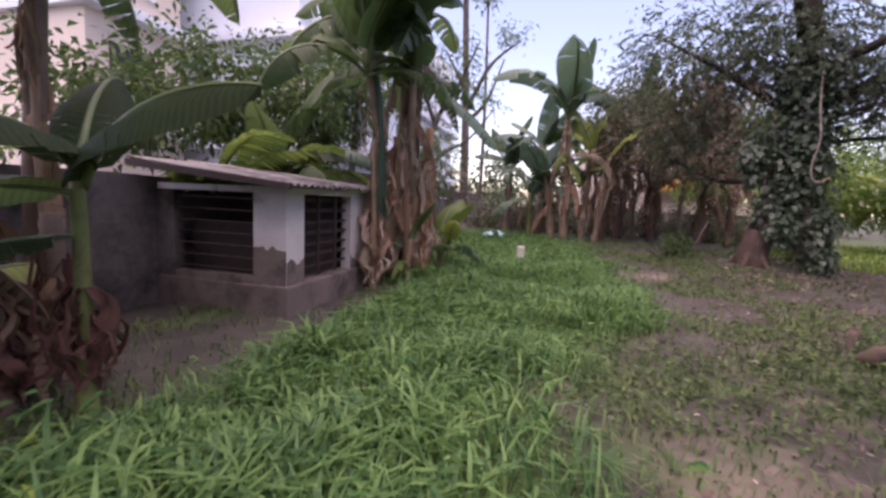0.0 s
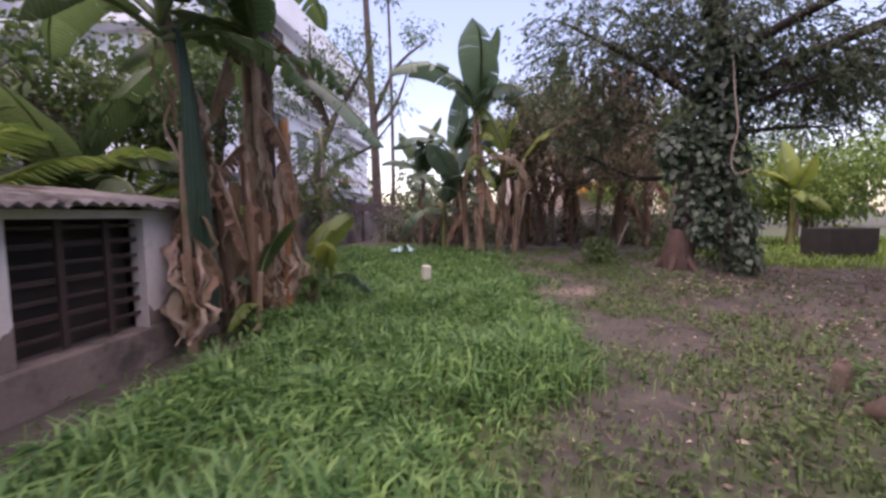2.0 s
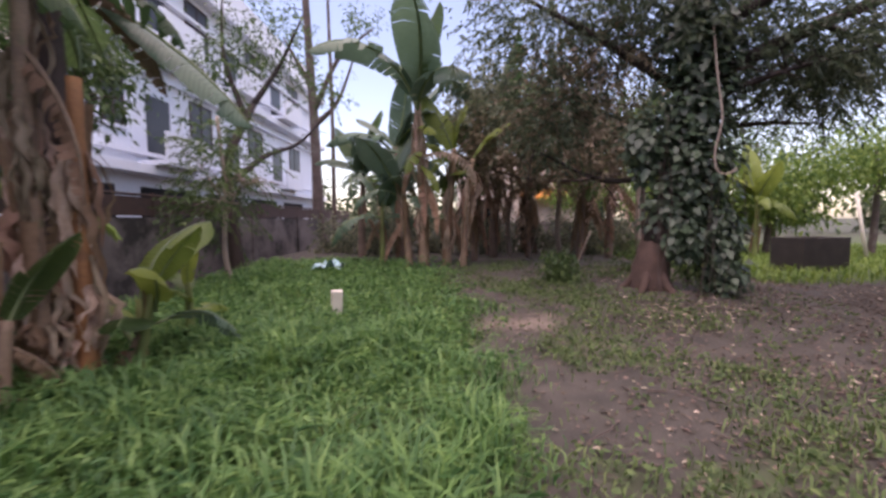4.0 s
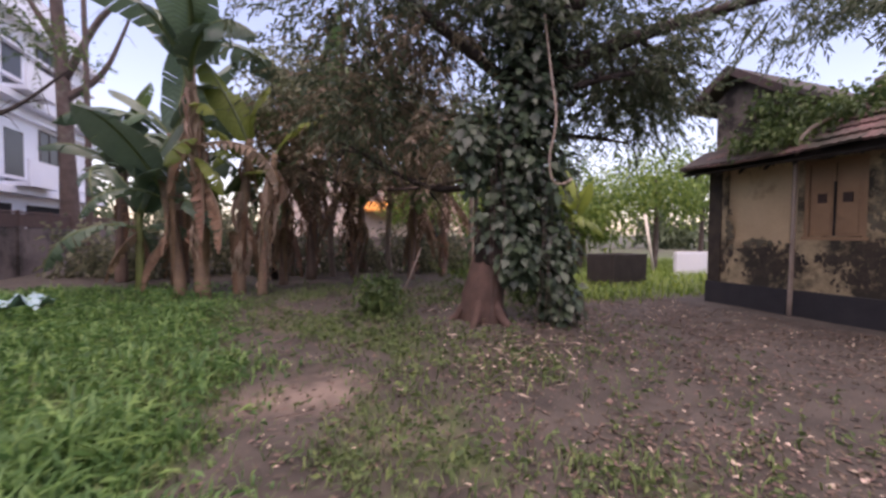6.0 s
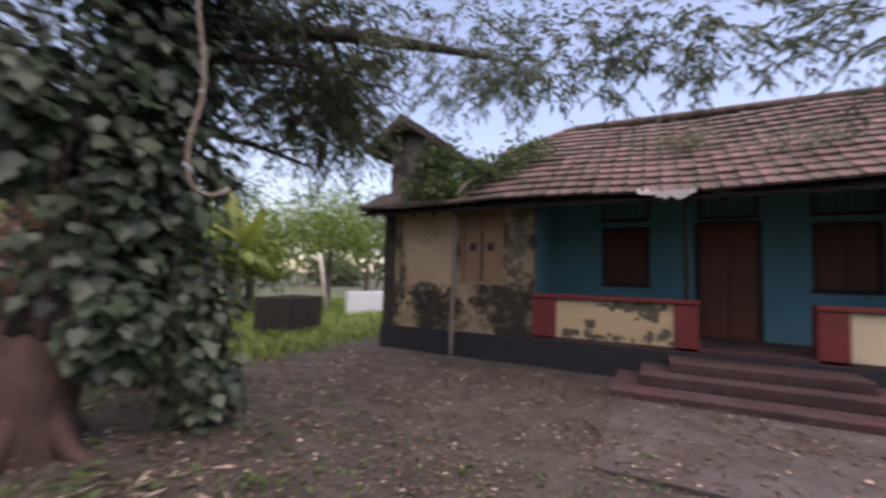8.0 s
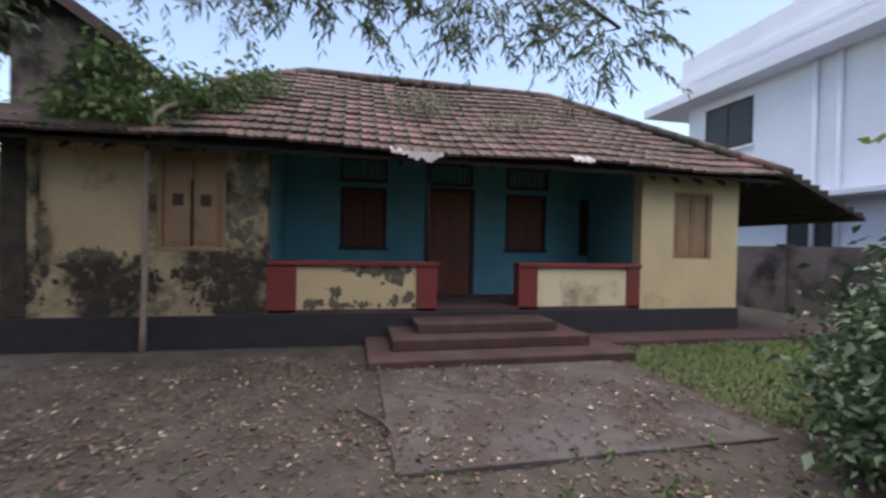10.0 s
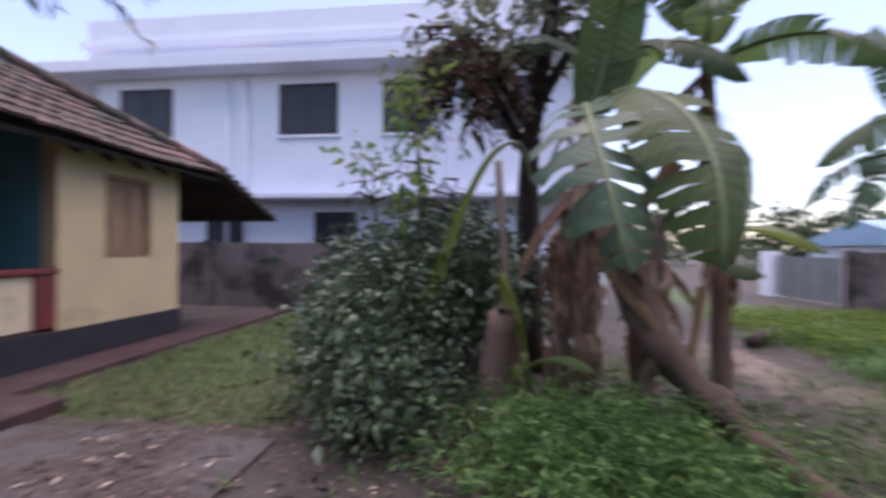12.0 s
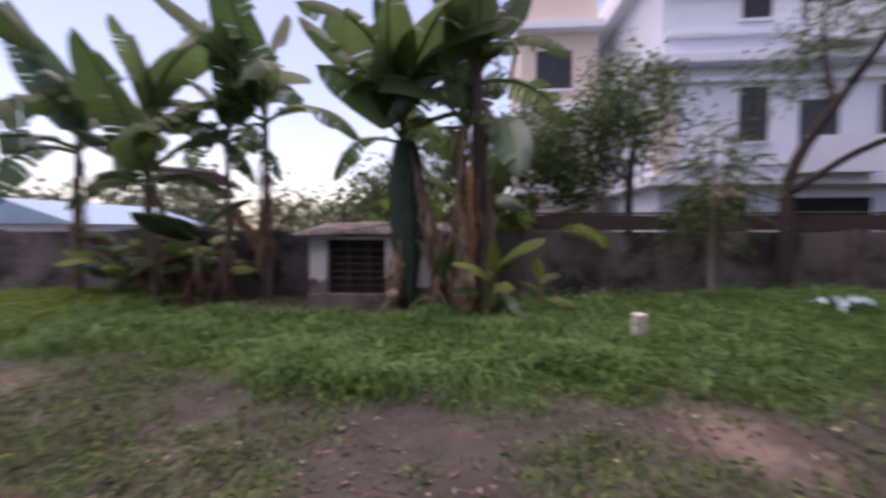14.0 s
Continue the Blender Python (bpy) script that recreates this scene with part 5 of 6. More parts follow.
banana(5.0, 14.9, 2.6, 0.09, 5, (0.2, 0.0), M_STEM_DARK, "green", 0.95, 6, 3, "banana plant with drooping dry leaves in the thicket", 40, old=0.9, rags=14, ragged="brown")
banana(-0.3, 14.0, 1.5, 0.08, 7, (0.0, 0.0), M_STEM_GREEN, "teal", 0.85, 2, 1, "low banana plant with blue-green leaves", 41, old=0.6)
# south group by the bush
s1 = banana(4.84, 3.1, 2.7, 0.085, 1, (-0.25, 0.1), M_STEM_DARK, "green", 0.95, 4, 5, "banana plant with a big torn leaf hanging forward", 24, spin=60, rags=14)
for data, at, az, e, rl, sc in ((banana_leaf("leaf", 1.6, 0.85, -28, 58, 0.85, M_BLEAF_TEAL, M_RIB, 51, 0.04, 24, 11, 0.3), (4.74, 3.75, 2.6), 76, 0, 12, 1.0), (banana_leaf("leaf", 1.7, 0.8, -24, 62, 0.3, M_BLEAF, M_RIB, 52, 0.04, 22, 14, 0.2), (4.32, 3.65, 2.72), 106, 0, -12, 1.05)):
    leaf_on(s1, data, at, az, e, rl, sc, label="big torn drooping leaf")
banana(4.4, 2.4, 3.6, 0.09, 3, (0.1, 0.2), M_STEM_DARK, "green", 0.9, 6, 5, "banana plant with dark dry stem", 25, spin=200, rags=16)
banana(3.95, 2.7, 1.9, 0.10, 3, (-0.2, -0.1), M_STEM_DARK, "yellow", 0.45, 5, 4, "short banana plant with brown leaves", 26, rags=16, low=0.5)
s2 = banana(3.03, 2.33, 3.9, 0.10, 6, (0.15, -0.1), M_STEM_DARK, "green", 1.0, 3, 3, "tall dark-stemmed banana plant beside the path", 27, spin=220, rags=12, ragged="brown")
leaf_on(s2, banana_leaf("leaf", 0.5, 0.36, 20, 60, 0.0, M_BLEAF, M_RIB, 53, 0.1, 10), (3.1, 2.5, 1.35), 100, 0, 0, 1.0, label="round broad leaf")
leaf_on(s2, banana_leaf("leaf", 0.9, 0.3, 10, 60, 0.0, M_BLEAF_YEL, M_RIB, 54, 0.1, 10), (2.95, 2.3, 1.75), 170, 0, 0, 1.0)
banana(5.05, 3.35, 0.7, 0.05, 4, (0.1, 0.1), M_STEM_GREEN, "yellow", 0.4, 1, 0, "young banana sucker in the weeds", 28)


M_STEM_BROWN = material("brown_fallen_stem", (0.155, 0.103, 0.078), (0.07, 0.049, 0.04), 7, 22, 0.9, 1.0)


def south_things():
    lg = thing("leaning_banana_trunk", 3.7, 4.2, 0, 0, "fallen brown banana trunk leaning into the clump", "trunk")
    put("trunk", Geo().tube(spline([(3.45, 4.5, 0.02), (3.85, 4.05, 0.4), (4.2, 3.6, 0.92), (4.45, 3.3, 1.75)], 16), [0.085 + 0.004 * k + 0.016 * math.sin(k * 2.3) for k in range(16)], 12, 0.35).data("trunk", M_STEM_BROWN, True), lg)
    for k in range(4):
        put("dry_sheath", SHEATHS[k], lg, here=world_of(lg).inverted() @ Matrix.Translation((4.0 + 0.15 * k, 3.85 - 0.18 * k, 0.5 + 0.33 * k)) @ pose(0, 0, 0, 30, -25, 90 * k) @ Matrix.Scale(0.8, 4))
    for x, y, h, r, lean in ((5.43, 3.36, 0.98, 0.13, -0.12), (5.2, 2.7, 0.8, 0.1, 0.05), (3.65, 4.98, 0.2, 0.06, 0.0)):
        st = thing("banana_stump", x, y, height(x, y), 0, "cut brown banana stump with a ragged top", "stump", "banana stumps")
        g = Geo().tube([(0, 0, -0.1), (lean * 0.2, 0, h * 0.25), (lean * 0.4, 0, h * 0.5), (lean * 0.7, 0, h * 0.8), (lean, 0, h), (lean * 1.05, 0.01, h + 0.05), (lean, 0, h - 0.03)], [r * 1.25, r * 1.1, r, r * 0.97, r * 0.95, r * 0.72, r * 0.4], 14, 0.16)
        put("stump", g.data("stump", M_STEM_DARK, True), st, here=Matrix.Identity(4))
    po = thing("pale_stake", 5.3, 2.95, 0, 0, "thin pale wooden pole beside the bush", "pole")
    put("pole", Geo().tube(spline([(5.2, 2.95, -0.1), (5.28, 2.97, 1.2), (5.36, 3.0, 2.35)], 8), [0.035] * 8, 8, 0.1).data("pole", M_BARK_PALE, True), po)
    hl = thing("hanging_leaf_strip", 6.0, 2.6, 1.0, 0, "pale green folded banana leaf hanging by the bush", "leaf")
    v = []
    for k in range(12):
        u = k / 11
        c = Vector((5.3 + 0.68 * u ** 0.75, 3.1, 2.48 - 1.41 * u ** 1.15))
        w = 0.035 + 0.05 * u ** 3
        v += [c + Vector((-w, 0.02, 0)), c + Vector((0, -0.02, 0)), c + Vector((w, 0.02, 0.0))]
    put("stalk", Geo().tube(spline([(5.05, 2.9, 2.2), (5.15, 3.0, 2.5), (5.3, 3.1, 2.48)], 8), [0.016] * 8, 6).data("stalk", M_RIB, True), hl)
    put("strip", mesh("strip", v, [(3 * k + q, 3 * k + q + 1, 3 * k + 4 + q, 3 * k + 3 + q) for k in range(11) for q in (0, 1)], M_BLEAF_YEL, True), hl)


south_things()


# ---- trees ----
def tree(name, x, y, label, category="tree", group=""):
    return thing(name, x, y, height(x, y), 0, label, category, group)


def ivy_tree():
    t = tree("ivy_covered_tree", 4.75, 10.2, "large old tree with ivy-covered trunk and spreading limbs")
    limb(t, [(4.70, 10.2, -0.1), (4.72, 10.2, 0.5), (4.85, 10.2, 1.1)], 0.31, 0.26, M_BARK_RED, "trunk_base", 14, 8, 0.12)
    for a, l in ((0.3, 0.8), (1.5, 0.7), (2.9, 0.9), (4.0, 0.8), (5.1, 0.9)):
        limb(t, [(4.72 + 0.15 * math.cos(a), 10.2 + 0.15 * math.sin(a), 0.6), (4.72 + 0.4 * math.cos(a), 10.2 + 0.4 * math.sin(a), 0.28), (4.72 + l * math.cos(a), 10.2 + l * math.sin(a), 0.05)], 0.09, 0.02, M_BARK_RED, "root", 7, 8)
    limb(t, [(4.83, 10.2, 1.0), (5.05, 10.2, 2.0), (5.25, 10.2, 3.4), (5.3, 10.2, 5.0), (5.0, 10.4, 7.5)], 0.28, 0.12, M_BARK_DARK, "trunk", 12)
    L = [[(5.25, 10.2, 3.5), (7, 9.9, 4.3), (9.2, 9.4, 5.1), (11.5, 9.0, 5.9)], [(5.2, 10.3, 2.7), (6.6, 10.9, 3.05), (8.3, 11.3, 3.15)], [(5.2, 10.2, 3.4), (4, 10.6, 4.4), (2.6, 11, 5.4)],
         [(5.3, 10.2, 4.2), (6.8, 9.0, 4.9), (8.2, 7.2, 5.0), (8.9, 5.2, 4.7), (9.1, 4.0, 4.3)], [(5.1, 10.2, 5), (4.2, 8.8, 6), (3.6, 7.4, 6.6)], [(5, 10.2, 2.2), (4.2, 10.9, 2.1), (3.0, 11.2, 2.7)],
         [(5.3, 10.1, 3.2), (6.2, 9.6, 3.5), (7.6, 9.9, 3.9)], [(7, 9.9, 4.3), (8.2, 10.6, 4.4), (9.4, 11, 4.2)]]
    for p, r in zip(L, (0.13, 0.07, 0.10, 0.09, 0.09, 0.07, 0.06, 0.05)):
        limb(t, p, r, r * 0.25, M_BARK_DARK, "limb")
    twiglets(t, L, 170, 0.7, M_BARK_DARK)
    dense = [(5.2, 10.3, 5.2, 1.7, 1.4, 1.3, 5), (3.3, 11.0, 4.9, 1.7, 1.3, 1.2, 4), (6.9, 10.1, 4.1, 1.2, 0.9, 0.75, 4), (3.4, 11.2, 3.2, 1.0, 0.7, 0.7, 1.5), (7.6, 10.9, 3.7, 1.1, 0.7, 0.5, 1.8), (9.0, 11.4, 4.1, 1.0, 0.7, 0.6, 1.6)]
    sparse = [(9.2, 9.2, 4.9, 1.6, 1.1, 0.6, 3), (9.0, 7.6, 4.5, 0.8, 1.3, 0.6, 3), (8.9, 5.9, 4.35, 0.7, 1.1, 0.55, 2.2), (8.9, 4.5, 4.1, 0.7, 0.8, 0.6, 2), (11.3, 9.2, 5.7, 1.2, 0.8, 0.5, 1.2), (6.6, 8.6, 5.4, 1.3, 1.3, 0.5, 1.5), (4.2, 8.6, 6.1, 1.3, 1.1, 0.6, 1.5)]
    foliage("crown", t, join(twigs(dense, 1150, 8, 0.55, 0.12, 0.036), clumped(dense, 260, 16, 0.13, 0.05, 0.2), twigs(sparse, 620, 8, 0.5, 0.12, 0.032)), M_CANOPY)
    foliage("withered_creeper", t, join(twigs([(3.5, 11.4, 3.5, 1.0, 0.5, 0.5, 2), (4.4, 10.9, 2.9, 0.5, 0.4, 0.6, 1), (4.3, 10.6, 4.2, 0.6, 0.5, 0.6, 1)], 260, 7, 0.5, 0.12, 0.04, 0.9), clumped([(3.6, 11.3, 4.2, 1.0, 0.5, 0.5, 1)], 50, 12, 0.13, 0.06, 0.2)), M_OLIVE, "greyish-brown withered creeper")
    # ivy up the trunk, thick to one side, trailing to the ground
    iv = [(5.05, 10.15, 1.6, 0.55, 0.45, 0.6, 2), (5.3, 10.1, 2.4, 0.75, 0.55, 0.8, 4), (5.4, 10.1, 3.4, 0.75, 0.55, 0.9, 4), (5.3, 10.1, 4.4, 0.7, 0.55, 0.8, 3), (5.65, 10.0, 1.2, 0.4, 0.35, 0.7, 2), (5.75, 9.95, 0.55, 0.3, 0.3, 0.4, 1.4), (5.1, 9.85, 1.1, 0.35, 0.2, 0.35, 1.2), (4.55, 10.1, 2.6, 0.4, 0.4, 0.6, 1.5)]
    P, d = in_blobs(iv, 7000)
    D = d * 0.5 + np.array([0, -0.3, -0.8]) + RN.normal(size=P.shape) * 0.35
    s = RN.uniform(0.5, 1.35, len(P))
    foliage("ivy", t, cards(P, D, 0.128 * s, 0.108 * s, 0.12, 0.1, flat=d + np.array([0, -0.4, 0.3])), M_IVY, "dark glossy ivy over the trunk")
    g = Geo()
    g.tube(spline([(5.3, 9.7, 4.2), (5.2, 9.4, 3.4), (5.22, 9.3, 2.8), (5.14, 9.3, 2.35), (5.17, 9.29, 2.08), (5.3, 9.28, 2.03), (5.45, 9.3, 2.1)], 26), 0.014, 7)
    put("hanging_vine", g.data("hanging_vine", M_BARK_PALE, True), t, "pale bare vine looping off the trunk")
    g = Geo()
    for k in range(9):
        x = R.uniform(4.6, 5.9)
        z = R.uniform(0.8, 2.0)
        g.tube(spline([(x, 9.75, z + 1.2), (x + R.uniform(-0.1, 0.1), 9.7, z), (x + R.uniform(-0.2, 0.2), 9.65, 0.15)], 8), 0.004, 4)
    put("aerial_root", g.data("aerial_root", M_BARK, True), t)


ivy_tree()


def simple_tree(name, x, y, trunk, limbs, blobs, n, mat, bark, label, L=0.16, W=0.07, per=18, spread=0.2, r=0.12, tw=0):
    t = tree(name, x, y, label)
    limb(t, trunk, r, r * 0.5, bark, "trunk", 10)
    for p in limbs:
        limb(t, p, r * 0.5, r * 0.12, bark, "limb", 7)
    if limbs:
        twiglets(t, limbs, 24, 0.6, bark)
    vf = clumped(blobs, n, per, L, W, spread)
    if tw:
        vf = join(vf, twigs(blobs, tw, 9, 0.55, 0.10, 0.03))
    foliage("crown", t, vf, mat)
    return t


simple_tree("feathery_sapling", -2.85, 11.3, [(-2.75, 11.3, 0), (-2.9, 11.3, 0.8), (-2.85, 11.3, 2.0), (-2.95, 11.3, 3.4)], [[(-2.88, 11.3, 1.5), (-2.4, 11.1, 2.2)], [(-2.88, 11.3, 1.8), (-3.5, 11.5, 2.6)]], [(-2.9, 11.3, 2.6, 0.75, 0.7, 1.1, 3), (-3.1, 11.2, 1.6, 0.6, 0.5, 0.4, 1)], 60, M_MIDGREEN, M_BARK_PALE, "slim sapling with feathery green leaves", 0.11, 0.03, 10, 0.15, 0.06, 170)
simple_tree("curved_tree", -3.6, 13.2, [(-3.6, 13.1, 0), (-3.7, 13.2, 1.2), (-3.9, 13.4, 2.8), (-3.6, 14.2, 4.4)], [[(-3.8, 13.3, 2.3), (-3.4, 14.3, 3.1), (-2.8, 15.4, 3.7), (-2.0, 16.2, 5.0)], [(-3.6, 14.2, 4.4), (-3.0, 14.6, 5.6), (-2.4, 14.8, 7.0)], [(-3.7, 14.0, 4.0), (-4.3, 14.2, 5.6), (-4.4, 14.4, 7.2)]],
            [(-3.4, 14.6, 6.2, 1.4, 1.2, 1.0, 3), (-4.4, 13.6, 5.2, 0.9, 0.9, 0.8, 1.5), (-2.4, 15.8, 5.4, 0.9, 0.8, 0.7, 1)], 170, M_MIDGREEN, M_BARK_DARK, "crooked dark tree with sparse leaves", 0.13, 0.05, 12, 0.22, 0.17, 60)
simple_tree("shed_side_tree", -1.95, 6.95, [(-1.95, 6.95, -0.1), (-1.95, 6.92, 2.0), (-1.9, 6.85, 4.2), (-2.0, 6.9, 7.0)], [[(-1.8, 6.7, 4.0), (-2.6, 7.4, 5.2)], [(-1.8, 6.7, 4.8), (-1.2, 6.0, 6.0)]], [(-2.0, 6.8, 6.8, 1.4, 1.3, 1.0, 1)], 130, M_THICKET, M_BARK, "thick grey-brown tree trunk among the bananas", r=0.15)
simple_tree("leafy_tree_behind_shed", -5.6, 7.0, [(-5.6, 7.0, 0), (-5.5, 7.0, 2.0), (-5.5, 7.1, 3.6)], [[(-5.5, 7, 2), (-4.9, 6.6, 3.0)]], [(-5.6, 6.4, 3.2, 1.2, 1.6, 1.0, 3), (-5.4, 8.6, 3.6, 1.1, 1.4, 1.2, 3), (-5.6, 4.6, 2.6, 0.9, 1.2, 0.7, 1.5)], 520, M_MIDGREEN, M_BARK, "leafy green tree behind the shed", 0.15, 0.07, 16, 0.2)
simple_tree("leafy_tree_by_wall", -5.2, 10.6, [(-5.2, 10.6, 0), (-5.0, 10.5, 2.2), (-4.9, 10.6, 4.2)], [[(-5, 10.5, 2.4), (-4.4, 10.0, 3.4)]], [(-5.0, 10.4, 4.4, 1.1, 1.3, 1.5, 3), (-5.2, 9.4, 2.7, 0.7, 0.9, 0.7, 1)], 330, M_MIDGREEN, M_BARK, "leafy tree over the compound wall", 0.14, 0.06, 16, 0.2)
simple_tree("tall_palm_trunk_tree", -4.3, 21, [(-4.1, 21, 0), (-4.2, 21, 5), (-4.5, 21, 12)], [[(-4.2, 21, 6), (-3.0, 20.6, 8), (-1.6, 20.4, 9.0)], [(-4.2, 21, 5.4), (-3.2, 21, 6.4), (-2.4, 21, 8.4)], [(-4.3, 21, 7), (-5.4, 21, 9)]], [(-2.0, 20.4, 9.3, 1.0, 0.8, 0.4, 1), (-4.6, 21, 12, 1.6, 1.4, 0.9, 2)], 60, M_MIDGREEN, M_BARK, "tall bare-limbed tree at the end of the yard", r=0.26)
simple_tree("slim_pole_tree", -2.9, 19, [(-2.9, 19, 0), (-2.9, 19, 6), (-3.0, 19, 11)], [], [(-3.0, 19, 10.6, 0.8, 0.8, 0.7, 1)], 30, M_MIDGREEN, M_BARK, "slim grey pole-like tree", r=0.09)
simple_tree("dark_tree_by_clump", 4.95, 1.6, [(4.9, 1.6, 0), (4.95, 1.6, 1.8), (4.9, 1.7, 3.2), (4.6, 1.8, 5.0)], [[(4.9, 1.6, 2.6), (5.5, 1.8, 3.6), (5.9, 2.2, 4.1)], [(4.85, 1.7, 3.3), (4.2, 2.0, 4.4)]], [(4.7, 1.9, 4.8, 1.2, 1.0, 0.8, 3), (5.7, 2.3, 3.6, 0.5, 0.5, 0.5, 1)], 120, M_THICKET, M_BARK_DARK, "dark thick-trunked tree behind the banana clump", r=0.17)


for k, (x, y, h) in enumerate(((-7.0, 0.8, 2.4), (-6.4, 2.6, 2.2), (-7.5, -2.2, 2.6))):
    simple_tree("dry_shrub_tree", x, y, [(x, y, -0.1), (x + 0.1, y, h * 0.5), (x, y + 0.1, h)], [[(x, y, h * 0.4), (x + 0.4, y + 0.5, h * 0.8), (x + 0.5, y + 0.9, h)], [(x, y, h * 0.5), (x - 0.1, y - 0.6, h * 0.9), (x, y - 1.0, h * 1.1)]], [(x, y, h, 0.9, 1.2, 0.6, 1)], 34, M_THICKET, M_BARK, "sparse dry shrub beyond the compound wall", 0.14, 0.06, 9, 0.2, 0.06)
simple_tree("round_green_tree", -10.5, 3.9, [(-10.5, 3.9, -0.1), (-10.5, 3.9, 1.0), (-10.4, 4.0, 2.0)], [], [(-10.5, 3.9, 2.1, 1.0, 1.3, 0.75, 2), (-10.4, 5.1, 2.4, 0.8, 0.8, 0.6, 1)], 260, M_BRIGHT, M_BARK, "small round bright green tree beyond the wall", 0.15, 0.08, 14, 0.18, 0.08)


def dead_spray():
    """Dead brown leaves still on their twigs, hung in the dark tree beside the clump."""
    t = tree("dead_spray", 5.75, 2.35, "dead brown leaf spray caught in the dark tree", "branch")
    foliage("leaves", t, twigs([(5.75, 2.4, 3.45, 0.42, 0.3, 0.4, 2), (5.45, 2.2, 3.7, 0.4, 0.3, 0.3, 1)], 90, 6, 0.4, 0.12, 0.05, 1.1), M_RAG_RED)
    limb(t, [(4.92, 1.68, 2.9), (5.4, 2.1, 3.6), (5.75, 2.4, 3.9), (6.1, 2.7, 3.8)], 0.035, 0.012, M_BARK_DARK, "stem", 6)


dead_spray()


def thicket():
    """Thin trunks at the north edge, each its own tree, and the tangle round them."""
    for k, (x, y, h, m) in enumerate(((3.27, 16.0, 4.5, M_BARK_PALE), (4.65, 15.6, 4.2, M_BARK_PALE), (2.3, 16.6, 4.8, M_BARK_PALE), (5.3, 15.9, 4.6, M_BARK_PALE), (5.55, 16.3, 4.2, M_BARK), (6.9, 15.4, 4.4, M_BARK_PALE), (1.9, 15.7, 4.0, M_BARK_DARK), (3.9, 17.2, 5.0, M_BARK_DARK), (2.8, 17.6, 5.0, M_BARK_DARK), (6.1, 17.4, 5.0, M_BARK_DARK), (7.6, 16.6, 4.6, M_BARK))):
        t = tree("thin_tree", x, y, "thin pale trunk at the edge of the thicket" if m is M_BARK_PALE else "thin dark trunk in the thicket", "tree", "thicket trunks")
        z = height(x, y)
        limb(t, [(x, y, z - 0.1), (x - 0.08, y, 1.2), (x + R.uniform(-0.3, 0.1), y, h * 0.6), (x + R.uniform(-0.5, 0.3), y, h)], 0.085, 0.05, m, "trunk", 8)
        foliage("crown", t, clumped([(x, y, h + 0.2, 1.1, 0.9, 0.9, 3), (x, y - 0.3, h - 0.8, 0.9, 0.7, 0.5, 1.4), (x, y - 0.5, h - 1.5, 0.7, 0.5, 0.3, 0.4)], 56, 16, 0.16, 0.06, 0.22), M_THICKET)
    hd = tagged(new("undergrowth"), "dark tangled undergrowth along the yard's north edge", "undergrowth", kind="stuff")
    hd.empty_display_size = 0.1
    b = [(x, 17.4 + 0.5 * math.sin(x * 2), 0.8, 0.9, 0.7, 0.75, 1) for x in np.arange(-2.5, 9.5, 0.9)] + [(0, 18.5, 1.8, 1.5, 0.8, 0.8, 1)]
    foliage("leaves", hd, clumped(b, 900, 14, 0.17, 0.07, 0.2), M_THICKET, kind="stuff")
    cr = tree("withered_creeper", 3.2, 14.4, "brownish withered creeper draped between the trees", "creeper")
    foliage("leaves", cr, join(twigs([(2.6, 14.0, 3.0, 1.0, 0.5, 0.45, 2), (4.2, 14.1, 2.9, 1.1, 0.5, 0.5, 2), (5.2, 13.6, 3.0, 0.6, 0.4, 0.4, 1)], 320, 7, 0.5, 0.13, 0.045, 0.9), clumped([(2.2, 14.2, 3.6, 1.0, 0.5, 0.5, 1), (4.0, 14.2, 3.5, 1.3, 0.5, 0.5, 1)], 60, 12, 0.15, 0.06, 0.2)), M_OLIVE)
    foliage("mound_leaves", cr, join(clumped([(2.5, 14.5, 4.7, 1.1, 0.7, 1.0, 3), (4.2, 14.6, 4.9, 1.3, 0.7, 1.1, 3), (3.3, 14.3, 3.9, 1.3, 0.5, 0.5, 2)], 200, 13, 0.15, 0.07, 0.2), twigs([(2.6, 14.0, 4.0, 1.0, 0.4, 0.5, 1), (4.4, 14.0, 4.1, 1.1, 0.4, 0.5, 1)], 130, 7, 0.6, 0.12, 0.045, 1.0)), M_THICKET, "grey-green creeper mound over the trees")
    foliage("hanging_leaves", cr, twigs([(2.4, 15.2, 2.4, 0.8, 0.4, 0.4, 1), (3.9, 15.1, 2.3, 0.9, 0.4, 0.4, 1), (5.6, 15.0, 2.4, 0.8, 0.4, 0.4, 1)], 60, 7, 0.6, 0.13, 0.045, 1.5), M_RAG, "dry pale leaves hanging between the trunks")
    limb(cr, [(1.9, 14.3, 3.0), (3.2, 14.1, 2.5), (4.4, 13.6, 2.35), (5.0, 10.9, 2.3)], 0.05, 0.03, M_BARK, "stem")
    for x, y, blobs in ((5.3, 12.4, [(5.6, 12.6, 0.55, 0.6, 0.5, 0.4, 1)]), (3.4, 11.2, [(3.5, 11.2, 0.5, 0.3, 0.3, 0.25, 1)]), (6.2, 11.6, [(6.3, 11.6, 0.5, 0.5, 0.4, 0.4, 1)])):
        t = tree("small_shrub", x, y, "small dull green shrub near the ivy tree", "shrub", "small shrubs")
        foliage("leaves", t, clumped(blobs, 70, 12, 0.10, 0.04, 0.1), M_MIDGREEN)
    for x0, y0, x1, y1, h in ((4.25, 13.0, 4.75, 13.2, 1.15), (3.6, 15.0, 3.95, 15.1, 1.4)):
        t = thing("leaning_stick", x0, y0, height(x0, y0), 0, "thin bare stick leaning in the ground", "stick", "leaning sticks")
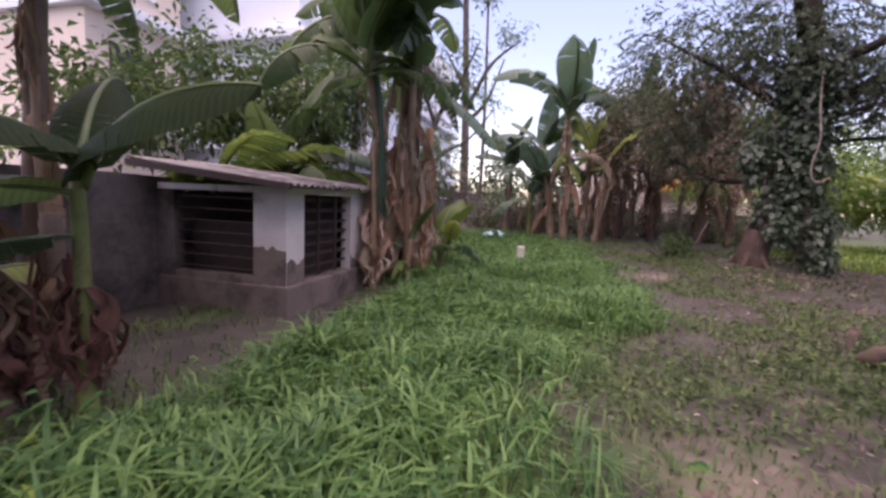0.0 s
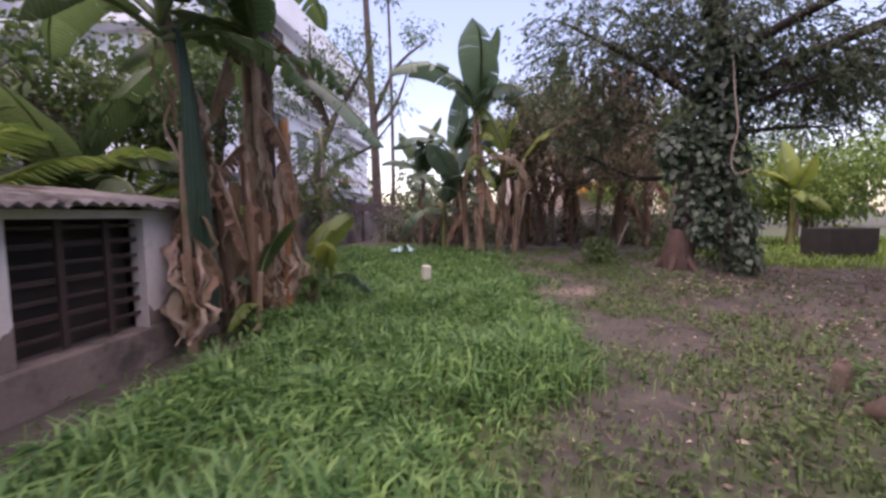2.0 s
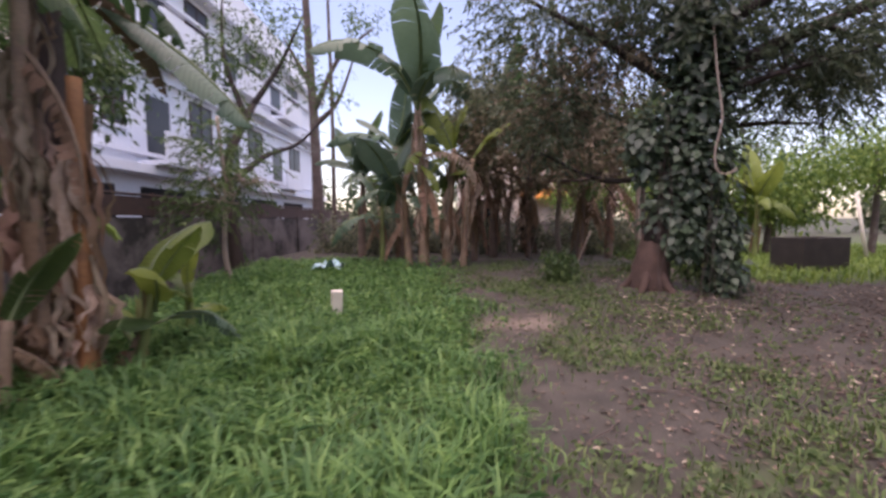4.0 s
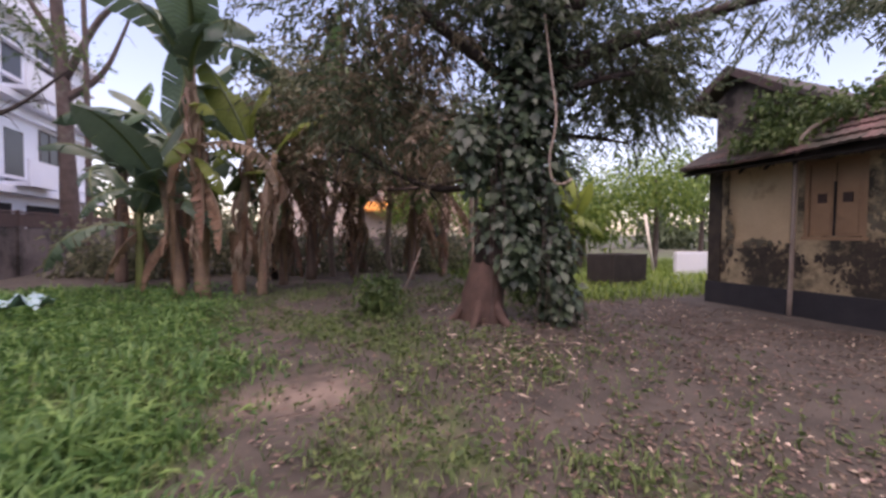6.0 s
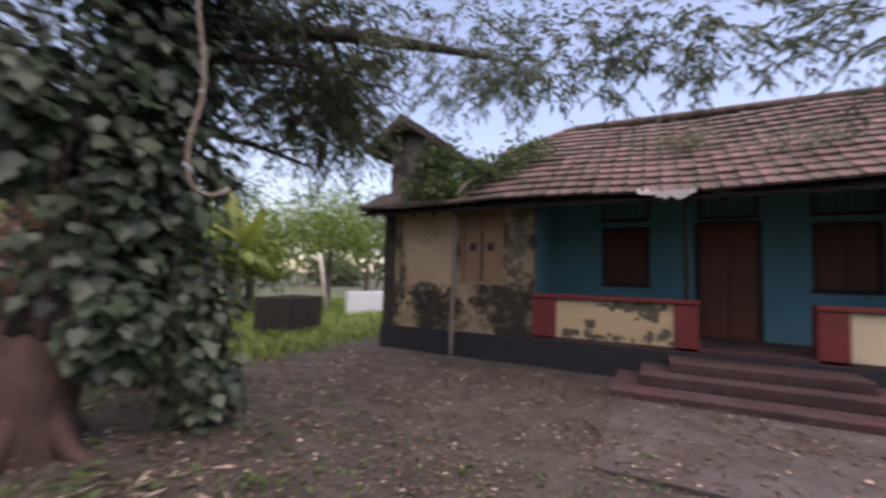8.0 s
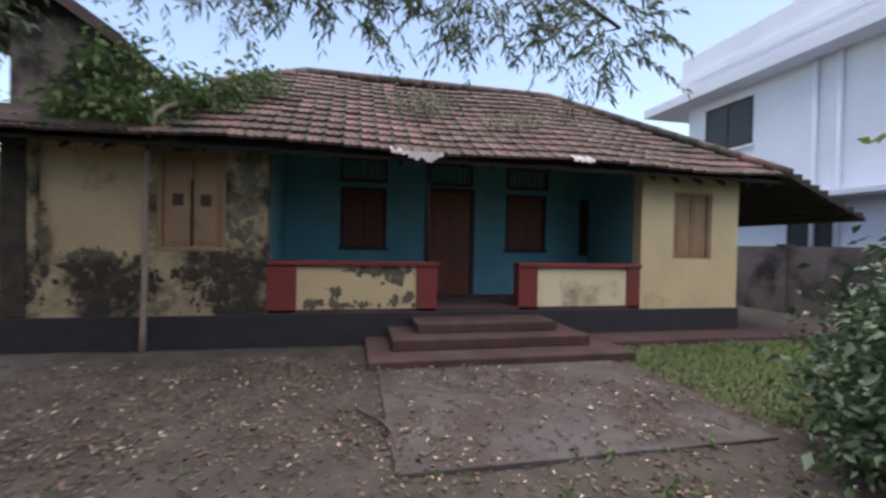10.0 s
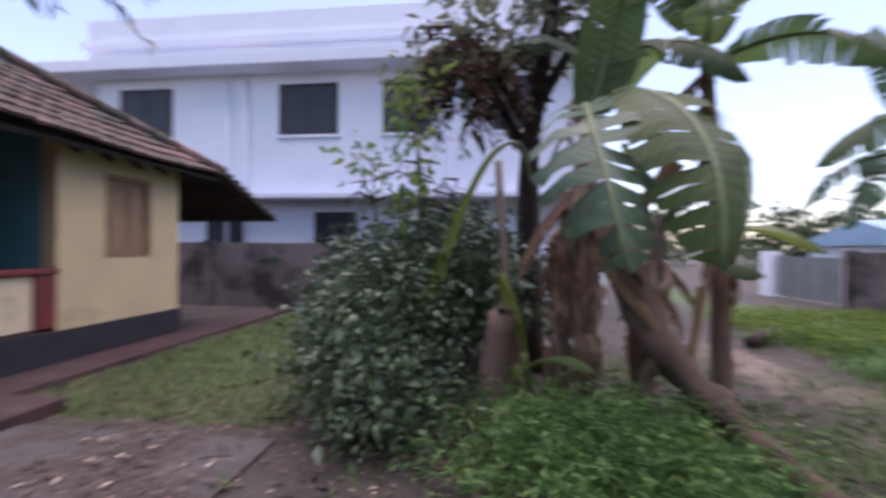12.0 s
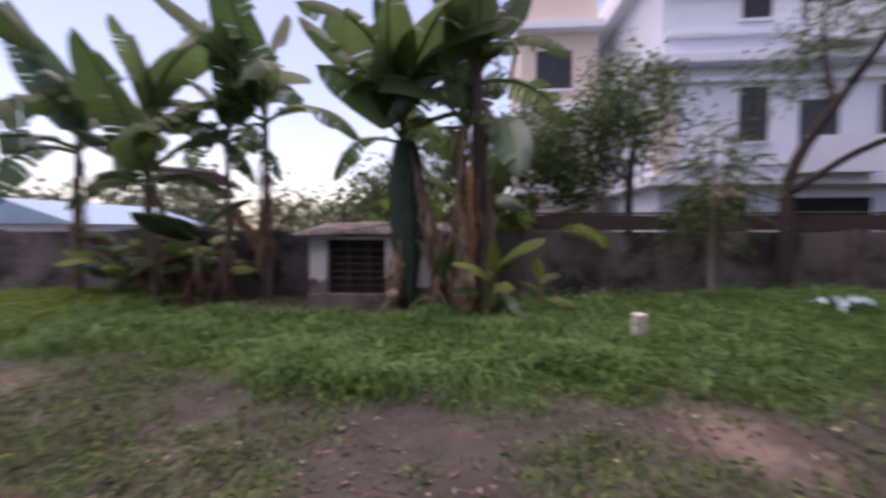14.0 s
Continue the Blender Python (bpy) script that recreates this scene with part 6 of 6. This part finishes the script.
        put("stick", Geo().tube([(x0, y0, 0.1), (x1, y1, h)], [0.02, 0.012], 6, 0.1).data("stick", M_BARK_PALE, True), t)


thicket()


def bush():
    t = tree("glossy_bush", 6.45, 3.1, "dense dark bush with small glossy leaves", "shrub")
    b = [(6.45, 3.2, 0.75, 0.85, 0.75, 0.7, 5), (6.3, 2.7, 1.35, 0.85, 0.6, 0.5, 3), (6.25, 3.7, 0.4, 0.65, 0.5, 0.42, 3), (6.9, 2.8, 0.7, 0.55, 0.6, 0.6, 2), (5.9, 2.5, 1.2, 0.5, 0.5, 0.8, 2)]
    foliage("leaves", t, join(clumped(b, 620, 14, 0.07, 0.042, 0.10, 0.15), clumped(b, 140, 12, 0.10, 0.058, 0.15, 0.2)), M_BUSH)
    st = [[(6.3, 3.0, 0.1), (6.2, 2.9, 1.2), (6.1, 2.9, 2.2), (6.25, 3.0, 3.0)], [(6.4, 3.0, 0.1), (6.55, 2.8, 1.3), (6.6, 2.9, 2.4)], [(6.2, 2.9, 0.1), (5.9, 2.8, 1.3), (5.75, 2.9, 2.2)]]
    for p in st:
        limb(t, p, 0.025, 0.008, M_BARK_DARK, "stem", 6)
    twiglets(t, st, 30, 0.45, M_BARK_DARK)
    foliage("upper_leaves", t, clumped([(6.2, 2.95, 2.3, 0.35, 0.3, 0.5, 3), (6.75, 2.9, 2.35, 0.35, 0.2, 0.15, 1), (6.25, 3.0, 3.0, 0.3, 0.25, 0.25, 1.4)], 36, 9, 0.12, 0.06, 0.1, 0.2), M_BRIGHT, "sparse yellow-green upper leaves")
    h = tree("dark_hedge", 5.5, 0.8, "dark leafy hedge behind the bush", "shrub")
    foliage("leaves", h, clumped([(6.4, 1.2, 0.9, 1.2, 0.8, 0.9, 2), (5.2, 0.9, 0.9, 0.8, 0.7, 0.8, 1), (5.65, 2.0, 1.25, 0.6, 0.55, 0.75, 1.6), (6.0, 1.7, 1.5, 0.6, 0.4, 0.5, 1)], 640, 13, 0.12, 0.06, 0.17), M_BUSH)


bush()


def broad_shrubs():
    """Low plants with broad yellow-green leaves by the west wall."""
    d = [banana_leaf("leaf", 1.0, 0.42, 62, 85, 0.0, M_BLEAF_YEL, M_RIB, 61, 0.3, 12), banana_leaf("leaf", 0.85, 0.42, 44, 80, 0.0, M_BLEAF, M_RIB, 62, 0.3, 12)]
    for k, (x, y, n) in enumerate(((-3.0, 0.35, 7), (-2.8, -0.6, 8), (-3.2, 1.0, 7), (-2.3, -0.3, 6), (-1.45, 7.1, 3))):
        t = tree("broad_leaved_plant", x, y, "low plant with broad yellow-green leaves", "shrub", "broad-leaved plants")
        for q in range(n):
            put("leaf", d[q % 2], t, here=Matrix.Translation((0, 0, 0.15 + 0.13 * q)) @ pose(0, 0, 0, 0, R.uniform(-25, 20), q * 137 + k * 40) @ Matrix.Scale(R.uniform(0.9, 1.5), 4))
        put("stalk", Geo().tube([(0, 0, -0.05), (0.02, 0, 0.7), (0, 0.03, 0.25 + 0.11 * n)], [0.03, 0.025, 0.012], 7).data("stalk", M_STEM_GREEN, True), t, here=Matrix.Identity(4))


broad_shrubs()


def frond(L, n, ll, mat):
    """A palm frond along +x: a thick arched rib with leaflets to both sides."""
    P, D = [], []
    pts = []
    for i in range(n + 1):
        u = i / n
        pts.append(Vector((L * u * (1 - 0.15 * u * u), 0, L * (0.95 * u - 0.75 * u * u))))
    for i in range(2, n):
        for s in (1, -1):
            for j in (0, 0.5):
                P.append(pts[i].lerp(pts[i + 1], j))
                D.append((0.5, s * 0.9, -0.1 + 0.2 * R.random()))
    v, f = cards(np.array([tuple(p) for p in P]), np.array(D), ll * np.sin(np.linspace(0.5, 2.7, len(P))), 0.045, 0.1, 0.35, flat=np.tile([0.0, 0.0, 1.0], (len(P), 1)))
    return pts, v, f


def palms():
    for x, y, z, n, L, spin in ((-4.9, 5.4, 1.2, 9, 2.4, 20), (-5.0, 8.0, 1.4, 8, 2.2, 0)):
        t = tree("young_palm", x, y, "young palm with arching yellow-green fronds", "palm", "young palms")
        pts, v, f = frond(L, 20, 0.5, M_BRIGHT)
        leaf = mesh("frond_leaflets", v, f, M_BRIGHT)
        rib = Geo().tube(pts, [0.045 * (1.1 - k / 21) for k in range(21)], 6).data("frond", M_BLEAF_YEL, True)
        put("trunk", Geo().tube([(0, 0, -0.1), (0, 0, z + 0.2)], [0.12, 0.1], 10, 0.08).data("trunk", M_STEM, True), t, here=Matrix.Identity(4))
        for k in range(n):
            fr = put("frond", rib, t, here=Matrix.Translation((0, 0, z)) @ pose(0, 0, 0, 0, R.uniform(-20, 25), spin + 360 / n * k + R.uniform(-15, 15)) @ Matrix.Scale(R.uniform(0.85, 1.1), 4))
            put("fringe", leaf, fr, here=Matrix.Identity(4), kind="stuff")


palms()


def north_yard():
    """The sunlit plot beyond the house's north end."""
    for k, (x, y, h, w, m) in enumerate(((10.5, 20, 2.8, 1.8, M_BRIGHT), (13.5, 19.5, 2.6, 1.7, M_BRIGHT), (16.5, 18.5, 3.8, 2.0, M_BRIGHT), (12, 25, 4.8, 2.8, M_BRIGHT), (17, 25, 5.2, 3.0, M_MIDGREEN), (8.5, 24, 3.5, 2.0, M_BRIGHT), (21, 20, 4.5, 2.5, M_MIDGREEN))):
        t = tree("garden_tree", x, y, "light green garden tree beyond the house", "tree", "garden trees")
        limb(t, [(x, y, -0.1), (x + 0.1, y, h * 0.5), (x, y, h)], 0.13, 0.06, M_BARK, "trunk")
        foliage("crown", t, clumped([(x, y, h, w, w, w * 0.7, 3), (x + w * 0.5, y - 0.4, h - w * 0.5, w * 0.7, w * 0.7, w * 0.4, 1), (x - w * 0.6, y, h - w * 0.4, w * 0.6, w * 0.6, w * 0.4, 1)], 280, 14, 0.2, 0.09, 0.25), m)
    banana(12.2, 18.2, 2.2, 0.1, 8, (0, 0), M_STEM_GREEN, "yellow", 1.0, 1, 1, "yellow-green banana plant beyond the house", 31)
    banana(14.6, 20.6, 2.6, 0.1, 8, (0, 0), M_STEM_GREEN, "yellow", 1.0, 1, 1, "yellow-green banana plant beyond the house", 32)
    w = thing("water_tank", 11.1, 14.7, 0, 12, "low dark cement tank in the grass", "tank")
    put("wall", Geo().box(-0.75, -0.45, -0.1, 0.75, -0.33, 0.9, 0.01).box(-0.75, 0.33, -0.1, 0.75, 0.45, 0.9, 0.01).box(-0.75, -0.33, -0.1, -0.63, 0.33, 0.9, 0.01).box(0.63, -0.33, -0.1, 0.75, 0.33, 0.9, 0.01).data("wall", M_TANK), w, here=Matrix.Identity(4))
    put("floor", Geo().box(-0.63, -0.33, -0.1, 0.63, 0.33, 0.1).data("floor", M_DARK), w, here=Matrix.Identity(4))
    f = thing("white_garden_wall", 15.1, 16.6, 0, -20, "low white garden wall in the distance", "wall")
    put("wall", Geo().box(0.3, -0.1, -0.2, 1.9, 0.1, 0.85, 0.02).data("wall", M_WHITE), f, here=Matrix.Identity(4))
    p = thing("leaning_white_pole", 14.6, 16.9, 0, 0, "leaning white pole by the garden wall", "pole")
    put("pole", Geo().tube([(14.75, 16.8, -0.1), (14.45, 17.0, 2.2)], 0.05, 8).data("pole", M_STAKE, True), p)
    v = tree("roof_creeper", 10.6, 9.6, "leafy creeper sprawling over the north end of the roof", "creeper")
    v.location.z = 0.0
    foliage("leaves", v, clumped([(11.3, 9.6, 3.65, 0.7, 0.8, 0.28, 3), (11.9, 8.9, 4.1, 0.5, 0.5, 0.3, 1), (10.6, 10.4, 3.2, 0.3, 0.8, 0.2, 1.6), (10.9, 10.4, 3.9, 0.3, 0.6, 0.4, 1)], 240, 13, 0.12, 0.06, 0.12), M_MIDGREEN)
    limb(v, [(10.66, 9.98, -0.05), (10.6, 9.93, 1.0), (10.64, 9.95, 2.2), (10.5, 9.8, 3.1), (11.0, 9.6, 3.5)], 0.04, 0.03, M_BARK_PALE, "stem", 8)
    foliage("roof_moss", v, clumped([(11.9, 6.1, 4.05, 0.5, 0.8, 0.12, 2), (11.4, 4.4, 3.7, 0.4, 0.6, 0.12, 1)], 60, 12, 0.09, 0.04, 0.12), M_THICKET, kind="stuff")


north_yard()


def far_woods():
    w = tagged(new("far_woods"), "belt of distant trees round the plots", "woods", kind="stuff")
    blobs = []
    for k in range(64):
        a = 2 * math.pi * k / 64 + R.uniform(-0.04, 0.04)
        d = R.uniform(34, 52)
        h = R.uniform(1.8, 3.6)
        blobs.append((4 + d * math.cos(a), 7 + d * math.sin(a), h, 3.2, 3.2, h, 1))
    foliage("leaves", w, clumped(blobs, 3600, 10, 0.75, 0.38, 0.7), M_FAR, kind="stuff")


far_woods()


# ---- grass, weeds and litter ----
def blades(P, Hh, W, bend):
    """Curved blades of grass: five corners each."""
    N = len(P)
    a = RN.uniform(0, 2 * math.pi, N)
    d = np.stack([np.cos(a), np.sin(a), np.zeros(N)], 1)
    s = np.stack([-np.sin(a), np.cos(a), np.zeros(N)], 1)
    Hh, W, bend = Hh[:, None], np.broadcast_to(W, N)[:, None], np.broadcast_to(bend, N)[:, None]
    up = np.array([0, 0, 1.0])
    m = P + up * Hh * 0.6 + d * Hh * bend * 0.35
    tip = P + up * Hh * (1.0 - 0.45 * bend) + d * Hh * bend * 1.05
    v = np.stack([P - s * W * 0.35, P + s * W * 0.35, m - s * W * 0.5, m + s * W * 0.5, tip], 1).reshape(-1, 3)
    b = np.arange(N)[:, None] * 5
    return v, np.concatenate([b + [0, 1, 3], b + [0, 3, 2], b + [2, 3, 4]], 1).reshape(-1, 3)


def scatter(n, x0, x1, y0, y1, weight):
    """n places where a random number is under weight(x, y)."""
    out = []
    while len(out) < n:
        x, y = R.uniform(x0, x1), R.uniform(y0, y1)
        if R.random() < weight(x, y):
            out.append((x, y, height(x, y)))
    return np.array(out)


def tufted(x, y):
    return 0.25 + 0.75 * sstep(-0.25, 0.35, noise.noise((x * 1.1, y * 1.1, 8)))


def tall(P):
    """Patches of taller and lower grass."""
    return np.array([0.75 + 0.75 * noise.noise((x * 0.9, y * 0.9, 60)) + 0.35 * noise.noise((x * 3, y * 3, 61)) for x, y, z in P]).clip(0.35, 1.5)


def cover():
    P = scatter(32000, -3.4, 3.2, -1.0, 8.5, lambda x, y: lush(x, y) ** 1.3 * tufted(x, y))
    th = np.array([0.35 + 0.65 * lush(x, y) for x, y, z in P])
    near = blades(P, RN.uniform(0.13, 0.50, len(P)) * th * tall(P), RN.uniform(0.010, 0.028, len(P)) * th, RN.uniform(0.3, 1.1, len(P)))
    P = scatter(16000, -3.8, 3.2, 7.5, 15.5, lambda x, y: lush(x, y) ** 1.2 * (0.3 + 0.7 * tufted(x, y)))
    th = np.array([0.35 + 0.65 * lush(x, y) for x, y, z in P])
    far = blades(P, RN.uniform(0.10, 0.34, len(P)) * th * tall(P), RN.uniform(0.014, 0.03, len(P)), RN.uniform(0.3, 1.0, len(P)))
    tagged(foliage("lush_grass", None, join(near, far), M_GRASS, "thick bright green grass with broad curved blades", "stuff"), category="grass")
    P = scatter(60000, -3.4, 10.2, -3.0, 15.5, lambda x, y: max(1.0 * dull(x, y) * (0.35 + 0.65 * tufted(x, y)), 0.30 * lush(x, y), 0.03 * (x < 6.8)))
    tagged(foliage("short_grass", None, blades(P, RN.uniform(0.03, 0.13, len(P)), RN.uniform(0.006, 0.016, len(P)), RN.uniform(0.3, 1.2, len(P))), M_GRASS_DIM, "short dull grass on the bare earth", "stuff"), category="grass")
    C = scatter(1500, 0.5, 7.5, 2.5, 12.5, lambda x, y: dull(x, y) * 0.7 + 0.05)
    Pz = np.repeat(C, 6, 0) + np.stack([RN.normal(size=len(C) * 6) * 0.04, RN.normal(size=len(C) * 6) * 0.04, RN.uniform(0.01, 0.09, len(C) * 6)], 1)
    tagged(foliage("yard_weeds", None, cards(Pz, RN.normal(size=Pz.shape) * [1, 1, 0.3] + [0, 0, 0.2], RN.uniform(0.04, 0.09, len(Pz)), RN.uniform(0.015, 0.04, len(Pz)), 0.2, 0.2), M_GRASS_DIM, "low weeds dotted over the yard", "stuff"), category="weeds")
    P = scatter(15000, 7, 22, 11.8, 24, lambda x, y: sstep(11.8, 13, y))
    tagged(foliage("yard_grass", None, blades(P, RN.uniform(0.1, 0.36, len(P)), RN.uniform(0.015, 0.04, len(P)), RN.uniform(0.3, 1.0, len(P))), M_GRASS_YEL, "bright grass of the plot beyond the house", "stuff"), category="grass")
    # soft yellow-green weeds by the path, and ferny weeds at the clump's foot
    C = scatter(1300, -3.2, 1.6, -3.5, 3.2, lambda x, y: sstep(1.1, 0.2, x) * sstep(-3.6, -2, y) * sstep(1.0, 0.0, y) * 0.8)
    Pw = np.repeat(C, 9, 0) + RN.normal(size=(len(C) * 9, 3)) * [0.07, 0.07, 0.0] + np.stack([np.zeros(len(C) * 9), np.zeros(len(C) * 9), RN.uniform(0.02, 0.3, len(C) * 9)], 1)
    Dw = RN.normal(size=Pw.shape) * [1, 1, 0.4] + [0, 0, 0.4]
    tagged(foliage("path_weeds", None, cards(Pw, Dw, RN.uniform(0.06, 0.13, len(Pw)), RN.uniform(0.02, 0.05, len(Pw)), 0.2, 0.3), M_GRASS_YEL, "soft yellow-green weeds beside the path", "stuff"), category="weeds")
    C = scatter(1000, 3.6, 6.3, 3.3, 5.4, lambda x, y: math.exp(-((x - 4.6) / 0.72) ** 2 - ((y - 4.15) / 0.55) ** 2))
    n = 12
    Pf = np.repeat(C, n, 0) + np.stack([RN.normal(size=len(C) * n) * 0.05, RN.normal(size=len(C) * n) * 0.05, RN.uniform(0.02, 0.62, len(C) * n) * np.repeat(RN.uniform(0.4, 1.0, len(C)), n)], 1)
    Df = RN.normal(size=Pf.shape) * [1, 1, 0.5] + [0, 0, 0.5]
    tagged(foliage("ferny_weeds", None, cards(Pf, Df, RN.uniform(0.05, 0.11, len(Pf)), RN.uniform(0.010, 0.024, len(Pf)), 0.2, 0.3), M_GRASS, "ferny green weeds at the foot of the clump", "stuff"), category="weeds")
    # broad-leaved weeds mixed into the lawn
    C = scatter(1200, -3.2, 2.4, 1.0, 13, lambda x, y: lush(x, y) * 0.7)
    n = 6
    Pb = np.repeat(C, n, 0) + np.stack([RN.normal(size=len(C) * n) * 0.05, RN.normal(size=len(C) * n) * 0.05, RN.uniform(0.06, 0.32, len(C) * n)], 1)
    Db = RN.normal(size=Pb.shape) * [1, 1, 0.3] + [0, 0, 0.3]
    tagged(foliage("lawn_weeds", None, cards(Pb, Db, RN.uniform(0.06, 0.14, len(Pb)), RN.uniform(0.014, 0.03, len(Pb)), 0.2, 0.35), M_GRASS, "broad-leaved weeds among the grass", "stuff"), category="weeds")

    def bare(x, y):
        return (1 - lush(x, y)) * (0.3 + 0.7 * sstep(-0.3, 0.3, noise.noise((x * 0.8, y * 0.8, 20))))

    for name, n, mat, lo, hi, lab in (("leaf_litter", 32000, M_LITTER, 0.018, 0.07, "brown dead leaves strewn over the earth"), ("pale_litter", 2400, M_LITTER_PALE, 0.015, 0.075, "scattered pale dry leaves and scraps")):
        P = scatter(n, 0.2, 10.2, 1.5, 13.5, lambda x, y: bare(x, y) * (0.25 + 0.75 * sstep(2.0, 4.5, x)) * (0.0 if x > 9.3 and 3.4 < y < 7.1 else 1.0))
        P[:, 2] += 0.012 + (P[:, 0] > 7.1) * (P[:, 0] < 9.35) * (P[:, 1] > 3.7) * (P[:, 1] < 6.95) * 0.035
        D = RN.normal(size=P.shape) * [1, 1, 0.12]
        flat = np.tile([0.0, 0.0, 1.0], (n, 1)) + RN.normal(size=(n, 3)) * 0.25
        s = RN.uniform(lo, hi, n)
        tagged(foliage(name, None, cards(P, D, s, s * RN.uniform(0.3, 0.6, n), 0.25, 0.0, flat=flat), mat, lab, "stuff"), category="leaf litter")
    P = scatter(150, 3.2, 6.2, 7.9, 9.9, lambda x, y: math.exp(-((x - 4.5) / 0.6) ** 2 - ((y - 9.0) / 0.45) ** 2))
    P[:, 2] += RN.uniform(0.01, 0.05, len(P))
    heap = cards(P, RN.normal(size=P.shape) * [1, 1, 0.2], RN.uniform(0.05, 0.17, len(P)), RN.uniform(0.01, 0.026, len(P)), 0.3, 0.0, flat=np.tile([0.0, 0.0, 1.0], (len(P), 1)) + RN.normal(size=(len(P), 3)) * 0.4)
    tagged(foliage("dry_leaf_heap", None, heap, M_LITTER_PALE, "heap of long pale dry leaves below the ivy tree", "stuff"), category="leaf litter")
    P = scatter(3000, 0.2, 9.4, 1.5, 13, lambda x, y: (1 - lush(x, y)) * 0.8)
    r = 0.006 + 0.03 * RN.random(len(P)) ** 4
    o = np.array([(1, 0, 0), (-0.5, 0.87, 0), (-0.5, -0.87, 0), (0, 0, 0.7), (0, 0, -0.3)])
    v = (P[:, None] + o * r[:, None, None] * RN.uniform(0.6, 1.4, (len(P), 5, 3)) + [0, 0, 0.004]).reshape(-1, 3)
    b = np.arange(len(P))[:, None] * 5
    tagged(put("earth_clods", mesh("earth_clods", v, np.concatenate([b + [0, 1, 3], b + [1, 2, 3], b + [2, 0, 3]], 1).reshape(-1, 3), M_LITTER)), "small clods and grit on the earth", "clods", kind="stuff")
    g = Geo()
    for _ in range(60):
        x, y = R.uniform(1.5, 9.5), R.uniform(4, 12.5)
        a, l = R.uniform(0, 6.28), R.uniform(0.1, 0.5)
        z = height(x, y) + 0.02
        g.tube([(x, y, z), (x + l * 0.5 * math.cos(a), y + l * 0.5 * math.sin(a), z + 0.02), (x + l * math.cos(a + 0.2), y + l * math.sin(a + 0.2), z)], R.uniform(0.003, 0.006), 4)
    tagged(put("fallen_twigs", g.data("fallen_twigs", M_BARK)), "thin fallen twigs on the earth", "twigs", kind="stuff")


cover()


def small_things():
    st = thing("marker_stone", -0.13, 8.97, height(-0.13, 8.97), 0, "short whitewashed marker stone in the grass", "stone")
    put("stone", Geo().box(-0.075, -0.075, -0.1, 0.075, 0.075, 0.38, 0.02).data("stone", M_STAKE), st, here=pose(0, 0, 0, 2, 3, 20))
    b = thing("blue_plastic_sheet", -1.2, 12.3, height(-1.2, 12.3), 0, "crumpled pale blue plastic sheet in the grass", "plastic sheet")
    v, n = [], 12
    for i in range(n):
        for j in range(n):
            x, y = (i / (n - 1) - 0.5) * 0.62, (j / (n - 1) - 0.5) * 0.5
            v.append((x, y, 0.16 + 0.3 * abs(noise.noise((x * 4, y * 4, 4))) + 0.12 * noise.noise((x * 11, y * 11, 1))))
    put("sheet", mesh("sheet", v, [(i * n + j, i * n + j + 1, (i + 1) * n + j + 1, (i + 1) * n + j) for i in range(n - 1) for j in range(n - 1)], M_SHEETBLUE, True), b, here=Matrix.Identity(4))
    for x, y, a, l in ((7.3, 6.9, 0.1, 1.0), (2.9, 9.8, 0.4, 0.6)):
        t = thing("fallen_branch", x, y, height(x, y), 0, "bare fallen branch on the earth", "branch", "fallen branches")
        put("branch", Geo().tube(spline([(0, 0, 0.02), (l * 0.5 * math.cos(a), l * 0.5 * math.sin(a), 0.05), (l * math.cos(a + 0.2), l * math.sin(a + 0.2), 0.02)], 8), [0.02 - 0.0015 * k for k in range(8)], 6, 0.1).data("branch", M_BARK, True), t, here=Matrix.Identity(4))
    lg = thing("fallen_log", 0.9, -0.6, 0, 0, "dark fallen log beside the path", "log")
    put("log", Geo().tube(spline([(0.4, -0.9, 0.1), (0.9, -0.5, 0.14), (1.4, 0.0, 0.1)], 8), [0.1] * 8, 9, 0.1).data("log", M_BARK_DARK, True), lg)


M_SHEETBLUE = material("pale_blue_plastic", (0.35, 0.55, 0.62), (0.28, 0.46, 0.54), 6, 40, 0.4, 0.2)
small_things()
